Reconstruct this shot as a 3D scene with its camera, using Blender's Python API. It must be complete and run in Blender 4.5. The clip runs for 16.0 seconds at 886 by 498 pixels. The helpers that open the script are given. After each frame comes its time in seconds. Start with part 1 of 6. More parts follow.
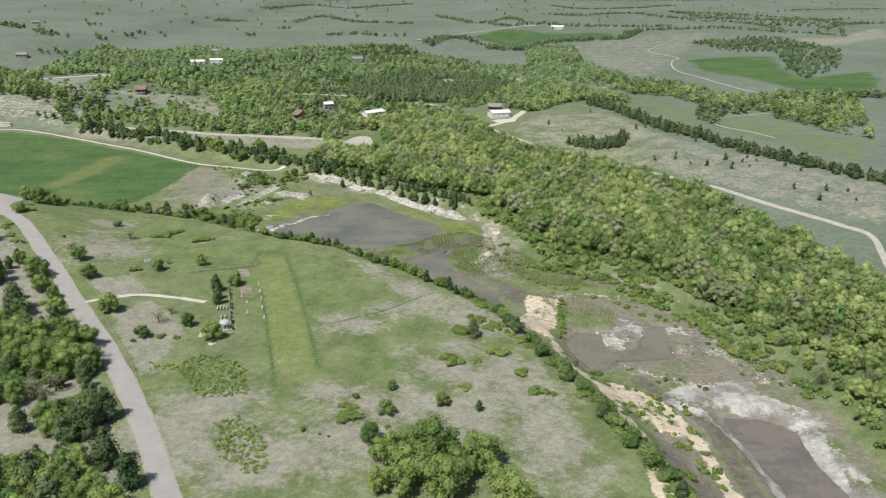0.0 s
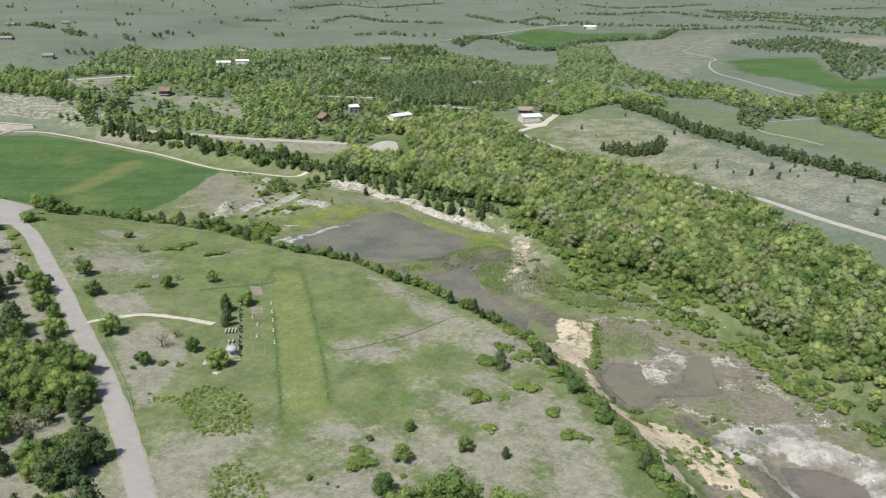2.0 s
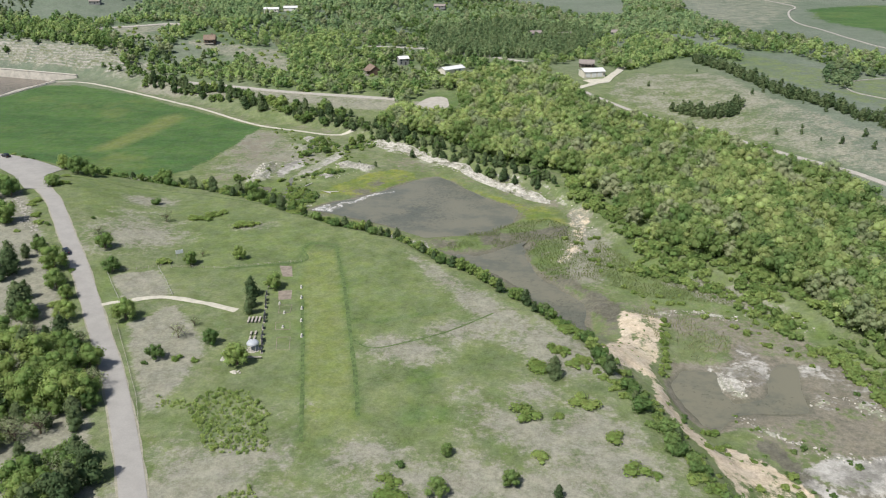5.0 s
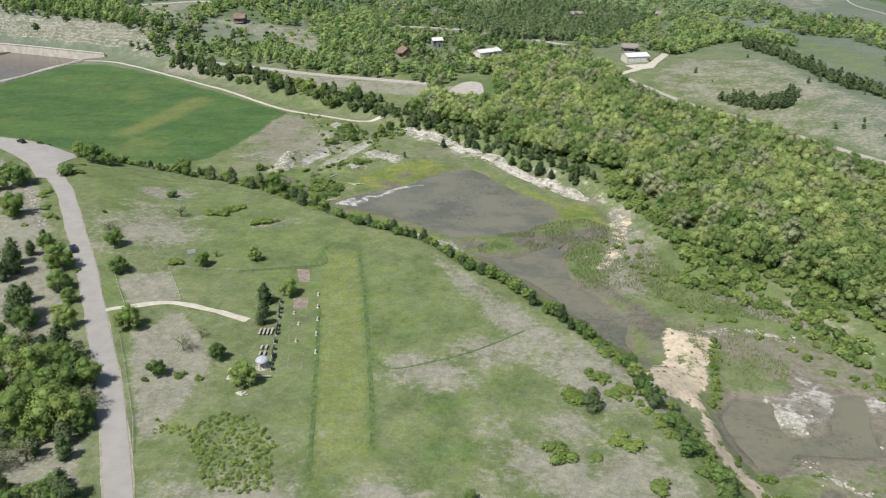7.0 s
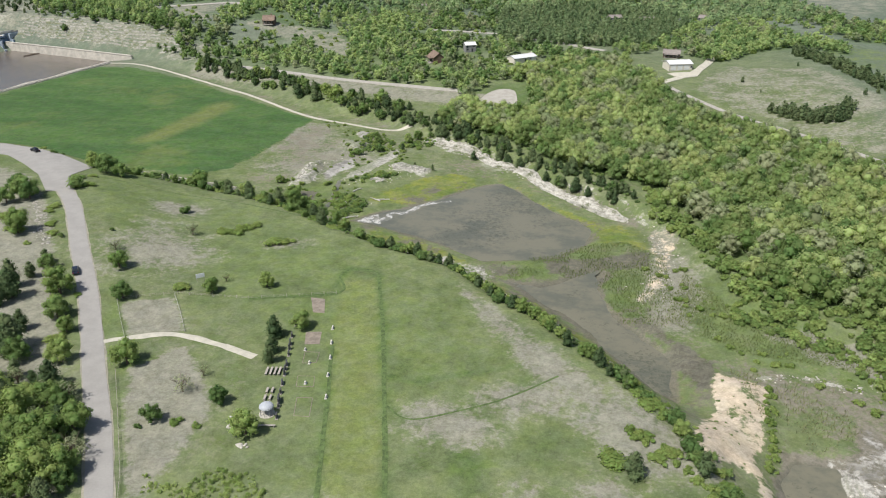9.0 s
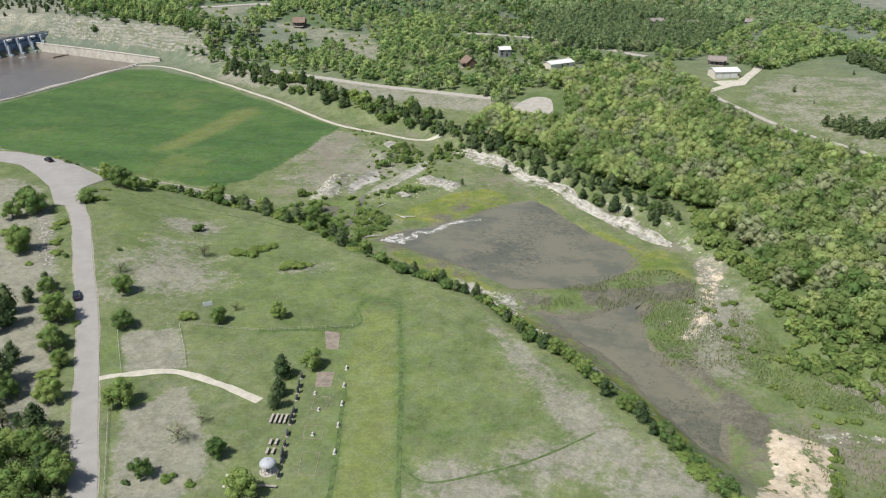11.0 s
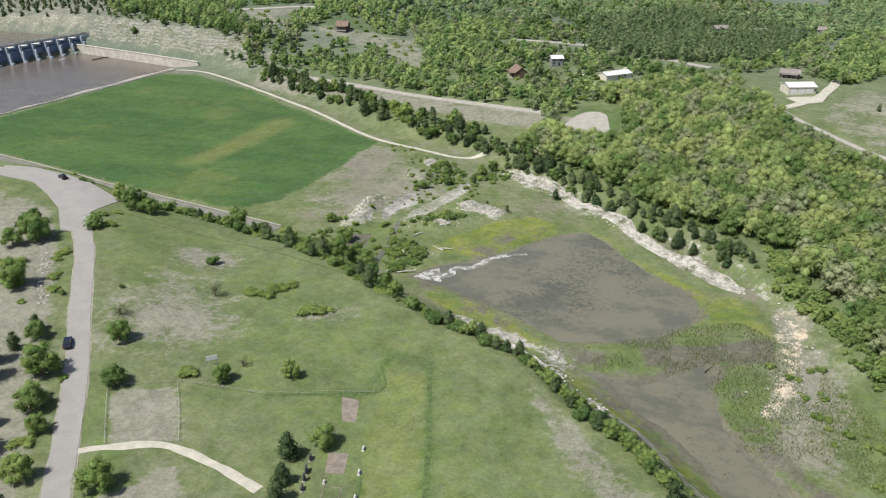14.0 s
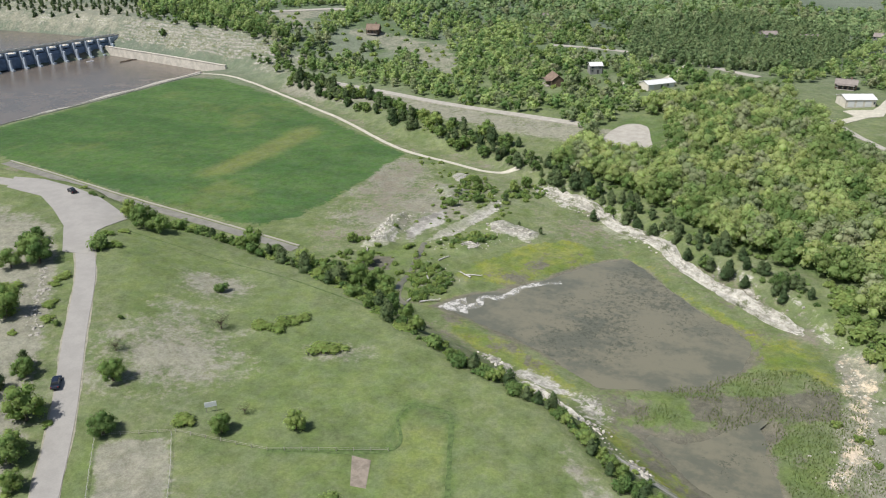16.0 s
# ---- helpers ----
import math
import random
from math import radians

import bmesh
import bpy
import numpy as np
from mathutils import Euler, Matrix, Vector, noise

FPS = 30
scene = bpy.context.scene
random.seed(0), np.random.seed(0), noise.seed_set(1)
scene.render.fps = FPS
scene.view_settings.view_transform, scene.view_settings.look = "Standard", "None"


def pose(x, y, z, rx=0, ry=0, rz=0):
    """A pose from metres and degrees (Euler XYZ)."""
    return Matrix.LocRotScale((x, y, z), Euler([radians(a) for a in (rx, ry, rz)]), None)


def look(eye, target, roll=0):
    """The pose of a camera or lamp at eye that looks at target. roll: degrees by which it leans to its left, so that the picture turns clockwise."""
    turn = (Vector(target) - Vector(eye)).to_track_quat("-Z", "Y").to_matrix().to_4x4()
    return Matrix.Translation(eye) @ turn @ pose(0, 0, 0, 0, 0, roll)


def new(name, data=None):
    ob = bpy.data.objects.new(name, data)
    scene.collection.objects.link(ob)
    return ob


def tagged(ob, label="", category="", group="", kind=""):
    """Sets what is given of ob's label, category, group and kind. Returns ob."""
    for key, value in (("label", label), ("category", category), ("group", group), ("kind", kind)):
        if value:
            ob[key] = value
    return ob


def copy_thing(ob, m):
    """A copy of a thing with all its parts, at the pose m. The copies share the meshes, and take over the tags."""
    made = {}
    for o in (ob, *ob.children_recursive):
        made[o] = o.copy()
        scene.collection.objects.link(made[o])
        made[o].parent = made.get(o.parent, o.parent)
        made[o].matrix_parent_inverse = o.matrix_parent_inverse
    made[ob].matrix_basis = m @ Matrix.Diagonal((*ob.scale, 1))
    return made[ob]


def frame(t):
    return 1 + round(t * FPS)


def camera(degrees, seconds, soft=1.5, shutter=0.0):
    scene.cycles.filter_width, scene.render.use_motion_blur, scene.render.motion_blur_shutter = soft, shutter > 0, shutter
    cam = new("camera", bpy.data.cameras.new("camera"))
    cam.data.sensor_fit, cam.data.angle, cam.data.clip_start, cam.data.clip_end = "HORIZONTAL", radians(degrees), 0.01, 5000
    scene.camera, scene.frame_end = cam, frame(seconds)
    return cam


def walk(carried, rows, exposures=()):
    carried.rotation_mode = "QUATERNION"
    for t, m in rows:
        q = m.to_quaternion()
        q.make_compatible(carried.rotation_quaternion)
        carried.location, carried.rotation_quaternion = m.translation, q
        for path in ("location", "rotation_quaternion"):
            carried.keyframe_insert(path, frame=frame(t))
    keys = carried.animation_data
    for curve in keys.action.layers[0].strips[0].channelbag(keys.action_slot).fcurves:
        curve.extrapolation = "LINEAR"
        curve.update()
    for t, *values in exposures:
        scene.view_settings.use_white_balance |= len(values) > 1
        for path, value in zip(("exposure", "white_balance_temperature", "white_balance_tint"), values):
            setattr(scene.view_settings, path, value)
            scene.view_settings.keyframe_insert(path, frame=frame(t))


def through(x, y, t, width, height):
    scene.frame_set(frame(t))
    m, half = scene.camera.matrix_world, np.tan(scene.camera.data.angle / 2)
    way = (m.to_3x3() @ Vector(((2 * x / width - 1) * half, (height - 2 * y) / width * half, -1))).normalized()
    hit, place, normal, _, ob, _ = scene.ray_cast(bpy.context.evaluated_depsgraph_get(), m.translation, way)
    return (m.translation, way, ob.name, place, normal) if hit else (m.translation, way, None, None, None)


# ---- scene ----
EXPOSURE = 0.3
PATH = [
    (0.0, 0.00, -0.00, 100.00, 0.002, -19.120, 0.409),
    (0.5, 0.29, 5.15, 99.88, 0.564, -19.142, 0.328),
    (1.0, 0.55, 10.32, 99.77, 1.119, -19.137, 0.329),
    (1.5, 0.73, 15.48, 99.69, 1.651, -19.156, 0.239),
    (2.0, 0.86, 20.63, 99.64, 2.215, -19.170, 0.230),
    (2.5, 0.90, 25.71, 99.60, 2.844, -19.184, 0.177),
    (3.0, 0.94, 30.71, 99.56, 3.515, -19.499, 0.106),
    (3.5, 0.92, 35.69, 99.55, 4.215, -20.321, 0.046),
    (4.0, 0.86, 40.69, 99.58, 4.918, -21.216, 0.011),
    (6.5, -0.35, 65.71, 99.51, 8.332, -24.532, 0.046),
    (7.0, -0.78, 70.82, 99.49, 8.942, -24.555, 0.070),
    (7.5, -1.25, 75.90, 99.44, 9.556, -24.581, 0.080),
    (8.0, -1.73, 80.95, 99.36, 10.176, -24.581, 0.085),
    (8.5, -2.25, 85.93, 99.24, 10.799, -24.585, 0.043),
    (9.0, -2.83, 90.94, 99.07, 11.447, -24.566, 0.008),
    (11.5, -6.29, 115.68, 98.83, 14.689, -24.652, -0.164),
    (12.0, -7.38, 120.73, 98.70, 15.290, -24.660, -0.175),
    (12.5, -8.50, 125.82, 98.53, 15.878, -24.660, -0.166),
    (13.0, -9.61, 130.86, 98.36, 16.452, -24.651, -0.167),
    (13.5, -10.71, 135.84, 98.19, 17.054, -24.643, -0.180),
    (14.0, -11.85, 140.84, 98.07, 17.666, -24.643, -0.182),
    (14.5, -13.12, 145.86, 97.99, 18.263, -24.656, -0.210),
    (15.0, -14.42, 150.93, 97.91, 18.889, -24.671, -0.250),
    (15.5, -15.70, 155.95, 97.77, 19.558, -24.662, -0.247),
    (16.0, -16.94, 160.87, 97.56, 20.228, -24.634, -0.258),
]
cam = camera(59.0, 16.0, soft=1.1)


def flown(x, y, z, yaw, pitch, roll):
    a, b = radians(yaw), radians(pitch)
    ahead = Vector((-math.sin(a) * math.cos(b), math.cos(a) * math.cos(b), math.sin(b)))
    return look((x, y, z), Vector((x, y, z)) + ahead * 100, roll)


walk(cam, [(t, flown(*row)) for t, *row in PATH], exposures=[(0.0, EXPOSURE), (16.0, EXPOSURE)])

# daylight: a high sun behind and to the left of the first view
SUN_EL, SUN_AZ = radians(57), radians(218)
world = bpy.data.worlds.new("sky")
scene.world = world
world.use_nodes = True
wn = world.node_tree.nodes
wn.clear()
sky = wn.new("ShaderNodeTexSky")
sky.sky_type, sky.sun_disc, sky.sun_elevation, sky.sun_rotation = "NISHITA", False, SUN_EL, SUN_AZ
sky.dust_density, sky.air_density = 2.0, 1.0
back = wn.new("ShaderNodeBackground")
back.inputs[1].default_value = 0.08
wout = wn.new("ShaderNodeOutputWorld")
world.node_tree.links.new(sky.outputs[0], back.inputs[0])
world.node_tree.links.new(back.outputs[0], wout.inputs[0])
lamp = bpy.data.lights.new("sun", "SUN")
lamp.energy, lamp.angle, lamp.color = 4.1, radians(0.6), (1.0, 0.97, 0.92)
sun = new("sun", lamp)
toward = Vector((math.sin(SUN_AZ) * math.cos(SUN_EL), math.cos(SUN_AZ) * math.cos(SUN_EL), math.sin(SUN_EL)))
sun.matrix_world = look(toward * 400, (0, 0, 0))


# ---- materials ----
class Nodes:
    """A small writer of node trees."""

    def __init__(self, name):
        self.mat = bpy.data.materials.new(name)
        self.mat.use_nodes = True
        self.tree = self.mat.node_tree
        self.tree.nodes.clear()
        self.out = self.add("ShaderNodeOutputMaterial")

    def add(self, kind, **props):
        n = self.tree.nodes.new(kind)
        for k, v in props.items():
            setattr(n, k, v)
        return n

    def put(self, socket, value):
        if isinstance(value, bpy.types.NodeSocket):
            self.tree.links.new(value, socket)
        elif isinstance(value, (tuple, list)) and len(value) == 3 and socket.type == "RGBA":
            socket.default_value = (*value, 1)
        else:
            socket.default_value = value

    def coords(self):
        return self.add("ShaderNodeTexCoord").outputs["Object"]

    def place(self):
        return self.add("ShaderNodeNewGeometry").outputs["Position"]

    def noise(self, scale, detail=4.0, rough=0.6, vec=None, stretch=None):
        n = self.add("ShaderNodeTexNoise")
        vec = vec or self.place()
        if stretch:
            m = self.add("ShaderNodeMapping")
            m.inputs["Scale"].default_value = stretch
            self.put(m.inputs[0], vec)
            vec = m.outputs[0]
        self.put(n.inputs["Vector"], vec)
        n.inputs["Scale"].default_value, n.inputs["Detail"].default_value, n.inputs["Roughness"].default_value = scale, detail, rough
        return n.outputs["Fac"]

    def math(self, op, a, b=0.0, clamp=False):
        n = self.add("ShaderNodeMath", operation=op, use_clamp=clamp)
        self.put(n.inputs[0], a)
        self.put(n.inputs[1], b)
        return n.outputs[0]

    def ramp(self, value, lo, hi, a=0.0, b=1.0):
        n = self.add("ShaderNodeMapRange", interpolation_type="SMOOTHSTEP")
        for k, v in zip(range(5), (value, lo, hi, a, b)):
            self.put(n.inputs[k], v)
        return n.outputs[0]

    def mix(self, fac, a, b, blend="MIX"):
        n = self.add("ShaderNodeMix", data_type="RGBA", blend_type=blend)
        self.put(n.inputs[0], fac)
        self.put(n.inputs[6], a)
        self.put(n.inputs[7], b)
        return n.outputs[2]

    def attr(self, name):
        return self.add("ShaderNodeAttribute", attribute_name=name).outputs["Fac"]

    def hue(self, color, h=0.5, s=1.0, v=1.0):
        n = self.add("ShaderNodeHueSaturation")
        self.put(n.inputs["Hue"], h)
        self.put(n.inputs["Saturation"], s)
        self.put(n.inputs["Value"], v)
        self.put(n.inputs["Color"], color)
        return n.outputs[0]

    def surface(self, color, rough=0.9, metal=0.0, bump=None, strength=0.4, distance=0.1, spec=0.3):
        p = self.add("ShaderNodeBsdfPrincipled")
        self.put(p.inputs["Base Color"], color)
        self.put(p.inputs["Roughness"], rough)
        self.put(p.inputs["Metallic"], metal)
        self.put(p.inputs["Specular IOR Level"], spec)
        if bump is not None:
            b = self.add("ShaderNodeBump")
            b.inputs["Strength"].default_value, b.inputs["Distance"].default_value = strength, distance
            self.put(b.inputs["Height"], bump)
            self.put(p.inputs["Normal"], b.outputs[0])
        self.tree.links.new(p.outputs[0], self.out.inputs[0])
        return self.mat


def plain(name, color, rough=0.8, metal=0.0, vary=0.25, scale=1.5, spec=0.3):
    """A worn surface: colour broken up at two scales, with fine relief."""
    n = Nodes(name)
    a, b = n.noise(scale), n.noise(scale * 9, 2.0)
    v = n.math("ADD", n.ramp(a, 0.3, 0.7, 1 - vary, 1 + vary * 0.6), n.ramp(b, 0.3, 0.7, -vary * 0.4, vary * 0.4))
    return n.surface(n.hue(color, v=v), rough, metal, b, 0.2, 0.02, spec)


def stony(name, color):
    """Loose stone, each block of its own shade."""
    n = Nodes(name)
    each = n.add("ShaderNodeNewGeometry").outputs["Random Per Island"]
    a = n.noise(1.5, 5, 0.7)
    v = n.math("MULTIPLY", n.ramp(each, 0, 1, 0.5, 1.2), n.ramp(a, 0.3, 0.7, 0.75, 1.15))
    return n.surface(n.hue(color, v=v), 0.9, bump=n.noise(6, 3), strength=0.4, distance=0.05)


def leaves(name, dark, light, through=0.3):
    """Foliage whose tint differs from plant to plant and from leaf to leaf."""
    n = Nodes(name)
    tint = n.math("FRACT", n.math("ADD", n.attr("tint"), n.add("ShaderNodeObjectInfo").outputs["Random"]))
    leaf = n.add("ShaderNodeNewGeometry").outputs["Random Per Island"]
    c = n.mix(n.ramp(tint, 0.0, 1.0), dark, light)
    c = n.hue(c, h=n.ramp(leaf, 0, 1, 0.488, 0.512), v=n.ramp(leaf, 0.0, 1.0, 0.84, 1.15))
    d, tr, m = n.add("ShaderNodeBsdfDiffuse"), n.add("ShaderNodeBsdfTranslucent"), n.add("ShaderNodeMixShader")
    n.put(d.inputs[0], c)
    n.put(tr.inputs[0], n.hue(c, s=1.1, v=1.1))
    m.inputs[0].default_value = through
    n.tree.links.new(d.outputs[0], m.inputs[1])
    n.tree.links.new(tr.outputs[0], m.inputs[2])
    n.tree.links.new(m.outputs[0], n.out.inputs[0])
    return n.mat


def ground_material():
    n = Nodes("ground")
    broad, mid, fine, grit = n.noise(0.012, 5), n.noise(0.09, 5, 0.65), n.noise(0.6, 5, 0.7), n.noise(3.5, 3, 0.7)
    rag = n.math("ADD", n.ramp(mid, 0.25, 0.75, -0.28, 0.28), n.ramp(fine, 0.25, 0.75, -0.3, 0.3))

    def mask(name, soft=0.22):
        a = n.attr(name)
        return n.math("MULTIPLY", n.ramp(n.math("ADD", a, rag), 0.5 - soft, 0.5 + soft), n.ramp(a, 0.0, 0.15))

    rough_grass = n.mix(n.ramp(mid, 0.3, 0.7), GRASS_A, GRASS_B)
    rough_grass = n.mix(n.ramp(n.math("ADD", fine, n.ramp(broad, 0.3, 0.7, -0.14, 0.14)), 0.5, 0.72, 0, 0.55), rough_grass, DRY_A)
    c = rough_grass
    # prairie grass with the grey-blue of distance haze mixed into its colour
    prairie = n.mix(n.ramp(n.noise(0.006, 6, 0.6), 0.35, 0.65), PRAIRIE_HAZE_A, PRAIRIE_HAZE_B)
    prairie = n.mix(n.ramp(n.noise(0.05, 5, 0.7, stretch=(1, 2.2, 1)), 0.48, 0.75, 0, 0.5), prairie, PRAIRIE_HAZE_C)
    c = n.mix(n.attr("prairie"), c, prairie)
    lush = n.mix(n.ramp(mid, 0.3, 0.7), LUSH_A, LUSH_B)
    lush = n.mix(n.ramp(fine, 0.45, 0.8, 0, 0.5), lush, GRASS_B)
    c = n.mix(mask("lush", 0.35), c, lush)
    c = n.mix(n.math("MULTIPLY", n.attr("strip"), 0.75), c, STRIP_C)
    c = n.mix(n.math("MULTIPLY", n.attr("tall"), n.ramp(fine, 0.25, 0.6, 0.35, 0.9)), c, TALL_C)
    dry = n.mix(n.ramp(fine, 0.3, 0.7), DRY_A, DRY_B)
    c = n.mix(mask("dry", 0.3), c, dry)
    crop = n.mix(n.ramp(n.noise(0.03, 5, 0.6, stretch=(0.5, 1.4, 1)), 0.35, 0.65), CROP_A, CROP_B)
    crop = n.mix(n.ramp(n.noise(0.021, 5, 0.65), 0.52, 0.72, 0, 0.55), crop, CROP_C)
    crop = n.mix(n.math("MULTIPLY", n.ramp(n.math("ADD", n.attr("pale"), n.ramp(fine, 0, 1, -0.2, 0.2)), 0.2, 0.9), 0.8), crop, CROP_C)
    c = n.mix(mask("crop", 0.12), c, crop)
    mud = n.mix(n.ramp(fine, 0.3, 0.7), MUD_A, MUD_B)
    c = n.mix(mask("mud"), c, mud)
    algae = n.mix(n.ramp(mid, 0.35, 0.65), ALGAE_A, ALGAE_B)
    c = n.mix(mask("algae"), c, algae)
    streak = n.noise(0.14, 6, 0.65)
    c = n.mix(mask("wet", 0.2), c, n.mix(n.ramp(fine, 0.3, 0.7), WET_A, WET_B))
    c = n.mix(mask("silt", 0.2), c, n.mix(n.ramp(streak, 0.4, 0.62), SILT_A, SILT_B))
    sand = n.mix(n.ramp(fine, 0.3, 0.7), SAND_A, SAND_B)
    c = n.mix(mask("sand", 0.15), c, sand)
    rock = n.mix(n.ramp(n.noise(1.1, 6, 0.75, stretch=(0.6, 0.6, 3)), 0.38, 0.62), ROCK_A, ROCK_B)
    rock = n.mix(n.ramp(n.noise(0.5, 3, 0.6, stretch=(0.05, 0.05, 3.0)), 0.45, 0.6, 0, 0.6), rock, GRASS_B)
    c = n.mix(mask("rock", 0.12), c, rock)
    tuft = n.noise(1.3, 5, 0.75)
    c = n.hue(c, h=n.ramp(n.noise(0.17, 4, 0.65), 0.3, 0.7, 0.493, 0.507), s=n.ramp(n.noise(0.3, 4, 0.6), 0.3, 0.7, 0.88, 1.1),
              v=n.math("ADD", n.ramp(grit, 0.3, 0.7, 0.9, 1.1), n.math("ADD", n.ramp(tuft, 0.3, 0.7, -0.14, 0.14), n.math("ADD", n.ramp(mid, 0.3, 0.7, -0.08, 0.08), n.ramp(n.noise(0.4, 4, 0.7), 0.3, 0.7, -0.13, 0.13)))))
    return n.surface(c, 0.95, bump=n.math("ADD", grit, n.math("MULTIPLY", fine, 2.0)), strength=0.4, distance=0.22, spec=0.1)


GRASS_A, GRASS_B = (0.115, 0.152, 0.06), (0.16, 0.187, 0.09)
LUSH_A, LUSH_B = (0.107, 0.151, 0.053), (0.141, 0.178, 0.072)
DRY_A, DRY_B = (0.196, 0.198, 0.144), (0.256, 0.248, 0.2)
WET_A, WET_B = (0.102, 0.1, 0.076), (0.152, 0.146, 0.11)
SILT_A, SILT_B = (0.2, 0.193, 0.172), (0.38, 0.368, 0.335)
# far grass tones, blue and grey raised in place of haze
PRAIRIE_HAZE_A, PRAIRIE_HAZE_B, PRAIRIE_HAZE_C = (0.122, 0.152, 0.108), (0.154, 0.177, 0.139), (0.088, 0.124, 0.081)
CROP_A, CROP_B, CROP_C = (0.054, 0.104, 0.036), (0.076, 0.132, 0.044), (0.145, 0.165, 0.06)
MUD_A, MUD_B = (0.148, 0.138, 0.105), (0.208, 0.192, 0.152)
ALGAE_A, ALGAE_B = (0.122, 0.167, 0.0495), (0.194, 0.211, 0.054)
SAND_A, SAND_B = (0.414, 0.347, 0.252), (0.522, 0.45, 0.347)
ROCK_A, ROCK_B = (0.245, 0.235, 0.205), (0.445, 0.43, 0.385)
STRIP_C, TALL_C = (0.168, 0.2, 0.074), (0.0765, 0.126, 0.0405)
GROUND = ground_material()


def water_material(name, a, b, rough=0.12, weed=False, spec=0.35):
    n = Nodes(name)
    p = n.noise(0.06, 5, 0.7, stretch=(1, 1.4, 1))
    q = n.noise(0.5, 4, 0.7)
    c = n.mix(n.ramp(n.math("ADD", p, n.ramp(q, 0, 1, -0.1, 0.1)), 0.42, 0.62), a, b)
    if weed:
        c = n.mix(n.ramp(n.math("ADD", n.noise(0.9, 5, 0.75), n.ramp(n.noise(0.035, 3), 0.35, 0.65, -0.16, 0.06)), 0.55, 0.63, 0, 0.7), c, (0.062, 0.066, 0.045))
    return n.surface(c, rough, bump=n.noise(2.5, 3), strength=0.05, distance=0.05, spec=spec)


POND_WATER = water_material("pond water", (0.172, 0.163, 0.115), (0.112, 0.115, 0.086), 0.28, True, 0.45)
RIVER_WATER = water_material("silty river water", (0.165, 0.145, 0.12), (0.12, 0.112, 0.096), 0.25)
BROWN_WATER = water_material("brown water", (0.145, 0.123, 0.102), (0.118, 0.104, 0.09), 0.22, spec=0.3)
ASPHALT = plain("worn road surface", (0.3, 0.288, 0.268), 0.9, vary=0.08, scale=0.3)
GRAVEL = plain("pale gravel", (0.47, 0.445, 0.37), 0.95, vary=0.15, scale=0.5)
LOTGRAVEL = plain("grey gravel", (0.36, 0.34, 0.30), 0.95, vary=0.12, scale=0.4)
CONCRETE = plain("weathered concrete", (0.50, 0.47, 0.41), 0.85, vary=0.2, scale=0.25)
GREYCON = plain("dark channel lining", (0.20, 0.195, 0.17), 0.9, vary=0.2, scale=0.3)
BARK = plain("bark", (0.13, 0.10, 0.075), 0.9, vary=0.3, scale=3)
LEAF = leaves("spring leaves", (0.185, 0.27, 0.09), (0.32, 0.4, 0.14), 0.5)
LEAF_WOOD = leaves("woodland leaves", (0.21, 0.315, 0.125), (0.43, 0.515, 0.225), 0.53)
LEAF_FOREST = leaves("forest leaves", (0.215, 0.305, 0.11), (0.475, 0.54, 0.245), 0.6)
# woodland leaf colour cooled and paled to stand in for distance haze
LEAF_HAZED = leaves("haze-cooled woodland leaves", (0.215, 0.31, 0.155), (0.34, 0.425, 0.215), 0.52)
LEAF_DEEP = leaves("deep green leaves", (0.125, 0.2, 0.07), (0.225, 0.31, 0.11), 0.47)
LEAF_MID = leaves("oak leaves", (0.16, 0.25, 0.09), (0.345, 0.435, 0.18), 0.52)
# bluer green, kept for the far rows, belts and prairie trees
LEAF_FAR = leaves("far tree leaves", (0.15, 0.225, 0.115), (0.25, 0.32, 0.165), 0.5)
LEAF_GREY = leaves("budding grey twigs", (0.27, 0.325, 0.17), (0.38, 0.41, 0.245), 0.5)
# lighter version of the cedar needles, to brighten the far cedar wood
NEEDLE_PALE = leaves("lightened cedar needles", (0.16, 0.23, 0.11), (0.25, 0.32, 0.16), 0.46)
NEEDLE = leaves("cedar needles", (0.08, 0.122, 0.056), (0.155, 0.2, 0.095), 0.34)
BRUSH = leaves("scrub leaves", (0.2, 0.285, 0.085), (0.3, 0.375, 0.125), 0.5)
SAPLING = leaves("sapling leaves", (0.3, 0.4, 0.14), (0.42, 0.5, 0.19), 0.58)
REED = leaves("marsh reeds", (0.2, 0.25, 0.1), (0.33, 0.335, 0.18), 0.55)

METAL_WHITE = plain("white metal roofing", (0.64, 0.64, 0.63), 0.45, vary=0.06, scale=0.4)
WALL_PALE = plain("pale siding", (0.62, 0.58, 0.50), 0.8, vary=0.1, scale=0.6)
WALL_BROWN = plain("brown timber wall", (0.13, 0.092, 0.068), 0.85, vary=0.2, scale=1.0)
WALL_GREY = plain("grey siding", (0.24, 0.24, 0.235), 0.8, vary=0.12, scale=0.8)
ROOF_RUST = plain("rust-brown roof", (0.205, 0.15, 0.115), 0.8, vary=0.2, scale=0.7)
ROOF_GREY = plain("grey-brown shingles", (0.25, 0.22, 0.20), 0.9, vary=0.15, scale=0.7)
DARK_GAP = plain("shadowed opening", (0.05, 0.05, 0.055), 0.5, vary=0.2)
STEEL_BLUE = plain("blue-grey gate steel", (0.19, 0.26, 0.37), 0.6, vary=0.25, scale=0.4)
# concrete tinted blue for the skylit shade on the dam's front
PIER_CON = plain("shade-blue pier concrete", (0.33, 0.385, 0.45), 0.85, vary=0.18, scale=0.2)
STONE_DARK = plain("dark polished granite", (0.07, 0.07, 0.075), 0.35, vary=0.3)
STONE_PALE = plain("pale marble", (0.52, 0.50, 0.46), 0.7, vary=0.12)
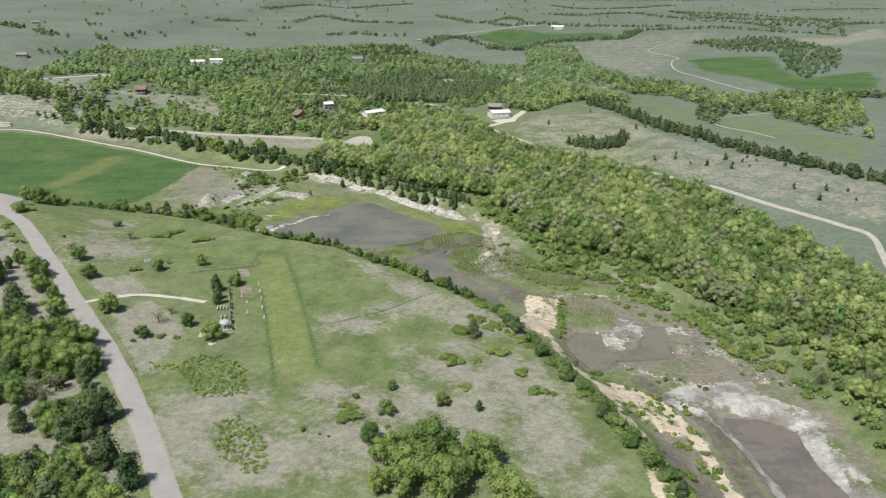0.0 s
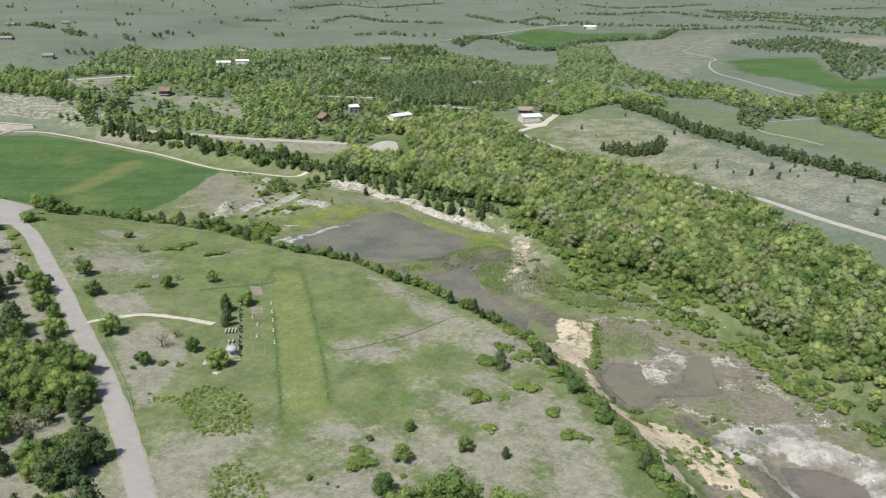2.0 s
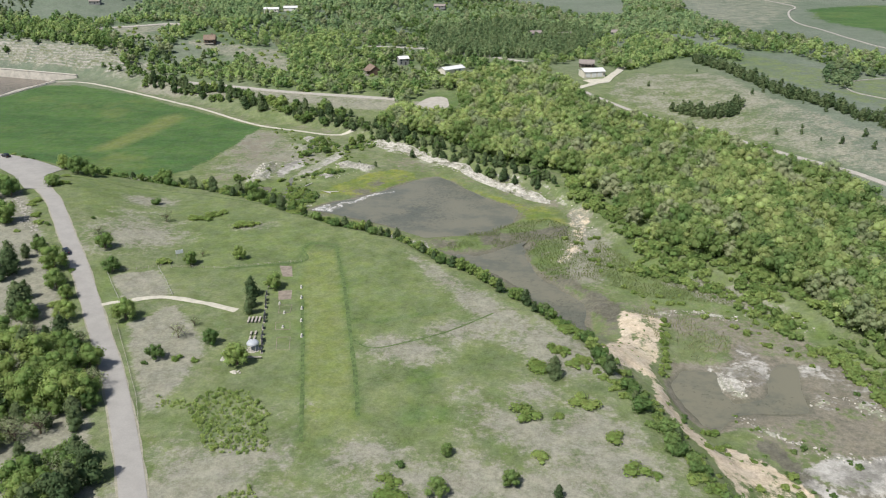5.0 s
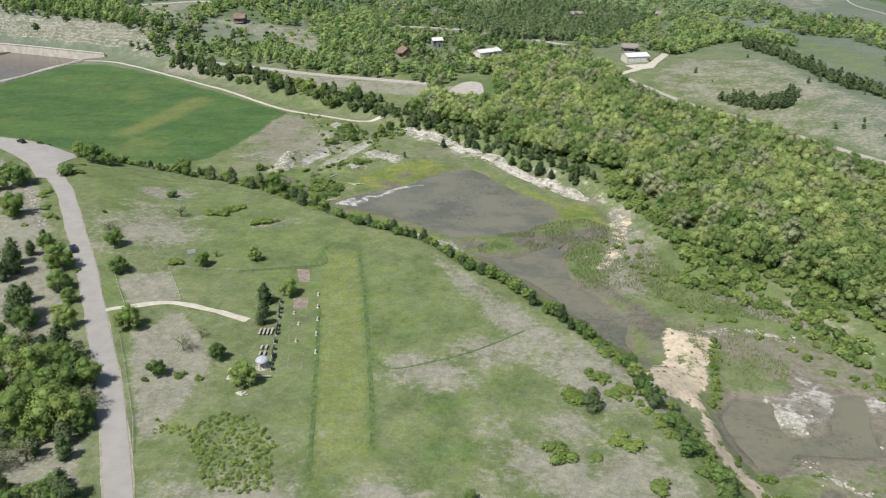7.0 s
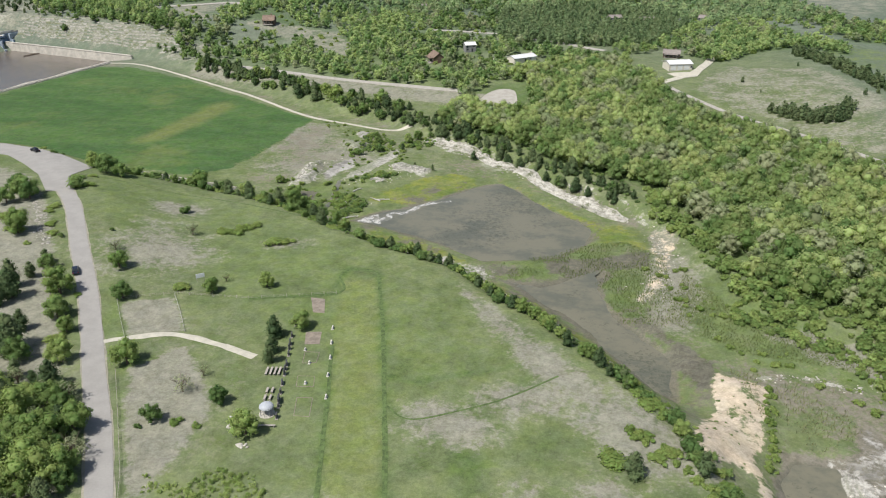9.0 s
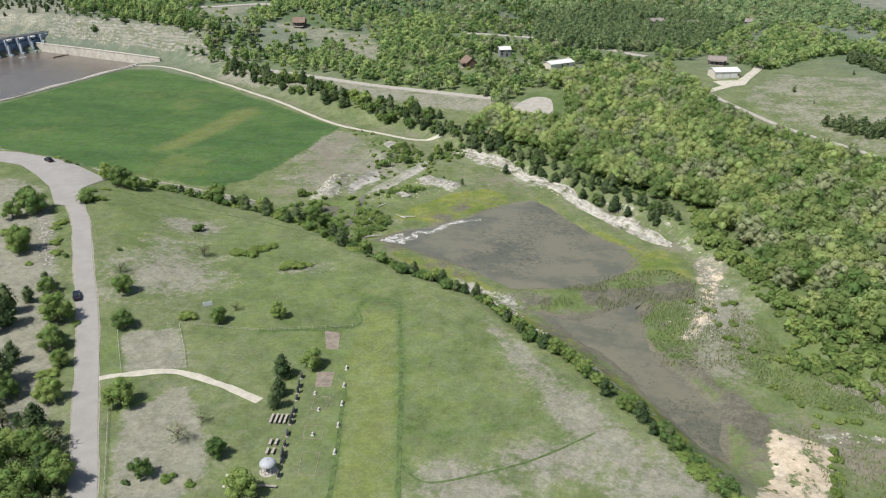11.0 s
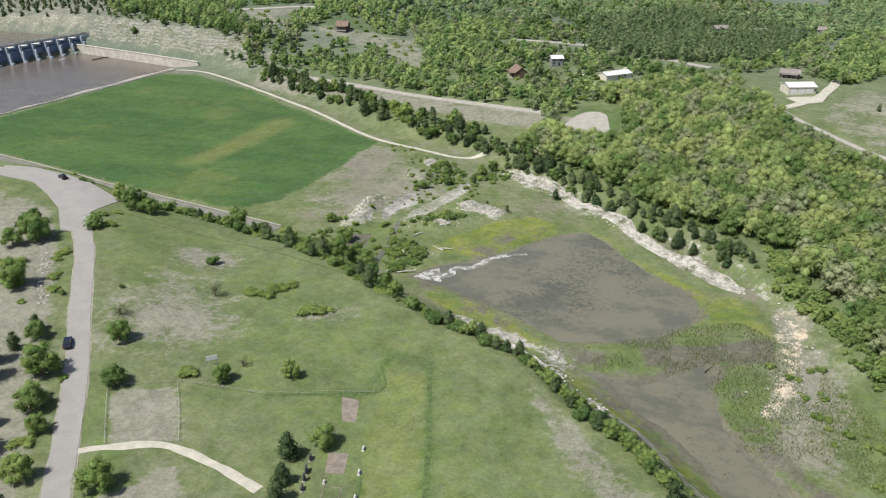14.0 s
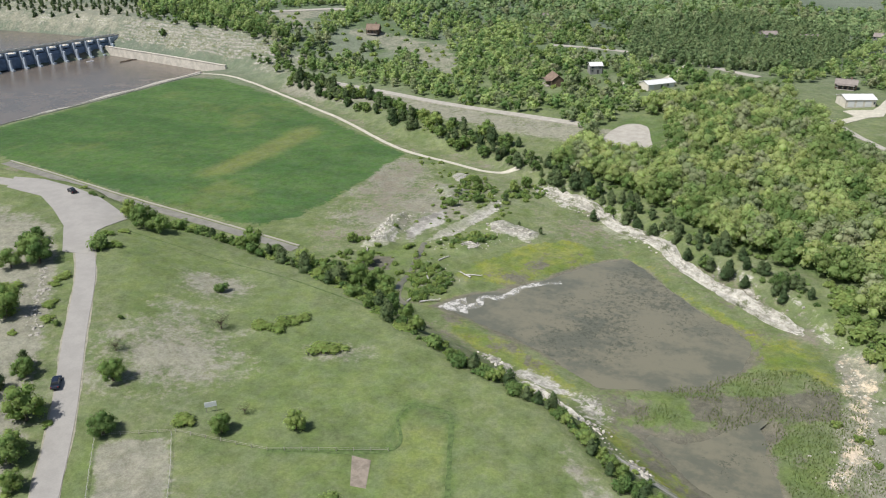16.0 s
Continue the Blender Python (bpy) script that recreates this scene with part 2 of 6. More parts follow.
MULCH = plain("reddish bare soil", (0.235, 0.2, 0.162), 0.95, vary=0.25, scale=0.8)
DEADWOOD = plain("bleached dead wood", (0.46, 0.44, 0.41), 0.9, vary=0.2, scale=2)
TIMBER = plain("grey weathered timber", (0.36, 0.33, 0.29), 0.9, vary=0.2, scale=2)
PAINT_CAR = plain("dark blue car paint", (0.012, 0.018, 0.035), 0.25, vary=0.1, spec=0.6)
PAINT_BLACK = plain("black car paint", (0.012, 0.012, 0.014), 0.25, vary=0.1, spec=0.6)
GLASS_CAR = plain("tinted car glass", (0.03, 0.035, 0.04), 0.08, vary=0.05, spec=0.7)
RUBBER = plain("tyre rubber", (0.02, 0.02, 0.02), 0.9)
CHROME = plain("bright metal trim", (0.6, 0.6, 0.6), 0.25, 0.9)
LAMP_RED = plain("red lamp lens", (0.35, 0.02, 0.02), 0.3)
LAMP_CLEAR = plain("clear lamp lens", (0.75, 0.75, 0.72), 0.2)
PANE = plain("dark window glass", (0.04, 0.05, 0.06), 0.1, vary=0.1, spec=0.6)
LIMESTONE = stony("white limestone", (0.45, 0.425, 0.37))


def foam_material():
    """Broken froth with clear water between."""
    n = Nodes("white water foam")
    p = n.add("ShaderNodeBsdfPrincipled")
    n.put(p.inputs["Base Color"], (0.56, 0.55, 0.52))
    p.inputs["Roughness"].default_value = 0.8
    tr, m = n.add("ShaderNodeBsdfTransparent"), n.add("ShaderNodeMixShader")
    n.put(m.inputs[0], n.ramp(n.math("ADD", n.noise(0.5, 5, 0.7), n.ramp(n.noise(2.5, 3), 0, 1, -0.12, 0.12)), 0.4, 0.62, 0.05, 0.85))
    n.tree.links.new(tr.outputs[0], m.inputs[1])
    n.tree.links.new(p.outputs[0], m.inputs[2])
    n.tree.links.new(m.outputs[0], n.out.inputs[0])
    return n.mat


FOAM = foam_material()
UNMOWN = plain("unmown grass", (0.094, 0.138, 0.048), 0.95, vary=0.35, scale=0.9)
SIGN_WHITE = plain("white painted board", (0.75, 0.76, 0.78), 0.6, vary=0.05)
PICKET = plain("weathered white rail", (0.42, 0.41, 0.38), 0.8, vary=0.15)

# terrain: plateau, quarry floor, upland and far prairie
PLATEAU = [(-420, 376), (-300, 368), (-246, 361), (-212, 356), (-186, 347), (-154, 344), (-128, 336), (-106, 327), (-74, 309), (-42, 293),
           (-17, 269), (2, 249), (16, 231), (30, 195), (42, 160), (54, 110), (80, -60)]
UPLAND = [(-917, 662), (-600, 660), (-550, 658), (-505, 656), (-470, 652), (-400, 634), (-335, 614), (-262, 566), (-205, 528), (-158, 494), (-120, 480), (-86, 457),
          (-51, 432), (-18, 400), (13, 372), (28, 338), (42, 298), (66, 282), (88, 252), (104, 206), (106, 150), (112, -60)]
ROAD = [(50, -60), (10, 20), (-30, 90), (-56.87, 136.22), (-64.87, 151.22), (-78.17, 174.22), (-95.67, 201.72), (-110.17, 222.02), (-122.67, 239.82), (-135.67, 257.92), (-151.47, 278.22), (-168.17, 300.22), (-182.5, 315.5), (-202, 333), (-222, 346), (-242, 351), (-300, 352), (-420, 358)]


def along(pts, x, y):
    """Distance to a polyline, signed (positive to its left), and the length run along it to the nearest point."""
    best = np.full(np.shape(x), 1e18)
    sign, run, total = np.zeros(np.shape(x)), np.zeros(np.shape(x)), 0.0
    for (ax, ay), (bx, by) in zip(pts, pts[1:]):
        dx, dy = bx - ax, by - ay
        length = math.hypot(dx, dy)
        k = np.clip(((x - ax) * dx + (y - ay) * dy) / length**2, 0, 1)
        d2 = (x - ax - k * dx) ** 2 + (y - ay - k * dy) ** 2
        near = d2 < best
        best = np.where(near, d2, best)
        sign = np.where(near, np.sign(dx * (y - ay) - dy * (x - ax)), sign)
        run = np.where(near, total + k * length, run)
        total += length
    return np.sqrt(best) * np.where(sign == 0, 1, sign), run


def within(pts, x, y):
    """Distance to a closed outline: positive inside."""
    inside = np.zeros(np.shape(x), bool)
    for (ax, ay), (bx, by) in zip(pts, pts[1:] + pts[:1]):
        if ay != by:
            inside ^= ((ay > y) != (by > y)) & (x < (bx - ax) * (y - ay) / (by - ay) + ax)
    d, _ = along(pts + pts[:1], x, y)
    return np.abs(d) * np.where(inside, 1, -1)


def step(a, b, v):
    k = np.clip((v - a) / (b - a), 0, 1)
    return k * k * (3 - 2 * k)


def ripple(x, y, size, seed=0, octaves=3):
    """Smooth noise between -1 and 1 from a lattice of random values."""
    lattice = np.random.RandomState(seed + 17).uniform(-1, 1, (128, 128))
    out, amp, total = 0.0, 1.0, 0.0
    for n in range(octaves):
        u, v = x / size + 11.3 * n + 500, y / size + 7.7 * n + 500
        i, j = np.floor(u).astype(int), np.floor(v).astype(int)
        fu, fv = u - i, v - j
        fu, fv = fu * fu * (3 - 2 * fu), fv * fv * (3 - 2 * fv)
        a, b = lattice[i % 128, j % 128], lattice[(i + 1) % 128, j % 128]
        c, d = lattice[i % 128, (j + 1) % 128], lattice[(i + 1) % 128, (j + 1) % 128]
        out = out + amp * ((a * (1 - fu) + b * fu) * (1 - fv) + (c * (1 - fu) + d * fu) * fv)
        total, amp, size = total + amp, amp * 0.5, size * 0.5
    return out / total


POND_A = [(-87.9, 346.5), (-83, 353), (-76, 360), (-69, 366), (-62, 373), (-57, 381), (-46.8, 393), (-40, 397), (-31.9, 388), (-22.4, 376), (-15.5, 367.4), (-6.2, 360.4), (-0.5, 352),
          (-4.4, 340.7), (-11.9, 330), (-24, 325), (-37, 322), (-49.9, 331), (-60.3, 337), (-75.2, 343)]
POND_B = [(-25.1, 307.7), (-16, 306.5), (-10, 311), (-3.4, 319), (1, 322.5), (5, 319), (1, 310), (2.6, 303), (6, 293), (9.3, 285.7), (16, 278.6), (19.9, 272.5), (20.1, 262.3), (21.1, 253), (15.3, 258.2), (9.2, 267.6), (2.5, 277.8), (-5, 287), (-12.4, 294.5)]
POND_C = [(38.7, 227), (43.4, 234), (52, 233), (51, 224), (54, 220), (61, 222), (64, 228), (67, 236), (70, 240), (73.6, 240), (72.4, 230), (71.6, 217), (61, 216), (53.3, 214), (48.5, 207.3), (44, 209.4), (40.8, 220)]
RIVER = [(75.6, 186.3), (80.2, 185.6), (86, 185.4), (90.5, 181.8), (93.1, 177.8), (92.1, 171.5), (91.8, 164), (92.3, 157.9), (95, 100), (104, 20), (92, 20), (84, 100), (78.2, 157.6), (78.2, 166.7), (76.6, 175.6), (75, 181.5)]
OUTCROPS = ([(-91.4, 407), (-86.6, 412), (-71, 403.5), (-74, 398), (-82, 398.5), (-87, 399)], [(-96, 386), (-92, 392), (-86, 389.5), (-86, 383.5), (-92, 383)], [(-124, 377), (-126, 401), (-123, 408), (-119.7, 398), (-116, 378)],
            [(-123, 435), (-117, 438), (-109.5, 437), (-111.5, 425)], [(-120, 448), (-119.6, 455), (-115.4, 455.5), (-113.7, 445)])
BASIN = [(-374, 440), (-364, 520), (-354, 597), (-340, 611), (-400, 631), (-466, 648), (-484, 604), (-500, 566), (-540, 470), (-500, 400)]
LAKE = [(-486, 645), (-500, 610), (-560, 480), (-900, 420), (-900, 612), (-600, 640), (-510, 640)]

# quarry floor
SAND = [(31.3, 263), (36.2, 261.3), (40.9, 259.5), (40, 249), (38.7, 238.8), (36.9, 230), (36.7, 214.3), (33.1, 204.5), (33.2, 222.6), (29.2, 226), (22.9, 217), (22.5, 227.4), (26, 240), (29.2, 251)]
TRACK_A = [(34.5, 210), (39.3, 201.7), (44.2, 190.2), (45.9, 179.5), (46.7, 165.2), (47, 151), (46.9, 130), (47, 60)]
TRACK_B = [(48.3, 198), (55.1, 193.7), (60.7, 185.8), (63.7, 176), (65, 160), (70, 60)]
TAN_MID = [(41, 194), (49.7, 197.4), (56.4, 189.7), (60.5, 177.4), (63, 171.5), (55.8, 173), (51.7, 179.7), (46.3, 182.6)]
MUD_SOUTH = [(55, 173), (61, 175), (63.2, 167.7), (64.4, 153), (66, 60), (50, 60), (50, 143), (50.4, 155)]
ISLAND = [(60.9, 248.6), (68.5, 236), (62.3, 227.7), (54, 221.8), (51.6, 227), (51.6, 233.8), (56.4, 236.4)]
FLAT = [(73.6, 240.4), (83.6, 239.7), (92.4, 230.5), (92, 219.8), (80, 219.8), (72, 217.7), (72.2, 231.3)]
BROWN_FLAT = [(75.8, 216.5), (83.7, 212.3), (87.9, 205.8), (92.3, 202.6), (78.7, 200), (74, 205.3)]
SILT = [(62, 194), (71, 200.5), (75.2, 199), (87.5, 202.4), (100.9, 202.2), (86.6, 197.8), (91, 193.2), (97.6, 187.2), (93.5, 185.6), (82.6, 188.2), (75.3, 189), (69, 189)]
RIM_NORTH = [(41.9, 265), (54, 267), (62, 264), (69, 268), (77, 264.5), (83, 258)]
RIM_EAST = [(72.8, 221), (81.4, 224), (86.7, 218.5), (91, 210.4), (93.6, 203), (102.6, 200.6)]
RIM_RIVER = [(80.9, 187.8), (87.5, 187.3), (93.1, 184.7), (95.4, 178.2), (93.3, 169.8), (93.4, 163), (94.4, 157), (97, 100)]
RIM_OUTER = [(94, 187), (98.4, 183.8), (99.4, 176.5), (97, 168), (98, 159), (100, 100)]
RIM_MID = [(54, 214), (58, 208), (64, 204), (70, 199), (78, 200)]
CHANNEL = [(57, 201.6), (62.2, 191.4), (67.4, 183.4), (70.3, 176), (70, 160.8), (74, 60)]
BANK_EAST = [(62.6, 190), (66.4, 185.6), (70.6, 183.3), (75, 175.2), (77, 167.3), (77, 157), (82, 100)]
DARK_MUD = [(11, 291), (23, 280), (31, 270), (28, 257), (23.6, 264), (20, 277)]
TAN_EAST = [(19, 354), (25, 352.6), (27.4, 337), (21.6, 313), (15.6, 301), (11.5, 301), (18, 325)]
WEEDY = [(24, 335), (42, 302), (66, 288), (86, 260), (92, 240), (84, 246), (70, 264), (46, 270), (30, 276), (22, 300)]
MARSH = [(31.6, 289), (47.5, 295), (46, 280), (35, 275)]
DARK_MARSH = [(-15.9, 323.4), (-0.6, 330.1), (18.1, 338.7), (17.3, 324.2), (2.7, 322.7), (-13.6, 315.3)]
OLIVE = [(1.3, 317.7), (15.8, 320.7), (19.7, 296.0), (15.3, 281.1), (8.2, 285.0), (4.3, 294.3), (0.8, 302.7)]
ALGAE_WEST = [(-20.8, 298.5), (-10.0, 284.3), (-3.3, 267.5), (5.3, 249.3), (8.4, 246.9), (12.1, 252.3), (5.5, 270.0), (-5.9, 281.5), (-16.2, 295.0)]
MARSH_MID = [(-33.6, 311.4), (-29.5, 320), (-15.6, 329), (-2.5, 337), (1.5, 327.6), (-8.6, 322), (-14.2, 311), (-25.2, 308)]
GREEN_BANK = [(-79.6, 337.7), (-67, 334.4), (-53.2, 328), (-43, 321.3), (-38.8, 319), (-46.2, 316.4), (-59, 322.2), (-71.8, 329.4), (-78, 333.4)]
YELLOW = [(-36.7, 398), (-19.2, 376.5), (-6.4, 366.3), (2.3, 356.6), (7.3, 346), (2, 341.8), (-3.3, 354.7), (-13.9, 368.4), (-24.2, 378.6)]
BARE_NORTH = [(46, 287), (58, 291), (69, 283), (80, 268), (70, 270), (56, 278)]

def height(x, y):
    x, y = np.asarray(x, float), np.asarray(y, float)
    e, run = along(PLATEAU, x, y)
    u, far = along(UPLAND, x, y)
    wob = ripple(x, y, 14, 3)
    way, _ = along(ROAD, x, y)
    climb = step(0, 95, (-112 - x) * 0.72 + (y - 236) * 0.69) * step(-42, -4, way)
    plateau = -0.9 + 0.35 * ripple(x, y, 60, 1) + 0.10 * ripple(x, y, 6, 2) + 6.2 * climb
    floor = -11.0 + 0.25 * wob + 1.2 * step(0, 34, x) * step(330, 285, y)
    z = plateau + (floor - plateau) * step(-2, 20, e + 2.5 * wob)
    # quarry face and the slope above it
    steep = step(850, 880, far) * step(1075, 1040, far)
    rise = np.clip(u, 0, None)
    west = step(640, 570, far)
    top = -7.0 + 0.075 * np.clip(rise - 8, 0, 160) + 2.0 * ripple(x, y, 90, 5) * step(10, 80, rise)
    top = top + west * (13 * step(2, 24, rise) + 14 * step(60, 200, rise) * step(-380, -460, x))
    top = top + 5 * step(40, 140, rise) * step(60, 160, x)
    dist = np.hypot(x, y)
    top = top + (11 * ripple(x, y, 520, 6) + 4) * step(800, 1500, dist) + 26 * step(1800, 4600, dist)
    z = z + (top - z) * step(-3, 9 - 5 * steep, u + (1.6 + 2.6 * steep) * wob)
    # water bodies
    for pts, level, bank in ((POND_A, -11.7, 3), (POND_B, -11.7, 2.5), (POND_C, -10.4, 2.5), (RIVER, -12.2, 3)):
        d = within(pts, x, y) + 0.8 * wob + 1.5 * ripple(x, y, 7, 8, 4)
        bowl = level + 0.25 - 0.9 * step(-bank * 0.5, bank, d)
        z = z + (bowl - z) * step(-bank * 1.6, -bank * 0.4, d)
    z = z + 2.4 * step(-5, 6, within(SAND, x, y) + 2 * wob) + 1.2 * step(-3, 3, within(TAN_MID, x, y) + wob)
    for pts in OUTCROPS:
        z = z + 2.0 * step(-2, 3, within(pts, x, y) + 2.5 * ripple(x, y, 5, 9))
    d = within(BASIN, x, y)
    z = z + (-20 - z) * step(-6, 4, d)
    d = within(LAKE, x, y)
    z = z + (-16 - z) * step(-8, 20, d + 5 * wob)
    return z

# ---- ground sheet ----
def spaced(lo, hi, least, most, gap, grow):
    mid = np.arange(lo, hi + gap, gap)
    up, d = [mid[-1]], gap
    while up[-1] < most:
        d *= grow
        up.append(up[-1] + d)
    down, d = [mid[0]], gap
    while down[-1] > least:
        d *= grow
        down.append(down[-1] - d)
    return np.r_[down[:0:-1], mid, up[1:]]


XS, YS = spaced(-255, 118, -3400, 3600, 1.5, 1.04), spaced(135, 470, -150, 4950, 1.5, 1.035)
GX, GY = np.meshgrid(XS, YS)
GZ = height(GX, GY)


def surface(x, y):
    """Height of the built ground sheet."""
    x, y = np.asarray(x, float), np.asarray(y, float)
    i = np.clip(np.searchsorted(XS, x) - 1, 0, len(XS) - 2)
    j = np.clip(np.searchsorted(YS, y) - 1, 0, len(YS) - 2)
    u, v = (x - XS[i]) / (XS[i + 1] - XS[i]), (y - YS[j]) / (YS[j + 1] - YS[j])
    return (GZ[j, i] * (1 - u) + GZ[j, i + 1] * u) * (1 - v) + (GZ[j + 1, i] * (1 - u) + GZ[j + 1, i + 1] * u) * v


def mesh_of(name, verts, faces, mat, attrs=None, smooth=False, normals=None):
    """A mesh from arrays: faces all of one size; normals, one a vertex, soften foliage."""
    me = bpy.data.meshes.new(name)
    verts, faces = np.asarray(verts, np.float32), np.asarray(faces, np.int32)
    me.vertices.add(len(verts))
    me.vertices.foreach_set("co", verts.ravel())
    k = faces.shape[1]
    me.loops.add(faces.size)
    me.loops.foreach_set("vertex_index", faces.ravel())
    me.polygons.add(len(faces))
    me.polygons.foreach_set("loop_start", np.arange(0, faces.size, k, dtype=np.int32))
    me.polygons.foreach_set("use_smooth", np.full(len(faces), smooth))
    for key, val in (attrs or {}).items():
        me.attributes.new(key, "FLOAT", "POINT").data.foreach_set("value", np.asarray(val, np.float32).ravel())
    me.materials.append(mat)
    me.update()
    me.validate()
    if normals is not None:
        me.normals_split_custom_set_from_vertices(np.asarray(normals, np.float32))
    return me


def blotch(spots, x, y, wob):
    """Soft ellipses: x, y, half sizes, turn."""
    out = np.zeros(np.shape(x))
    for cx, cy, rx, ry, turn in spots:
        c, s = math.cos(radians(turn)), math.sin(radians(turn))
        u, v = ((x - cx) * c + (y - cy) * s) / rx, (-(x - cx) * s + (y - cy) * c) / ry
        out = np.maximum(out, 1.0 - 0.55 * (np.hypot(u, v) + 0.35 * wob))
    return np.clip(out, 0, 1)


FOREST = [(-84, 462), (-50, 450), (-18, 414), (22, 388), (37, 343), (48, 312), (64, 301), (82, 283), (91, 262), (92, 247), (98, 230), (104, 212), (107, 195), (108, 150), (112, 60), (160, 60), (150, 251),
          (146, 274), (142, 301), (136, 330), (114, 380), (84, 428), (50, 475), (30, 505), (22, 540), (6, 580), (-35, 563), (-69, 520)]
NORTH = [(-560, 800), (-480, 700), (-340, 640), (-250, 588), (-150, 545), (-85, 524), (-72, 500), (-66, 540), (-38, 542), (6, 588), (34, 634), (63, 592), (82, 610), (98, 632), (120, 630), (143, 604), (146, 622), (117, 715), (107, 762), (132, 721), (144, 680), (154, 649), (178, 632),
         (196, 589), (211, 569), (238, 572), (227, 536), (243, 487), (262, 470), (330, 640), (300, 649), (274, 651), (233, 630), (222, 658), (214, 714), (173, 724), (166, 788), (153, 872), (173, 1079), (125, 1094), (104, 1031), (94, 903), (45, 876), (15, 972), (-39, 1036), (-117, 1014), (-179, 996),
         (-238, 917), (-295, 951), (-336, 877), (-394, 948), (-388, 864), (-374, 782), (-376, 727), (-415, 750), (-435, 735)]
CROP = [(-362, 444), (-352, 505), (-343, 574), (-322, 580), (-261, 549), (-204, 510), (-151, 474), (-153, 432), (-158, 394), (-166, 379), (-212, 386), (-261, 397), (-330, 413)]
MOWN = [(-190, 338), (-150, 340), (-106, 322), (-74, 304), (-50, 280), (-28, 258), (-20, 240), (-34, 226), (-38, 195), (-52, 190), (-62, 214), (-70, 245), (-100, 262), (-130, 280), (-165, 310)]
DRYSPOTS = [(-131, 284, 15, 15, 40), (25, 315, 7, 20, 0), (21, 290, 7, 9, 20), (-14, 232, 9, 5, 20), (-28, 220, 10, 6, 0), (2, 190, 14, 9, -40),
            (-10, 172, 18, 8, 10), (20, 178, 12, 16, 20), (5, 205, 5, 5, 0), (-60, 165, 22, 12, 60), (-40, 150, 20, 12, 0), (10, 225, 10, 14, 40), (-140, 318, 9, 6, 0), (-95, 300, 6, 4, 0),
            (-142, 438, 16, 34, 25), (-128, 402, 18, 14, 30), (-118, 420, 16, 20, 0), (24, 162, 9, 26, 10), (8, 168, 12, 12, 30), (-22, 158, 12, 9, 0), (16, 192, 8, 10, 0), (-30, 178, 8, 5, 20)]
LUSHSPOTS = [(-22, 210, 4.5, 5, 0), (-21, 193, 4, 5, 10), (-15.5, 194, 3, 4, 0), (-108, 232, 4, 40, 36), (28, 158, 3, 18, 0), (-176, 342, 14, 6, -20), (-150, 300, 6, 40, 40)]
PASTURE = [(152, 638), (166, 616), (189, 577), (233, 554), (227, 486), (255, 461), (217, 390), (204, 415), (182, 459), (165, 510), (134, 567), (114, 616)]
FAR_GREEN = [(277, 923), (333, 973), (410, 998), (363, 864), (345, 766), (455, 846), (366, 675), (307, 669), (304, 719), (292, 783), (269, 852)]
FAR_FIELD = [(31, 1197), (82, 1283), (276, 1329), (255, 1243), (162, 1235), (112, 1159)]
FAR_BARE = [(539, 1245), (625, 1275), (800, 1500), (720, 1300), (569, 1159), (531, 1151)]
HILL_FAR = [(170, 1112), (262, 1258), (458, 1362), (370, 1180), (302, 1016), (230, 819), (176, 738), (160, 846)]
GAPS = ([(-362, 716), (-312, 736), (-303, 713), (-319, 684), (-345, 680)], [(-281, 679), (-246, 691), (-201, 675), (-169, 606), (-174, 582), (-211, 630), (-256, 664)], [(-350, 692), (-320, 694), (-290, 682), (-320, 665)])
HILL = [(40, 525), (92, 448), (120, 396), (146, 348), (168, 312), (260, 250), (215, 350), (190, 382), (162, 430), (142, 478), (118, 575), (70, 590), (52, 560)]
LOT_A = [(-123, 253), (-111.5, 260), (-99.5, 243.5), (-112, 239)]
PALE = [(-226, 406), (-216, 429), (-212, 456), (-210, 490), (-212, 508)]
RIMDRY = [(-39, 285), (-28, 275), (-12, 260), (2, 240), (12, 226), (4, 226), (-5, 236), (-14, 238), (-22, 254)]
LOT_B = [(-104, 226), (-96, 238.5), (-81, 221), (-77, 216), (-78, 186), (-84, 190), (-92, 204)]
RAIL = [(-250, 577), (-191, 556), (-135, 536), (-78, 520)]
MOW = ([(-61.3, 244.8), (-53.7, 218.2), (-47.6, 195.8), (-43.9, 181.6)], [(-60.9, 284.8), (-51.8, 256.1), (-43.6, 227.5), (-37.4, 205.5), (-33.6, 190.9)], [(-42.1, 224), (-36, 220.5), (-25.6, 226), (-17, 232.2), (-6.8, 242.5)],
       [(-45.8, 235.3), (-38.2, 234), (-25.2, 240.6), (-12.8, 246.6)], [(-90.8, 263), (-68.8, 271.4), (-71.3, 281.4), (-69.9, 287.1), (-62.5, 286.5), (-60.9, 284.8)])
STRIP = [(-70, 278), (-60.7, 243), (-53.4, 217), (-43.4, 180), (-33.4, 190), (-43.4, 226), (-51.4, 254), (-60.4, 283)]
FACE = UPLAND[10:17]

# ground west of the pond
MAT = [(-89, 367.4), (-85.6, 379), (-75.5, 390), (-63, 401.7), (-49.7, 401.6), (-48, 393), (-56.8, 381.5), (-63.8, 373), (-69.4, 367.4), (-81, 364)]
DARK_POOL = [(-121, 366), (-118, 371), (-111.4, 372), (-110, 363), (-116, 359)]
GREEN_WEST = [(-122.6, 371), (-113.5, 378), (-109.5, 388), (-103.5, 373), (-107, 363), (-114, 361)]
SILT_WEST = [(-110.4, 385), (-117, 392), (-116.8, 404), (-110, 415.5), (-107, 404), (-109.6, 393.7)]
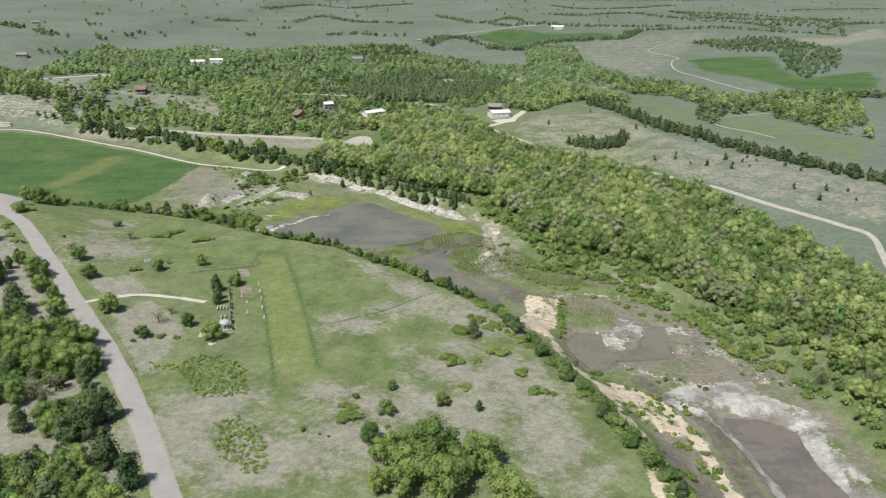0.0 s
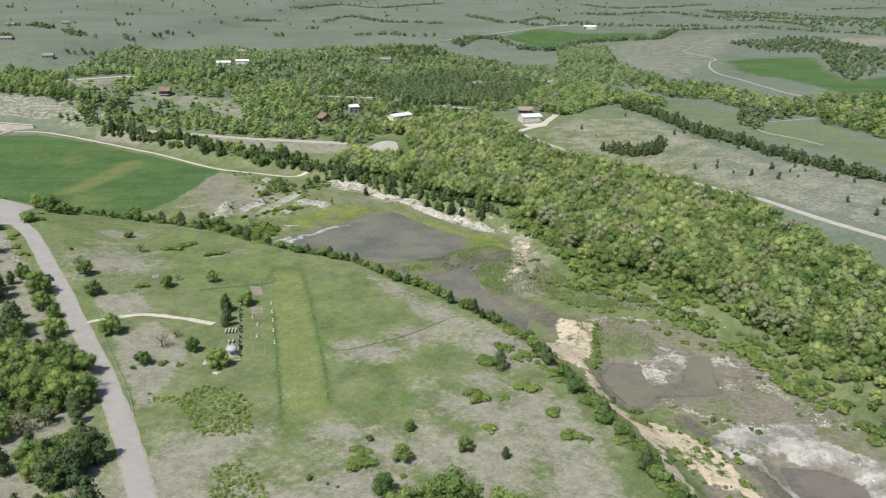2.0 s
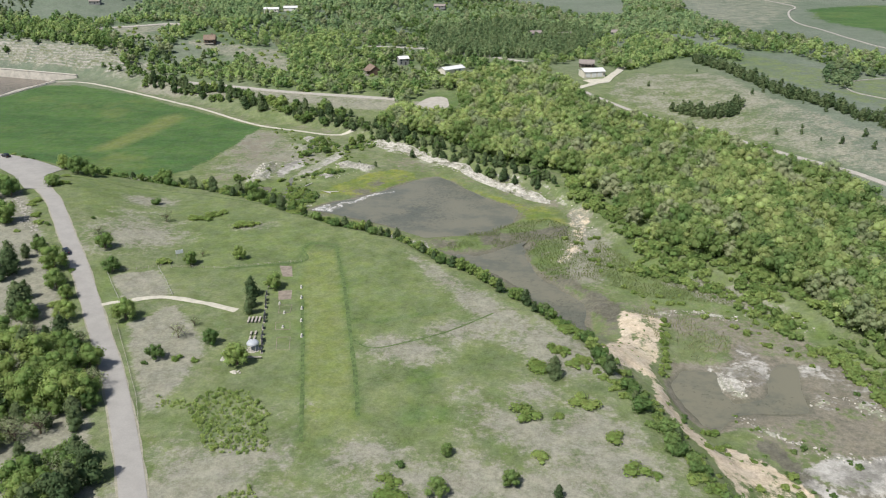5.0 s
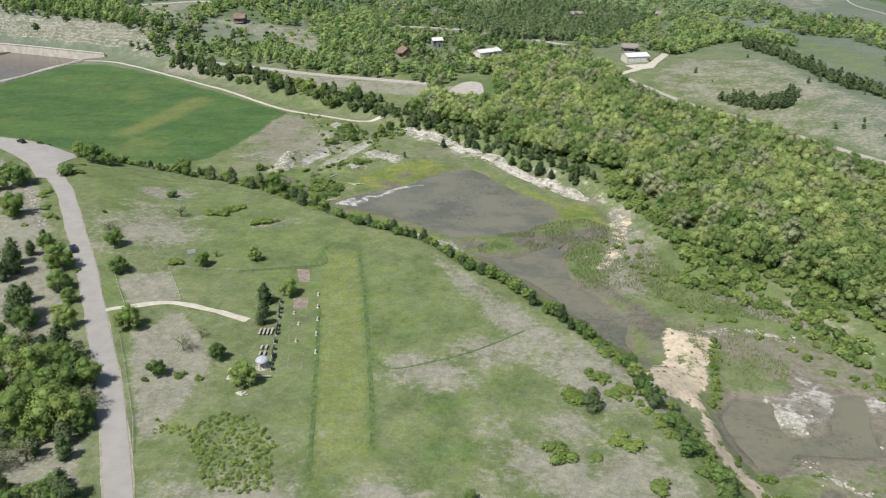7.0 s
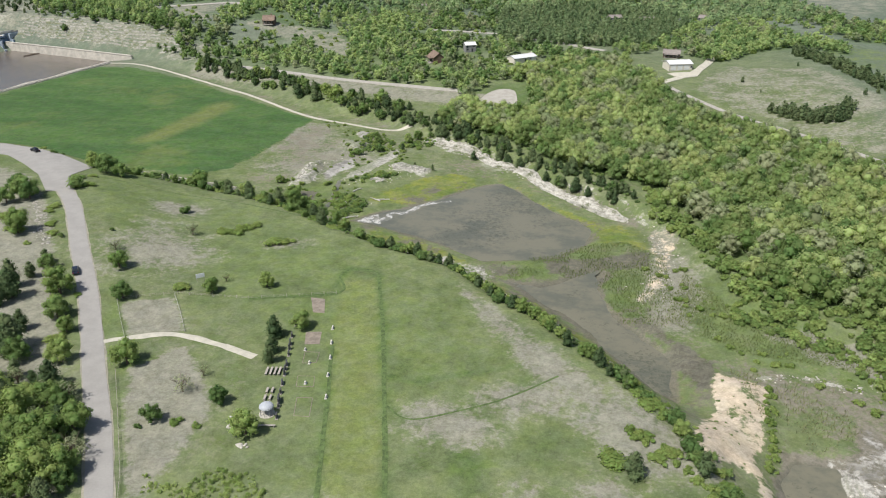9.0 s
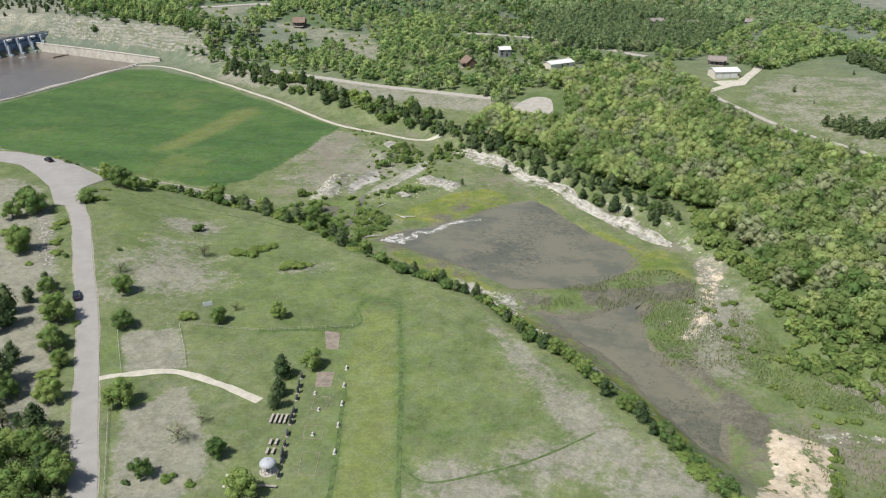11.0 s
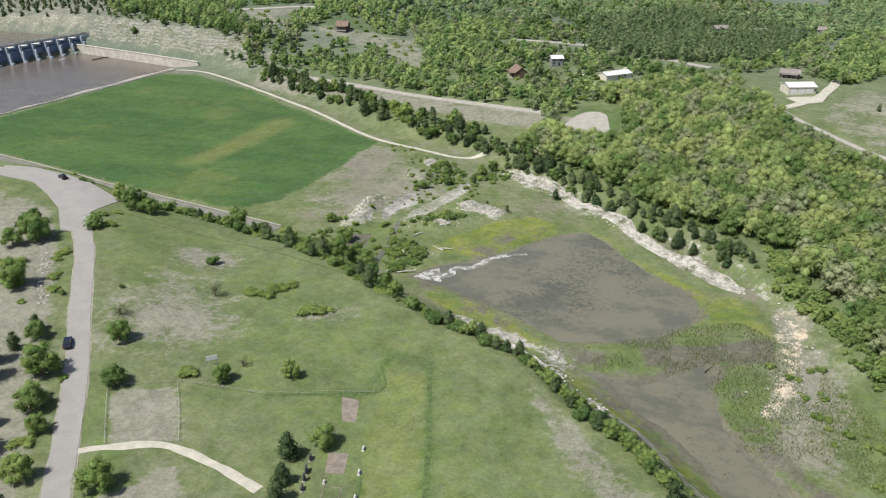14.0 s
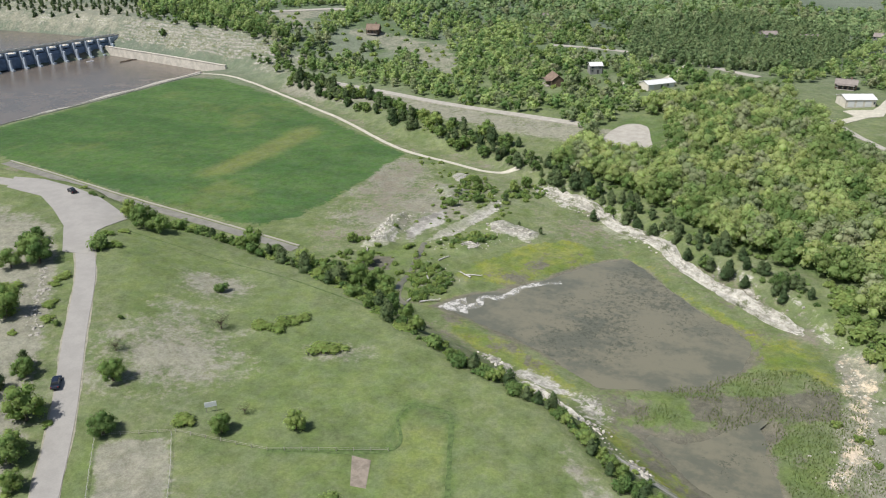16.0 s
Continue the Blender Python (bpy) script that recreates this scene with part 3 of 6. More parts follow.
BAR = [(-98.5, 438), (-96, 433.7), (-97, 425.6), (-101.6, 409.4), (-106.6, 394), (-107, 386), (-99.8, 394), (-94.9, 407), (-91.5, 421), (-92, 430)]
FACE_WEST = [(-84.7, 454), (-77, 451), (-64.4, 443), (-60, 438), (-62.5, 430), (-70.7, 434), (-81, 445)]
FACE_MID = [(-58.9, 431), (-51, 433), (-45.4, 422), (-37, 416), (-36.4, 409), (-45, 408), (-53, 420)]


def zones(x, y):
    w, w2, w3 = ripple(x, y, 12, 21), ripple(x, y, 45, 22), ripple(x, y, 5, 23)
    e, erun = along(PLATEAU, x, y)
    u, urun = along(UPLAND, x, y)
    dist = np.hypot(x, y)
    low = step(4, 16, e) * step(3, -3, u)
    out = {}
    # the haze-toned prairie colour comes in with distance, and east of the forest
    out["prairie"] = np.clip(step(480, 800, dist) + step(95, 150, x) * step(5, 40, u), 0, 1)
    out["lush"] = np.clip(0.5 + within(MOWN, x, y) / 22 + 0.15 * w, 0, 1) * 0.62
    out["lush"] = np.maximum(out["lush"], blotch(LUSHSPOTS, x, y, w))
    out["crop"] = np.clip(0.5 + (within(CROP, x, y) + 2 * w) / 6, 0, 1)
    pd, prun = along(PALE, x, y)
    out["pale"] = np.clip(1.15 - np.abs(pd + 4 * w2) / 12, 0, 1) * step(-4, 30, prun) * step(116, 80, prun)
    out["dry"] = blotch(DRYSPOTS, x, y, w)
    out["dry"] = np.maximum(out["dry"], 0.8 * step(-3, 5, within(RIMDRY, x, y) + 3 * w))
    out["dry"] = np.maximum(out["dry"], step(5, 9, along(ROAD, x, y)[0]) * step(340, 320, y) * (1.0 + 0.3 * w2))
    strip = within(PASTURE, x, y)
    out["lush"] = np.maximum(out["lush"], 0.5 * step(-4, 6, strip + 4 * w2))
    for pts in (FAR_GREEN, FAR_FIELD):
        out["crop"] = np.maximum(out["crop"], step(-14, 14, within(pts, x, y) + 8 * w2))
    out["dry"] = np.maximum(out["dry"], 0.8 * step(-14, 14, within(FAR_BARE, x, y) + 8 * w2))
    out["dry"] = np.maximum(out["dry"], 0.45 * step(-14, 14, within(HILL_FAR, x, y) + 10 * w2))
    out["dry"] = np.maximum(out["dry"], 0.6 * np.maximum.reduce([step(-6, 6, within(p, x, y) + 5 * w2) for p in GAPS]))
    out["dry"] = np.maximum(out["dry"], step(0, 6, within(HILL, x, y) + 5 * w2) * 0.5)
    out["dry"] = np.maximum(out["dry"], step(-1, 2, within(LOT_A, x, y) + 0.5 * w) * 1.2)
    out["dry"] = np.maximum(out["dry"], step(-2, 4, within(LOT_B, x, y) + w) * 1.2)
    out["dry"] = np.maximum(out["dry"], step(16, 6, np.abs(along(RAIL, x, y)[0] + 12)) * 0.75)
    pa, pb, pc, rv = (within(p, x, y) for p in (POND_A, POND_B, POND_C, RIVER))
    near = np.maximum(pa, pb)
    out["algae"] = np.clip(low * step(-10, -2, near + 4 * w) * (0.34 + 0.4 * w2 + 0.3 * w3), 0, 1)
    inside = lambda pts, soft=1.5, rag=2.0: step(-soft, soft, within(pts, x, y) + rag * w)
    band = lambda pts, wide, rag=1.5: step(wide + 0.8, wide - 0.8, np.abs(along(pts, x, y)[0]) + rag * w)
    out["mud"] = np.clip(step(-5, 0, np.maximum(pc, rv) + 3 * w) + step(-2.5, 0.5, near + 1.5 * w) + 0.9 * inside(FLAT, 1.5, 1) + 0.8 * inside(ISLAND, 1, 1) + inside(BROWN_FLAT, 1.5, 1.2) + 0.9 * inside(MUD_SOUTH, 2, 1.5) + low * (1 - out["crop"]) * (0.24 + 0.26 * step(36, 50, x) * step(275, 260, y) + 0.35 * w2 + 0.3 * w), 0, 1)
    out["mud"] = out["mud"] * (1 - 0.7 * inside(WEEDY, 3, 4))
    mats = blotch([(-62, 327, 20, 4, -38), (-20, 290, 24, 4, -50), (8, 350, 12, 7, -40)], x, y, w)
    out["algae"] = np.maximum.reduce([out["algae"], mats * low, 1.05 * inside(MAT, 3, 3), inside(GREEN_BANK, 2, 2), inside(ALGAE_WEST, 1.5, 1.5), 1.1 * inside(YELLOW, 2, 1.5)])
    out["wet"] = np.clip(np.maximum.reduce([inside(DARK_MUD, 2, 3), 0.9 * inside(DARK_MARSH, 2, 2), inside(DARK_POOL, 1, 2), band(CHANNEL, 2.4, 1), 0.7 * step(-2, 0, pc + w), 0.6 * step(-4, 0, near + 3 * w), low * step(-22, -4, near) * (1 - out["crop"]) * np.clip(0.3 + 0.55 * w3 + 0.45 * w, 0, 0.75)]), 0, 1)
    out["lush"] = np.maximum.reduce([out["lush"], 0.8 * inside(MARSH, 3, 4), 0.9 * inside(GREEN_WEST, 3, 3), 0.9 * inside(MARSH_MID, 2, 3), 0.75 * inside(OLIVE, 2, 3), 0.85 * inside(WEEDY, 3, 4)])
    out["dry"] = np.maximum.reduce([out["dry"], 0.9 * inside(TAN_EAST, 1, 4), 0.75 * inside(BARE_NORTH, 2, 5)])
    out["silt"] = np.clip(np.maximum.reduce([inside(SILT, 2, 1.5) * (0.8 + 0.4 * w + 0.5 * w3), inside(SILT_WEST, 2, 2), band(BANK_EAST, 1.7, 0.7), band(RIM_RIVER, 1.6, 0.8), band(RIM_OUTER, 2.2, 1.6) * (0.6 + 0.6 * w3), 0.5 * inside(ISLAND, 1, 1), 0.5 * inside(FLAT) * step(0, 0.4, w2 + w3)]), 0, 1)
    tall = np.minimum.reduce([np.abs(along(l, x, y)[0]) for l in MOW])
    out["tall"] = np.maximum(step(1.6, 0.3, tall + 0.3 * w) * (0.75 + 0.35 * w2), np.clip(1.6 * blotch(LUSHSPOTS[:3], x, y, 0.6 * w) - 0.55, 0, 0.8))
    grown = np.maximum(step(-6, 8, within(NORTH, x, y)), step(-2, 4, within(FOREST, x, y)))
    out["tall"] = np.maximum(out["tall"], grown * (0.75 + 0.4 * w2) * step(-0.4, 0.1, ripple(x, y, 24, 44)))
    out["strip"] = step(-1, 1, within(STRIP, x, y))
    face = step(2.6, 0.4, np.abs(u - 0.8 + 4.0 * w)) * step(-0.35, 0.25, w2 + 0.2 + 0.5 * ripple(x, y, 6, 33)) * step(1075, 1040, urun) * step(850, 885, urun)
    face = np.maximum.reduce([face * 0.42, inside(FACE_WEST, 1.5, 4) * 0.5, inside(FACE_MID, 1.5, 4) * 0.5])
    bank = step(5, 1.5, np.abs(e - 10 + 3 * w)) * step(0.0, 0.35, w2 + 0.1) * step(330, 420, erun) * step(10, 2, x)
    rims = np.maximum.reduce([band(l, 0.9, 1.6) for l in (RIM_NORTH, RIM_EAST, RIM_MID)]) * step(-0.55, 0.1, ripple(x, y, 5, 34))
    slabs = np.maximum.reduce([inside(p, 1, 3) for p in OUTCROPS] + [0.85 * inside(BAR, 0.8, 0.8)])
    slabs = np.maximum(slabs, blotch([(-62, 322.5, 7, 2, -30), (-50.7, 318.6, 6, 2.5, -25), (-36, 309, 3.5, 6, 30), (54.5, 228, 3, 5, 20), (-22, 288, 2.5, 5, 35)], x, y, 1.5 * w))
    wcliff = step(1, 6, u + 3 * w) * step(44, 32, u + 8 * w) * step(700, 620, urun)
    whill = step(-425, -480, x) * step(1, 8, u) * step(150, 70, u) * step(760, 700, y)
    out["dry"] = np.maximum.reduce([out["dry"], wcliff * 0.5, whill * 0.6])
    out["rock"] = np.clip(np.maximum.reduce([face, bank * 0.7, rims * 0.85, slabs, wcliff * (0.22 + 0.3 * w + 0.25 * w3), whill * (0.24 + 0.35 * w + 0.25 * w3)]), 0, 1)
    out["sand"] = np.maximum.reduce([inside(SAND, 1.2, 3.5) * (0.95 + 0.4 * ripple(x, y, 3.5, 35)), band(TRACK_A, 2.3, 1.6), band(TRACK_B, 1.9, 1.4), 0.72 * inside(TAN_MID, 2, 2), 0.5 * inside(TAN_EAST, 1, 4)]) * (0.9 + 0.5 * w3)
    return out


VX, VY, VZ = GX.ravel(), GY.ravel(), GZ.ravel()
nx, ny = len(XS), len(YS)
idx = np.arange(nx * ny).reshape(ny, nx)
quads = np.stack([idx[:-1, :-1], idx[:-1, 1:], idx[1:, 1:], idx[1:, :-1]], -1).reshape(-1, 4)
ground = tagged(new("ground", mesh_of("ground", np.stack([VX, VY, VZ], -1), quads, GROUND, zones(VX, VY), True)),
                "rolling ground of mown grass, dry pasture, quarry floor and prairie", "ground", kind="structure")


def smooth_line(pts, gap):
    """Points every so many metres along a rounded line through pts."""
    p = [Vector(q) for q in pts]
    p = [2 * p[0] - p[1]] + p + [2 * p[-1] - p[-2]]
    out = []
    for a, b, c, d in zip(p, p[1:], p[2:], p[3:]):
        n = max(2, int((c - b).length / gap))
        for k in range(n):
            t = k / n
            out.append(0.5 * ((2 * b) + (c - a) * t + (2 * a - 5 * b + 4 * c - d) * t * t + (3 * b - a - 3 * c + d) * t**3))
    return np.array(out + [p[-2]])


def ribbon(name, pts, width, mat, label, category, lift=0.12, gap=2.0, rag=0.0, kind="structure", level=None):
    """A paved or gravelled way that follows the ground, with side faces that reach into it."""
    line = smooth_line(pts, gap)
    tan = np.gradient(line, axis=0)
    tan /= np.linalg.norm(tan, axis=1)[:, None]
    side = np.stack([-tan[:, 1], tan[:, 0]], -1)
    rows = []
    for k in (-1.0, -0.98, -0.5, 0.0, 0.5, 0.98, 1.0):
        off = side * (k * width / 2) * (1 + rag * ripple(line[:, 0], line[:, 1] + 50 * k, 6, 5, 4))[:, None]
        p = line + off
        z = (surface(p[:, 0], p[:, 1]) if level is None else level + 0 * p[:, 0]) + lift * (1 if abs(k) < 1 else -2)
        rows.append(np.c_[p, z])
    v = np.stack(rows, 1)
    n, m = v.shape[:2]
    ids = np.arange(n * m).reshape(n, m)
    f = np.stack([ids[:-1, 1:], ids[:-1, :-1], ids[1:, :-1], ids[1:, 1:]], -1).reshape(-1, 4)
    return tagged(new(name, mesh_of(name, v.reshape(-1, 3), f, mat)), label, category, kind=kind)


def sheet(name, pts, z, mat, label, category, thick=0.0):
    """A level sheet over an outline."""
    bm = bmesh.new()
    f = bm.faces.new([bm.verts.new((x, y, z)) for x, y in pts])
    if f.normal.z < 0:
        f.normal_flip()
    bmesh.ops.triangulate(bm, faces=[f])
    me = bpy.data.meshes.new(name)
    bm.to_mesh(me)
    bm.free()
    me.materials.append(mat)
    return tagged(new(name, me), label, category, kind="structure")


def swell(pts, d):
    c = np.mean(pts, axis=0)
    return [tuple(np.array(p) + (np.array(p) - c) / np.linalg.norm(np.array(p) - c) * d) for p in pts]


sheet("water_quarry", swell(POND_A, 9), -11.7, POND_WATER, "still grey-brown pond water on the quarry floor", "water")
sheet("water_channel", swell(POND_B, 8), -11.72, POND_WATER, "narrow muddy pond below the grassy bank", "water")
sheet("water_pools", [(34, 225), (44, 240), (58, 244), (78, 246), (82, 232), (80, 214), (68, 208), (46, 205)], -10.4, POND_WATER, "shallow muddy quarry pools", "water")
sheet("water_river", swell(RIVER, 9), -12.2, RIVER_WATER, "brown silty river water", "water")
sheet("water_basin", swell(BASIN, 5), -16.6, BROWN_WATER, "brown water of the stilling basin below the dam", "water")
sheet("water_lake", [(-478, 655), (-480, 650), (-516, 529), (-540, 445), (-600, 400), (-900, 380), (-930, 660), (-590, 662), (-510, 660)], -7.0, BROWN_WATER, "brown reservoir water behind the dam", "water")

ribbon("road_shoulder", ROAD, 5.8, plain("sandy verge", (0.29, 0.275, 0.215), 0.95, vary=0.2, scale=0.8), "sandy worn verge of the paved road", "verge", 0.05, 1.5, 0.16)
ribbon("road", ROAD, 5.1, ASPHALT, "pale worn two-lane paved road along the grass", "road")
TRI = [(-188.4, 340.9), (-188.6, 327.4), (-179, 313), (-187, 312), (-201, 327), (-214.4, 336.5), (-227.3, 344.4), (-245, 347), (-251, 356), (-239, 357.7), (-222.5, 354.8), (-208, 350.7)]


def patch(name, pts, mat, label, category, lift=0.14, kind="structure"):
    """A flat-lying paved patch draped on the ground."""
    bm = bmesh.new()
    f = bm.faces.new([bm.verts.new((x, y, 0)) for x, y in pts])
    bmesh.ops.triangulate(bm, faces=[f])
    for _ in range(4):
        long = [e for e in bm.edges if e.calc_length() > 3.5]
        if long:
            bmesh.ops.subdivide_edges(bm, edges=long, cuts=1)
            bmesh.ops.triangulate(bm, faces=bm.faces[:])
    rim = [e for e in bm.edges if len(e.link_faces) == 1]
    for v in bm.verts:
        v.co.z = float(surface(v.co.x, v.co.y)) + lift
    skirt = bmesh.ops.extrude_edge_only(bm, edges=rim)["geom"]
    for v in skirt:
        if isinstance(v, bmesh.types.BMVert):
            v.co.z -= lift + 0.4
    bmesh.ops.recalc_face_normals(bm, faces=bm.faces[:])
    me = bpy.data.meshes.new(name)
    bm.to_mesh(me)
    bm.free()
    me.materials.append(mat)
    return tagged(new(name, me), label, category, kind=kind)


for pts, wide in ((MOW[0], 0.9), (MOW[1], 1.0), (MOW[2], 0.5), (MOW[4], 0.7)):
    ribbon("unmown_strip", pts, wide, UNMOWN, "narrow strip of taller unmown grass", "grass", 0.06, 0.9, 0.6)
ribbon("foam", [(-81, 349.6), (-78, 350.5), (-76.2, 352.3), (-76.4, 355.8), (-74, 357), (-71.7, 357.2), (-69, 362), (-67, 366.5), (-61.5, 371), (-56.8, 373.3)], 2.5, FOAM, "broken white foam streak on the pond", "foam", 0.03, 0.35, 1.0, level=-11.7)
ribbon("foam", [(-91, 347.5), (-88.5, 348.5), (-85, 348.5), (-82, 349.5), (-79.5, 350.5)], 8.5, FOAM, "white foam fan where water enters the pond", "foam", 0.025, 0.8, 0.6, level=-11.7)
ribbon("stream", [(-106.5, 386), (-104.7, 375), (-102.2, 362.5), (-102.4, 354), (-99, 346), (-95, 343)], 2.2, POND_WATER, "narrow dark stream between reeds", "water", 0.1, 1.0, 0.5)
patch("road_turnaround", TRI, ASPHALT, "pale paved widening at the end of the road", "road", 0.16)
ribbon("gravel_path", [(-346, 588), (-324, 589), (-294, 575), (-261, 554), (-207, 519), (-158, 482), (-126, 469), (-109, 463), (-94, 464)], 2.0, GRAVEL, "pale gravel path along the green field", "path", 0.2)
ribbon("drive", [(-119, 233.5), (-113.1, 237.6), (-108.8, 239.6), (-102.8, 241.9), (-95.5, 241.5), (-86.5, 239.5), (-77.6, 236.5)], 1.9, GRAVEL, "pale gravel drive into the memorial ground", "path", 0.07, 0.7, 0.55)
patch("gravel_lot", smooth_line([(-64, 487), (-66.5, 500), (-65, 514), (-59, 524), (-50, 522), (-46, 505), (-43, 488), (-52, 488), (-64, 487)], 2.5)[:-1].tolist(), LOTGRAVEL, "bare grey gravel clearing among trees", "lot", 0.3)
ribbon("rail_bed", [(-250, 577), (-191, 556), (-135, 536), (-78, 520)], 4.6, LOTGRAVEL, "pale raised embankment road before the woods", "road", 0.4, 3.0)
ribbon("east_road", [(20, 560), (31, 534), (44, 509), (66, 478), (92, 445), (120, 392), (146, 344), (164, 312), (171, 297), (164, 270), (160, 240)], 2.6, LOTGRAVEL, "pale gravel road beside the forest", "road", 0.3, 3.0, 0.3)

# ---- plants ----
def frames_of(nrm, rng):
    """Two axes across each normal, turned by chance."""
    ref = np.where(np.abs(nrm[:, 2:3]) < 0.9, [[0, 0, 1.0]], [[1.0, 0, 0]])
    a = np.cross(nrm, ref)
    a /= np.linalg.norm(a, axis=1)[:, None]
    b = np.cross(nrm, a)
    t = rng.uniform(0, 6.28, len(nrm))[:, None]
    return a * np.cos(t) + b * np.sin(t), b * np.cos(t) - a * np.sin(t)


def leafage(rng, blobs, count, size, up=0.45):
    """Many small leaf sprays over the outsides of rounded clumps: arrays of vertices, triangles and soft normals."""
    blobs = np.array(blobs, float)
    share = blobs[:, 3] ** 2
    pick = rng.choice(len(blobs), count, p=share / share.sum())
    d = rng.normal(size=(count, 3))
    d[:, 2] += 0.25
    d /= np.linalg.norm(d, axis=1)[:, None]
    r = blobs[pick, 3] * (0.8 + 0.42 * rng.uniform(size=count) ** 1.4)
    p = blobs[pick, :3] + d * r[:, None] * [1, 1, 0.9]
    nrm = d + rng.normal(size=(count, 3)) * 0.34
    nrm[:, 2] += up
    nrm /= np.linalg.norm(nrm, axis=1)[:, None]
    a, b = frames_of(nrm, rng)
    s = (size * rng.uniform(0.55, 1.4, count))[:, None]
    v = np.stack([p + a * s, p - a * s * 0.5 + b * s * 0.8, p - a * s * 0.5 - b * s * 0.8], 1).reshape(-1, 3)
    soft = d * 0.55 + nrm * 0.45 + rng.normal(size=(count, 3)) * 0.22 + [0, 0, 0.15]
    soft /= np.linalg.norm(soft, axis=1)[:, None]
    return v, np.arange(3 * count).reshape(-1, 3), np.repeat(soft, 3, axis=0)


def lumps(blobs, shrink=0.74):
    """Closed inner bodies of the clumps, so that no light falls straight through."""
    g = (1 + 5**0.5) / 2
    ico = np.array([(-1, g, 0), (1, g, 0), (-1, -g, 0), (1, -g, 0), (0, -1, g), (0, 1, g), (0, -1, -g), (0, 1, -g), (g, 0, -1), (g, 0, 1), (-g, 0, -1), (-g, 0, 1)], float)
    ico /= np.linalg.norm(ico[0])
    tri = [(0, 11, 5), (0, 5, 1), (0, 1, 7), (0, 7, 10), (0, 10, 11), (1, 5, 9), (5, 11, 4), (11, 10, 2), (10, 7, 6), (7, 1, 8), (3, 9, 4), (3, 4, 2), (3, 2, 6), (3, 6, 8), (3, 8, 9), (4, 9, 5), (2, 4, 11), (6, 2, 10), (8, 6, 7), (9, 8, 1)]
    vs, fs = [], []
    for n, (x, y, z, r) in enumerate(blobs):
        vs.append(ico * r * shrink * [1, 1, 0.9] + [x, y, z])
        fs.append(np.array(tri) + 12 * n)
    soft = ico * 0.9 + [0, 0, 0.2]
    soft /= np.linalg.norm(soft, axis=1)[:, None]
    return np.concatenate(vs), np.concatenate(fs), np.tile(soft, (len(vs), 1))


def joined(parts):
    vs, fs, ns, at = [], [], [], 0
    for v, f, *n in parts:
        vs.append(v)
        fs.append(f + at)
        ns += n
        at += len(v)
    whole = np.concatenate(vs), np.concatenate(fs)
    return (*whole, np.concatenate(ns)) if len(ns) == len(vs) else whole


def tube(points, radii, sides=6):
    """A tapered stem through points, as triangles."""
    p = np.array(points, float)
    vs, fs = [], []
    for k, (c, r) in enumerate(zip(p, radii)):
        t = p[min(k + 1, len(p) - 1)] - p[max(k - 1, 0)]
        a, b = (Vector(t).orthogonal().normalized(), None)
        b = Vector(t).normalized().cross(a)
        for s in range(sides):
            q = 6.2832 * s / sides
            vs.append(c + r * (math.cos(q) * np.array(a) + math.sin(q) * np.array(b)))
    for k in range(len(p) - 1):
        for s in range(sides):
            i, j = k * sides + s, k * sides + (s + 1) % sides
            fs += [(i, j, j + sides), (i, j + sides, i + sides)]
    return np.array(vs), np.array(fs)


def broadleaf(rng, h, r, lobes, count, size, core=True):
    """Clumps of a spreading crown, as blobs, then leaf sprays; and a trunk with limbs."""
    blobs = [(0, 0, h * 0.52, r * 0.62)]
    for k in range(lobes):
        a, rise = 2.4 * k + rng.uniform(-0.5, 0.5), -0.75 + 1.65 * (k + 0.5) / lobes
        far = r * 0.74 * math.sqrt(1 - min(abs(rise), 0.97) ** 2) * rng.uniform(0.7, 1.15)
        blobs.append((far * math.cos(a), far * math.sin(a), h * (0.47 + 0.36 * rise * rng.uniform(0.8, 1.2)), r * rng.uniform(0.22, 0.42)))
    blobs.append((rng.uniform(-0.25, 0.25) * r, rng.uniform(-0.25, 0.25) * r, h * 0.82, r * 0.34))
    crown = leafage(rng, blobs, count, size)
    if core:
        crown = joined([lumps(blobs), crown])
    stem = [tube([(0, 0, -0.3), (0.05 * r, 0, h * 0.25), (0, 0.04 * r, h * 0.6)], [0.045 * h, 0.035 * h, 0.018 * h])]
    for b in blobs[1 : min(lobes, 5) + 1]:
        stem.append(tube([(0.04 * r, 0, h * 0.24), (b[0] * 0.5, b[1] * 0.5, h * 0.42), b[:3]], [0.022 * h, 0.015 * h, 0.005 * h], 5))
    return crown, joined(stem)


def conifer(rng, h, r, count, size, tiers=9):
    """A ragged cedar: stacked clumps narrowing to the top."""
    blobs = []
    for k in range(tiers):
        t = k / (tiers - 1)
        w = r * (0.34 + 0.66 * (1 - t * t) ** 0.7) * (0.8 if k == 0 else 1)
        a, off = rng.uniform(0, 6.28), w * 0.3
        blobs.append((off * math.cos(a), off * math.sin(a), h * (0.14 + 0.78 * t), w * 0.72))
    crown = joined([lumps(blobs, 0.78), leafage(rng, blobs, count, size)])
    return crown, tube([(0, 0, -0.3), (0, 0, h * 0.5), (0, 0, h * 0.92)], [0.03 * h, 0.02 * h, 0.006 * h])


def thicket(rng, h, r, count, size):
    """A low shrub of several stems."""
    blobs = [(r * rng.uniform(-0.6, 0.6), r * rng.uniform(-0.6, 0.6), h * rng.uniform(0.35, 0.65), r * rng.uniform(0.3, 0.5)) for _ in range(7)]
    crown = joined([lumps(blobs, 0.75), leafage(rng, blobs, count, size, 0.9)])
    return crown, joined([tube([(0, 0, -0.2), (b[0] * 0.6, b[1] * 0.6, b[2] * 0.6), b[:3]], [0.05, 0.035, 0.01], 4) for b in blobs])


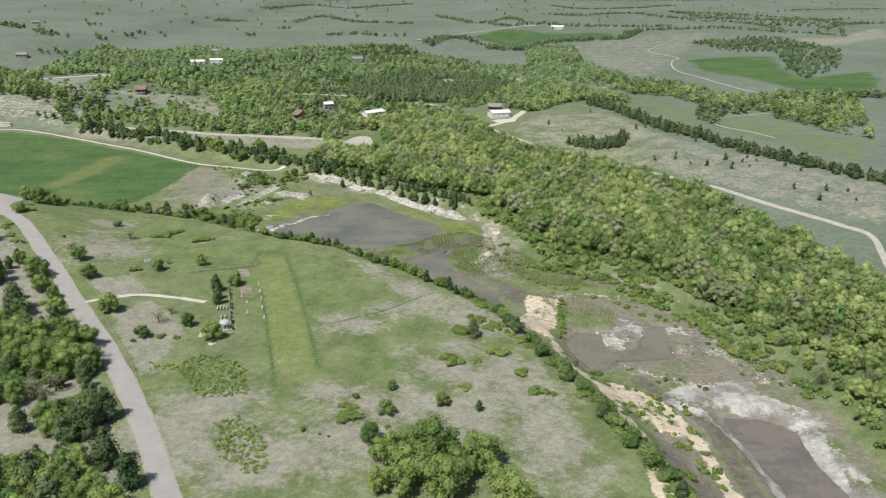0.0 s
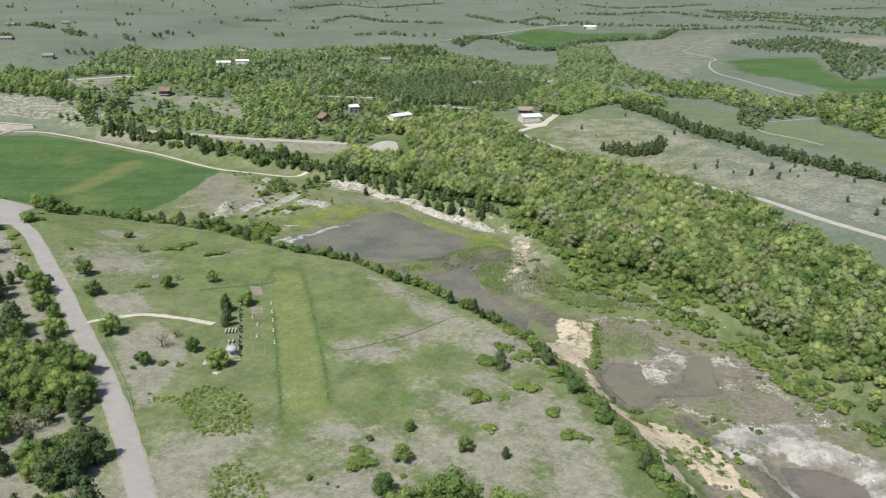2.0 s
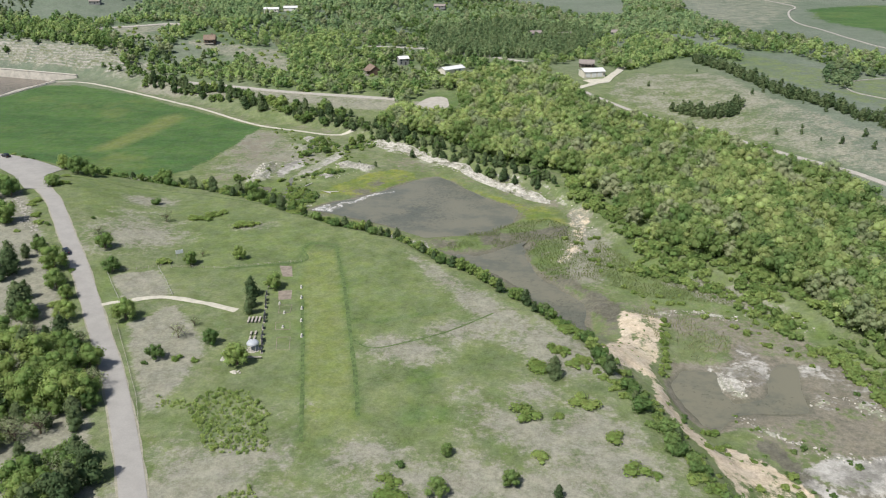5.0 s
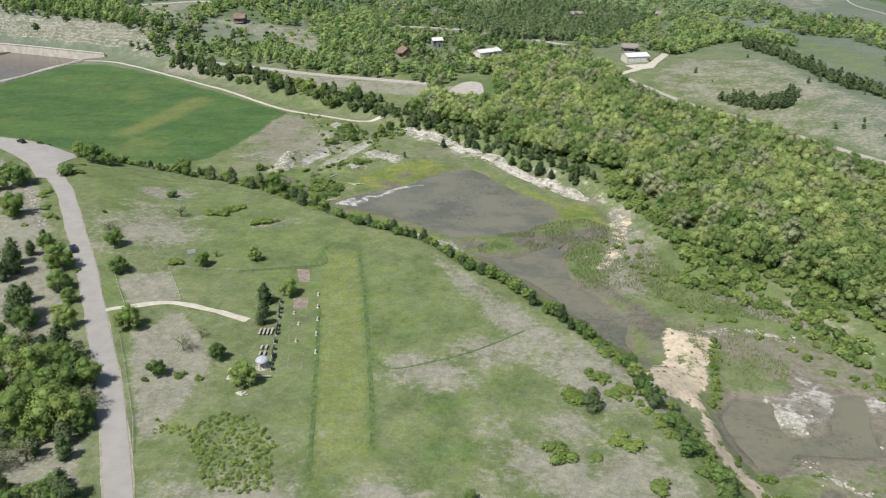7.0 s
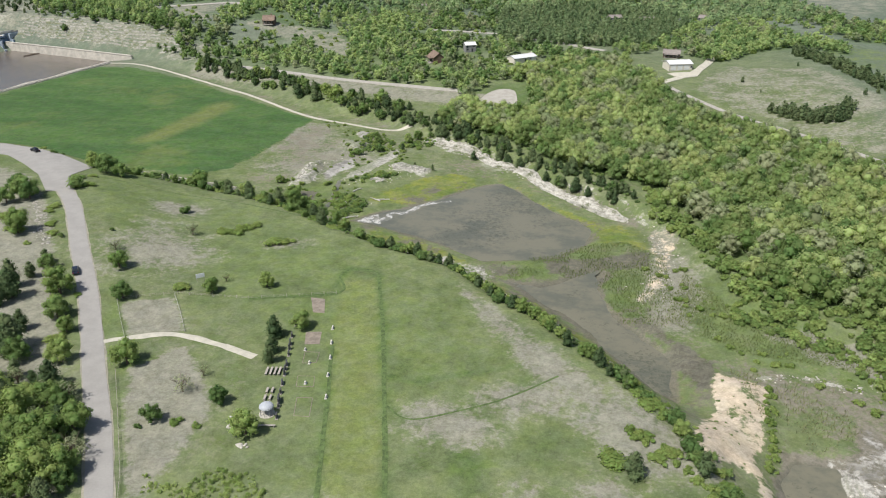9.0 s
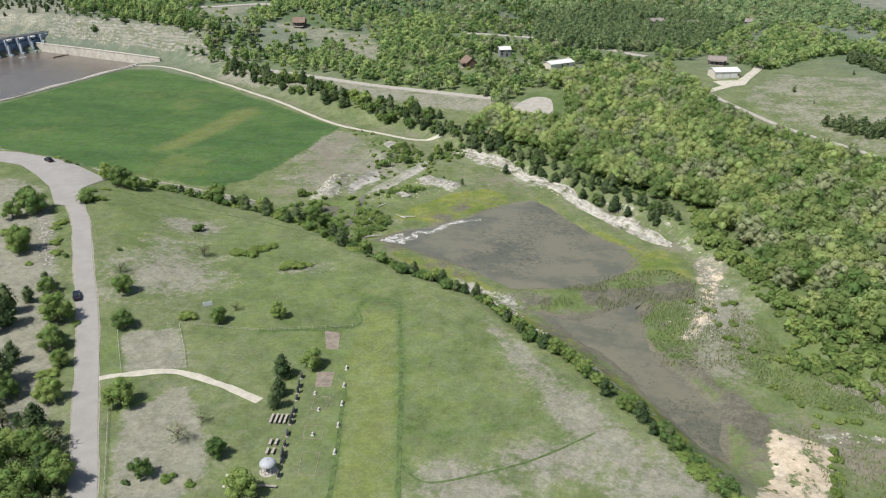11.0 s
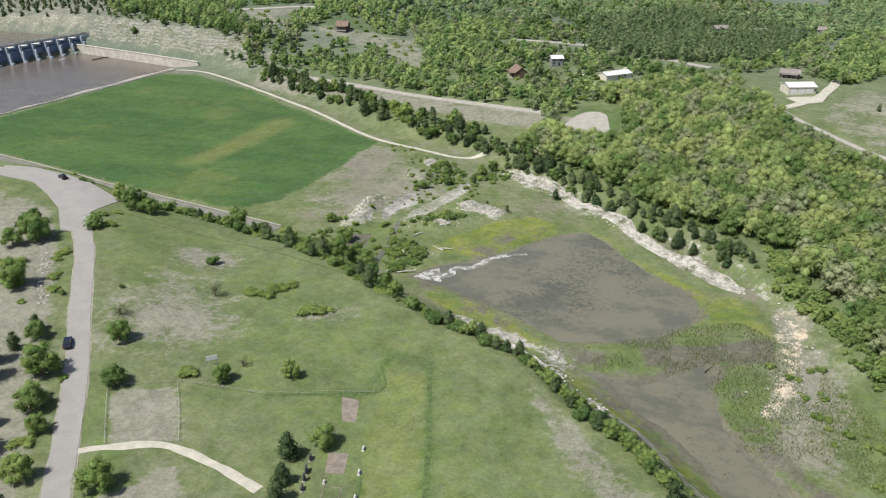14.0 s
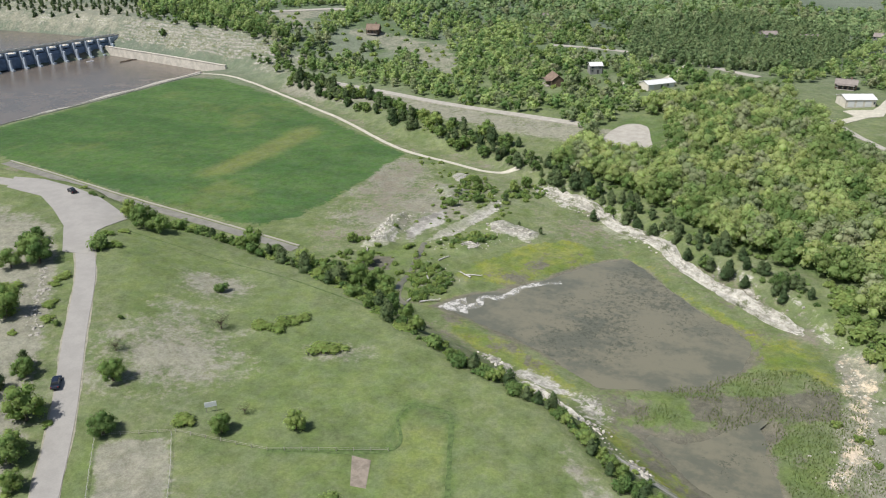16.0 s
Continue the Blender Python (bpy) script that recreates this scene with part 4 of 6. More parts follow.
def sparse(rng, h, r, count, size):
    """A tree not yet in full leaf: open crown of twigs."""
    crown, stem = broadleaf(rng, h, r, 6, count, size, False)
    extra = []
    for _ in range(14):
        a, up = rng.uniform(0, 6.28), rng.uniform(0.5, 0.95)
        extra.append(tube([(0, 0, h * 0.35), (0.5 * r * math.cos(a), 0.5 * r * math.sin(a), h * (0.2 + 0.5 * up)), (0.95 * r * math.cos(a), 0.95 * r * math.sin(a), h * up)], [0.06, 0.04, 0.015], 4))
    return crown, joined([stem] + extra)


KINDS = {
    # name: maker, its sizes, leaf material, variants, label, category
    "oak": (lambda g: broadleaf(g, 5.8, 3.0, 14, 1600, 0.18), LEAF, 4, "round broadleaf tree in fresh spring leaf", "tree"),
    "dark_tree": (lambda g: broadleaf(g, 5.4, 3.0, 13, 1600, 0.18), LEAF_DEEP, 4, "dense deep green broadleaf tree standing in grass", "tree"),
    "bare_tree": (lambda g: sparse(g, 4.8, 2.6, 420, 0.16), LEAF_GREY, 3, "thin tree just coming into leaf", "tree"),
    "cedar": (lambda g: conifer(g, 5.4, 2.0, 900, 0.19), NEEDLE, 4, "dark green ragged cedar tree", "tree"),
    "bush": (lambda g: thicket(g, 1.35, 1.8, 480, 0.16), BRUSH, 4, "low spreading green scrub bush", "bush"),
    "dark_bush": (lambda g: thicket(g, 1.8, 1.7, 520, 0.17), LEAF_DEEP, 3, "dense dark green bush", "bush"),
    "forest_tree": (lambda g: broadleaf(g, 9.0, 4.9, 14, 1500, 0.25), LEAF_FOREST, 6, "tall broadleaf forest tree in bright spring leaf", "tree"),
    "forest_deep": (lambda g: broadleaf(g, 8.6, 4.5, 13, 1350, 0.25), LEAF_MID, 3, "tall deep green broadleaf forest tree", "tree"),
    "forest_bare": (lambda g: sparse(g, 8.8, 4.4, 750, 0.27), LEAF_GREY, 3, "tall forest tree with greyish budding twigs", "tree"),
}
NAMES = {"oak": "broadleaf_tree", "dark_tree": "broadleaf_tree", "bare_tree": "sparse_tree", "cedar": "cedar_tree", "bush": "bush", "dark_bush": "bush",
         "forest_tree": "forest_tree", "forest_deep": "forest_tree", "forest_bare": "forest_tree"}
MADE = {}
dice = np.random.RandomState(5)


def plant(kind, x, y, scale=1.0, group="", tall=1.0):
    maker, leaf, many, label, category = KINDS[kind]
    k = dice.randint(many)
    tall *= 0.68 if kind == "bush" else 1.0
    m = pose(x, y, float(surface(x, y)) - 0.05, 0, 0, dice.uniform(0, 360)) @ Matrix.Diagonal((scale, scale, scale * tall * dice.uniform(0.92, 1.08), 1))
    if (kind, k) in MADE:
        ob = copy_thing(MADE[kind, k], m)
    else:
        crown, stem = maker(np.random.RandomState(100 + 7 * k + len(kind)))
        ob = tagged(new(NAMES[kind]), label, category)
        new("trunk" if category == "tree" else "stems", mesh_of("trunk", *stem, BARK, smooth=True)).parent = ob
        new("crown" if category == "tree" else "foliage", mesh_of("crown", crown[0], crown[1], leaf, smooth=True, normals=crown[2])).parent = ob
        ob.matrix_basis = m
        MADE[kind, k] = ob
        ob["base"] = 1
    if group:
        ob["group"] = group
    return ob


def wood(name, spots, leaf, makers, label, category="trees"):
    """Far or uncountable growth, in one mesh. spots: x, y, scale."""
    stock = [joined([m]) for m in makers]
    vs, fs, ns, tint, at = [], [], [], [], 0
    for x, y, s in spots:
        v, f, nr = stock[dice.randint(len(stock))]
        a = dice.uniform(0, 6.28)
        c, q = math.cos(a), math.sin(a)
        p = v * [s, s, s * dice.uniform(0.85, 1.15)]
        vs.append(np.stack([c * p[:, 0] - q * p[:, 1] + x, q * p[:, 0] + c * p[:, 1] + y, p[:, 2] + float(surface(x, y)) - 0.2], -1))
        ns.append(np.stack([c * nr[:, 0] - q * nr[:, 1], q * nr[:, 0] + c * nr[:, 1], nr[:, 2]], -1))
        fs.append(f + at)
        tint.append(np.full(len(v), dice.uniform()))
        at += len(v)
    return tagged(new(name, mesh_of(name, np.concatenate(vs), np.concatenate(fs), leaf, {"tint": np.concatenate(tint)}, True, np.concatenate(ns))), label, category, kind="stuff")


def scatter(outline, gap, keep=None, seed=0):
    """Points about so far apart within an outline."""
    g = np.random.RandomState(seed + 40)
    pts = np.array(outline, float)
    lo, hi = pts.min(0), pts.max(0)
    gx, gy = np.meshgrid(np.arange(lo[0], hi[0], gap), np.arange(lo[1], hi[1], gap * 0.87))
    gx[1::2] += gap / 2
    gx, gy = gx.ravel() + g.uniform(-0.32, 0.32, gx.size) * gap, gy.ravel() + g.uniform(-0.32, 0.32, gy.size) * gap
    ok = within(list(outline), gx, gy) > 0
    if keep is not None:
        ok &= keep(gx, gy)
    return np.stack([gx[ok], gy[ok]], -1)


LOT = [(-70, 480), (-72, 536), (-44, 540), (-36, 480)]
trees = scatter(FOREST, 5.4, lambda x, y: within(LOT, x, y) < 0, 1)
order = np.argsort(np.hypot(trees[:, 0] - 20, trees[:, 1] - 140))
trees = trees[order]
keep_off = (np.abs(along(FACE, trees[:, 0], trees[:, 1])[0]) < 9) & (trees[:, 0] < 20)
trees = trees[~keep_off]
for n, (x, y) in enumerate(trees[:250]):
    r = dice.uniform()
    plant("forest_tree" if r < 0.66 else "forest_deep" if r < 0.86 else "forest_bare", x, y, dice.uniform(0.75, 1.25) * (0.6 if within(FOREST, x, y) < 5 else 0.85 if within(FOREST, x, y) < 12 else 1), "forest trees")
g9 = np.random.RandomState(9)
rest = [(x, y, dice.uniform(0.7, 1.25)) for x, y in trees[250:]]
light = [broadleaf(g9, 8.8, 5.0, 9, 640, 0.34)[0] for _ in range(8)]
small = [broadleaf(g9, 8.0, 4.2, 5, 130, 0.6)[0] for _ in range(6)]
tiny = [broadleaf(g9, 8.0, 4.8, 3, 60, 1.0)[0] for _ in range(6)]
dusk = [conifer(g9, 6.5, 2.6, 110, 0.6, 4)[0] for _ in range(4)]
speck = [broadleaf(g9, 7.0, 5.2, 1, 30, 1.3)[0] for _ in range(5)]
grey = [broadleaf(g9, 8.8, 4.6, 9, 560, 0.33)[0] for _ in range(4)]
pick = g9.uniform(size=len(rest))
wood("forest", [s for s, p in zip(rest, pick) if p < 0.58], LEAF_FOREST, light, "dense forest in bright spring leaf")
wood("forest_deep", [s for s, p in zip(rest, pick) if 0.58 <= p < 0.78], LEAF_MID, light, "deep green forest trees among the bright ones")
wood("forest_grey", [s for s, p in zip(rest, pick) if p >= 0.78], LEAF_GREY, grey, "budding grey-green forest trees")

OPEN = [(-108, 582, 10), (-52, 586, 14), (-90, 606, 9), (-262, 688, 18), (38, 566, 26), (10, 590, 16), (-240, 800, 22), (-100, 930, 20), (-235, 640, 14), (0, 745, 12), (60, 750, 14)]


NORTH_ROAD = [(-130, 672), (-84, 663), (-51, 649), (-2, 618)]


def clear(x, y):
    ok = ripple(x, y, 24, 44) + 0.35 * ripple(x, y, 9, 45) > -0.38
    for pts in GAPS:
        ok &= within(pts, x, y) < 3 * ripple(x, y, 9, 45)
    ok &= np.abs(along(NORTH_ROAD, x, y + 8)[0]) > 13
    for cx, cy, r in OPEN:
        ok &= (np.hypot(x - cx, y - cy) > r) & ~((np.abs(x - cx * y / cy) < 0.7 * r) & (y < cy) & (y > cy - r - 14))
    return ok


north = scatter(NORTH, 6.8, clear, 2)
kind = ripple(north[:, 0], north[:, 1], 90, 46) + g9.uniform(-0.5, 0.5, len(north))
dark = within([(-70, 640), (30, 640), (60, 740), (-20, 830), (-90, 760)], north[:, 0], north[:, 1]) > 0
sizes = g9.uniform(0.5, 1.05, len(north))
pack = lambda ok: [(x, y, s) for (x, y), s, k in zip(north, sizes, ok) if k]
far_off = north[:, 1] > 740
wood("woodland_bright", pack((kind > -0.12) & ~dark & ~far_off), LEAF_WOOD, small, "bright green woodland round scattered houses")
# far slope: leaves with haze put into their colour
wood("woodland_far", pack((kind > -0.12) & ~dark & far_off), LEAF_HAZED, speck, "bright green woodland on the far slope")
wood("woodland_grey", pack((kind <= -0.12) & (kind > -0.3) & ~dark), LEAF_GREY, small, "budding grey-green woodland round scattered houses")
wood("woodland_deep", pack((kind <= -0.3) & (kind > -0.6) & ~dark), LEAF_DEEP, small, "deep green woodland round scattered houses")
wood("woodland_cedar", pack((kind <= -0.6) & ~dark), NEEDLE, dusk, "dark cedar woodland")
plot = scatter([(-75, 640), (-20, 628), (30, 640), (62, 740), (40, 800), (-20, 835), (-90, 770)], 5.6, lambda x, y: np.minimum.reduce([np.hypot(x - a, y - b) - r for a, b, r in OPEN]) > 0, 3)
wood("cedar_wood", [(x, y, g9.uniform(0.8, 1.3)) for x, y in plot], NEEDLE_PALE, dusk, "dense dark cedar wood")

# ---- single trees and bushes: x, y, size ----
YARD = {
    "dark_tree": [(-123.5, 255.6, 1.11), (-88.3, 209.1, 0.94), (-77.6, 217.8, 0.93)],
    "oak": [(-102.6, 264.6, 0.88), (-88.9, 270.6, 0.94), (-71.5, 251.2, 1.04), (-105.3, 227.5, 1.18), (-67.5, 209, 1.19), (-133.3, 269.7, 1.02)],
    "cedar": [(-76.2, 246, 0.95), (-74.2, 239.5, 1.2), (-73, 235, 1.2)],
    "bare_tree": [(-87.2, 220.1, 0.96), (-85.6, 226.7, 0.64), (-140, 278.6, 0.65), (-125.8, 298.5, 0.76), (-101.5, 271.5, 0.66)],
    "dark_bush": [(-89.8, 206.6, 0.55), (-148, 289.4, 1.03), (-137.2, 315.5, 1.35)],
    "bush": [(-83.2, 209.6, 0.96), (-78.5, 209.7, 0.75), (-111, 263.6, 1.55)],
}
WEST = {
    "dark_tree": [(-190.2, 305.5, 1.7), (-151.3, 263.4, 1.1), (-133.9, 242.7, 1.24)],
    "cedar": [(-154, 252.1, 1.3), (-151.2, 243.6, 1.3), (-138.7, 235.6, 1.33), (-134.5, 225.3, 1.4), (-153.5, 266, 1.15)],
    "bush": [(-142.4, 254, 1.2), (-128.5, 234.1, 1.3), (-163, 282, 1.29), (-173.9, 295.5, 0.9), (-175.1, 280.8, 1.8), (-183.8, 290.4, 1.67), (-166.2, 274.9, 1.17), (-166.5, 287.6, 0.99), (-175.4, 299.7, 1.05)],
    "oak": [(-136.1, 245.6, 0.98), (-120.9, 225.5, 1.1), (-172.8, 279.7, 1.02), (-140.3, 253.1, 1.06), (-128, 237.6, 1.02)],
    "dark_bush": [(-159.7, 281.3, 1.35)],
}
WEST_NEAR = {
    "cedar": [(-135.5, 227, 1.6), (-98.5, 159, 1.6), (-85.8, 153.6, 1.6), (-84.2, 157.5, 1.6), (-98, 169.2, 1.01), (-152.5, 258, 1.2), (-150.9, 247.7, 1.3), (-98.5, 158.3, 1.53), (-72.6, 144.8, 1.6), (-65, 137.9, 1.37), (-76.1, 136.1, 1.6), (-83.5, 134.7, 1.6)],
    "dark_tree": [(-85.9, 165.9, 1.25), (-131.5, 224.3, 1.47)],
    "bush": [(-96.4, 167.5, 1.49), (-135.7, 253, 1.2), (-98.3, 170.2, 1.24)],
}
MEADOW = {
    "dark_tree": [(-13, 179.8, 0.58), (-13.5, 167.9, 0.96), (-16.4, 155.1, 1.04), (0.2, 172.1, 0.81)],
    "dark_bush": [(-22, 175.3, 0.53), (-32.6, 159.7, 0.42), (-28.5, 158.3, 0.21), (-26.3, 157.4, 0.24), (-24.2, 159, 0.24)],
    "bush": [(-23, 170.4, 1.27), (-13.1, 161.6, 0.85), (3, 195.7, 1.8), (9.4, 195.4, 1.26), (5.6, 180.4, 1.8), (15.4, 200.8, 1.72), (22.2, 188.5, 1.05), (24.6, 178.7, 1.8), (28.2, 177.2, 1.15), (6.9, 216.1, 1.57), (14, 216.8, 1.8), (11.9, 223.6, 1.8), (-22.2, 164.3, 1.44)],
    "cedar": [(9.2, 169.6, 0.72), (9.2, 211.4, 0.89)],
    "oak": [(-12, 147, 1.1), (-7, 151, 1.35), (-1, 148, 1.45), (3.5, 142, 1.4), (9, 146, 1.25), (12, 138, 1.3), (-7, 138, 1.35), (-4, 155, 1.0), (1, 135, 1.3), (-13, 137, 1.2), (15, 131, 1.2)],
}
THICKET = {
    "bush": [(-113.1, 304.7, 1.8), (-110.2, 309.2, 1.51), (-117.1, 304.5, 1.24), (-97.6, 297.5, 1.56), (-94.8, 300.7, 1.57), (-111.9, 265, 1.56)],
    "dark_bush": [(-70.4, 194.1, 1.02)],
}
SAPLINGS = ([(-81.4, 193.8), (-73.4, 192), (-67.6, 199), (-60.8, 198), (-54, 190.4), (-49.3, 177), (-55.3, 174.6), (-62.8, 176.4), (-67, 183.5), (-72.3, 189.5), (-79.2, 189.3)], [(-54.8, 162.6), (-49.3, 166.7), (-42, 158), (-37.3, 145.6), (-41, 141.8), (-50.3, 149.2)])
full_bushes = [thicket(g9, 1.5, 1.6, 240, 0.2)[0] for _ in range(6)]
wisps = [leafage(g9, [(g9.uniform(-0.8, 0.8), g9.uniform(-0.8, 0.8), g9.uniform(0.25, 1.3), g9.uniform(0.25, 0.5)) for _ in range(9)], 190, 0.17) for _ in range(6)]
for n, pts in enumerate(SAPLINGS):
    wood("sapling_thicket", [(x, y, dice.uniform(0.3, 0.75)) for x, y in scatter(pts, 1.25, lambda x, y: ripple(x, y, 8, 61) > -0.6, 60 + n)], SAPLING, wisps, "dense yellow-green sapling thicket in dry grass", "thicket")
# wood west of the road
for n, (pts, gap) in enumerate((([(-150, 212), (-134.5, 217), (-127, 220.5), (-114, 216.5), (-107.5, 212), (-98.5, 199), (-93.5, 190), (-89, 180), (-93, 176.5), (-100, 176), (-106, 171), (-125, 165), (-150, 190)], 4.4), ([(-93.3, 160), (-92.8, 168.7), (-86, 172), (-80, 164.8), (-81.5, 154), (-86, 153.8)], 4.0),
                                ([(-92, 150), (-80, 150), (-70, 138), (-62, 124), (-75, 118), (-100, 130)], 4.6))):
    for x, y in scatter(pts, gap, None, 65 + n):
        r = dice.uniform()
        plant("dark_tree" if r < 0.2 else "cedar" if r < 0.52 else "oak" if r < 0.92 else "bare_tree", x, y, dice.uniform(0.75, 1.35), "wood beside the road")
CORNER = {
    "dark_tree": [(-196, 309, 1.2), (-187, 304, 1.3), (-192, 299, 1.2), (-200, 316, 1.0), (-180.9, 338.2, 1.57), (-174.6, 337.5, 1.37)],
    "oak": [(-188.2, 342, 1.28)],
    "dark_bush": [(-208.3, 351.4, 1.8), (-212.3, 352, 1.43), (-179.5, 317.6, 1.75), (-211.5, 351.7, 1.8)],
    "bush": [(-176.5, 320.3, 1.76), (-184.3, 326.2, 1.6), (-181.1, 330.2, 1.62), (-221, 356.1, 1.34)],
}
for book, group in ((YARD, "trees of the memorial ground"), (WEST, "trees beyond the road"), (WEST_NEAR, "trees beyond the road"), (MEADOW, "bushes of the meadow"), (THICKET, "scrub thickets"), (CORNER, "trees at the road end")):
    for k, rows in book.items():
        for x, y, s in rows:
            plant(k, x, y, s, group)

# hedge of cedars and scrub along the rim of the grassland
for x, y in smooth_line(PLATEAU[4:17], 1.35):
    d = dice.uniform()
    if y < 95:
        continue
    if -66 < x < 9:
        plant("cedar" if d < 0.5 else "dark_bush" if d < 0.8 else "oak", x + dice.uniform(-1.0, 2.6), y + dice.uniform(-0.8, 2.6), dice.uniform(0.5, 0.85) * (1.4 if 0.5 <= d < 0.8 else 0.85), "hedge along the rim")
    elif d < 0.95:
        k = "cedar" if d < 0.1 else "dark_bush" if d < 0.5 else "oak" if d < 0.62 else "bush"
        plant(k, x + dice.uniform(-1.5, 2.5), y + dice.uniform(-0.5, 3.5), dice.uniform(0.7, 1.25) * (0.5 if k == "oak" else 0.8 if k == "cedar" else 1.1), "hedge along the rim")

wood("rim_scrub", [(x + dice.uniform(-1, 5), y + dice.uniform(-1, 5), dice.uniform(0.5, 1.2)) for x, y in smooth_line(PLATEAU[4:17], 2.2)], LEAF_DEEP, full_bushes, "low scrub along the rim of the grassland", "scrub")
wood("rim_scrub", [(x + dice.uniform(0, 6), y + dice.uniform(0, 6), dice.uniform(0.4, 1.0)) for x, y in smooth_line(PLATEAU[4:17], 3.0)], BRUSH, full_bushes, "bright low scrub along the rim of the grassland", "scrub")
tracks = [(x + dice.uniform(-5, 5), y + dice.uniform(-3, 3), dice.uniform(0.2, 0.7)) for pts in (TRACK_A[:6], TRACK_B[:5], RIM_EAST, RIM_MID) for x, y in smooth_line(pts, 1.9)]
wood("track_scrub", tracks, LEAF_DEEP, full_bushes, "small dark shrubs on the sandy quarry banks", "scrub")
# trees round the stream and the white outcrops
for k, x, y, size in (("oak", -130, 378.5, 0.7), ("oak", -117.7, 364, 1.1), ("dark_tree", -110, 355.4, 1.0), ("oak", -105.3, 350, 1.1), ("dark_tree", -104, 342, 1.2), ("oak", -98, 336, 1.2), ("cedar", -112.6, 336, 1.2), ("oak", -108, 340, 1.1), ("cedar", -116, 338, 1.0), ("dark_tree", -120, 341, 1.0), ("bare_tree", -113, 346, 1.1),
                      ("dark_bush", -109, 421.6, 1.4), ("dark_tree", -101, 428, 0.8), ("oak", -104.7, 439, 0.9), ("oak", -91.2, 444, 0.9), ("cedar", -90.9, 431, 0.8), ("dark_bush", -80, 444, 1.2), ("cedar", -79.9, 410, 0.5), ("cedar", -71, 404.6, 0.6), ("dark_bush", -91.9, 399, 1.5), ("dark_bush", -101.8, 386.4, 1.4), ("oak", -88, 450, 0.9), ("oak", -108, 447, 0.8), ("bush", -112, 452, 1.6),
                      ("dark_tree", -94, 330, 1.0), ("oak", -88, 326, 1.0), ("cedar", -82, 322, 0.8), ("cedar", -56, 424, 0.7), ("cedar", -62, 446, 0.8), ("oak", -150, 349, 1.0), ("dark_tree", -140, 347, 0.9), ("oak", -128, 344, 0.8)):
    plant(k, x, y, size, "trees by the stream")
for n, (pts, gap) in enumerate((([(-103, 372), (-93, 369), (-88, 364), (-88, 354), (-94, 345), (-99, 350)], 2.8), ([(-127, 372), (-118, 362), (-106, 352), (-96, 336), (-84, 328), (-92, 322), (-112, 332), (-130, 344), (-140, 350)], 4.2), ([(-112, 425), (-98, 430), (-96, 440), (-106, 455), (-116, 452)], 3.6), ([(-98, 392), (-90, 400), (-84, 396), (-88, 390), (-96, 384)], 3.2),
                                ([(-97, 436), (-86, 452), (-76, 446), (-84, 434)], 3.4))):
    spots = scatter(pts, gap * 0.8, None, 80 + n)
    wood("stream_scrub", [(x, y, dice.uniform(0.5, 1.2)) for x, y in spots[::2]], BRUSH, full_bushes, "tangled bright scrub beside the stream", "scrub")
    wood("stream_scrub", [(x, y, dice.uniform(0.5, 1.3)) for x, y in spots[1::2]], LEAF_DEEP, full_bushes, "tangled deep green scrub beside the stream", "scrub")


sand_edge = [(x + dice.uniform(-1.2, 1.8), y + dice.uniform(-2, 2), dice.uniform(0.35, 0.9)) for x, y in smooth_line([(42, 259), (41, 249), (39.5, 238), (38, 228)], 0.8)]
sand_edge += [(x + dice.uniform(-2.5, 1.5), y + dice.uniform(-2, 2), dice.uniform(0.4, 1.1)) for x, y in smooth_line([(10, 226), (16, 219), (20, 214), (24, 211), (28, 203)], 0.9)]
wood("sand_scrub", sand_edge, BRUSH, full_bushes, "bright green shrubs at the edge of the sand", "scrub")
sand_dots = scatter(SAND, 3.2, lambda x, y: ripple(x, y, 5, 36) > 0.0, 37)
wood("sand_scrub", [(x, y, dice.uniform(0.12, 0.35)) for x, y in sand_dots], LEAF_DEEP, full_bushes, "small dark shrubs dotted over the sand", "scrub")


def fallen_log(x, y, long, turn):
    ob = tagged(new("fallen_log"), "bleached grey fallen tree trunk on mud", "log", "fallen trunks by the stream")
    part_of = lambda name, pts, radii: setattr(new(name, mesh_of(name, *tube(pts, radii, 7), DEADWOOD, smooth=True)), "parent", ob)
    part_of("trunk", [(0, 0, 0.25), (long * 0.5, 0.15, 0.35), (long, -0.1, 0.3)], [0.28, 0.2, 0.08])
    for k in (0.45, 0.65, 0.8):
        part_of("branch", [(long * k, 0, 0.32), (long * (k + 0.18), (-1) ** int(k * 10) * long * 0.13, 0.6)], [0.09, 0.03])
    ob.matrix_basis = pose(x, y, max(float(surface(x, y)), -11.72), 0, 0, turn)


for row in ((-86, 367, 6, 10), (-83.5, 366, 5, 150), (-90, 357, 5, 60), (-96, 345, 6, 75), (-95, 360, 5, 120), (-92.4, 346, 6, 30), (-99, 367, 5, 95), (-91, 336, 5, 140), (-121, 371, 5, 110), (-97, 374, 5, 60)):
    fallen_log(*row)

# cedars on the slope above the gravel path
for x, y in smooth_line([(-269, 573), (-247, 562), (-224, 547), (-204, 534), (-179, 517), (-158, 504), (-144, 497), (-123, 485), (-104, 474)], 4.4):
    for _ in range(4):
        r = dice.uniform()
        plant("cedar" if r < 0.5 else "dark_tree" if r < 0.75 else "oak" if r < 0.9 else "bush", x + dice.uniform(-3, 3), y + dice.uniform(-3, 15), dice.uniform(0.6, 1.3), "trees above the path")
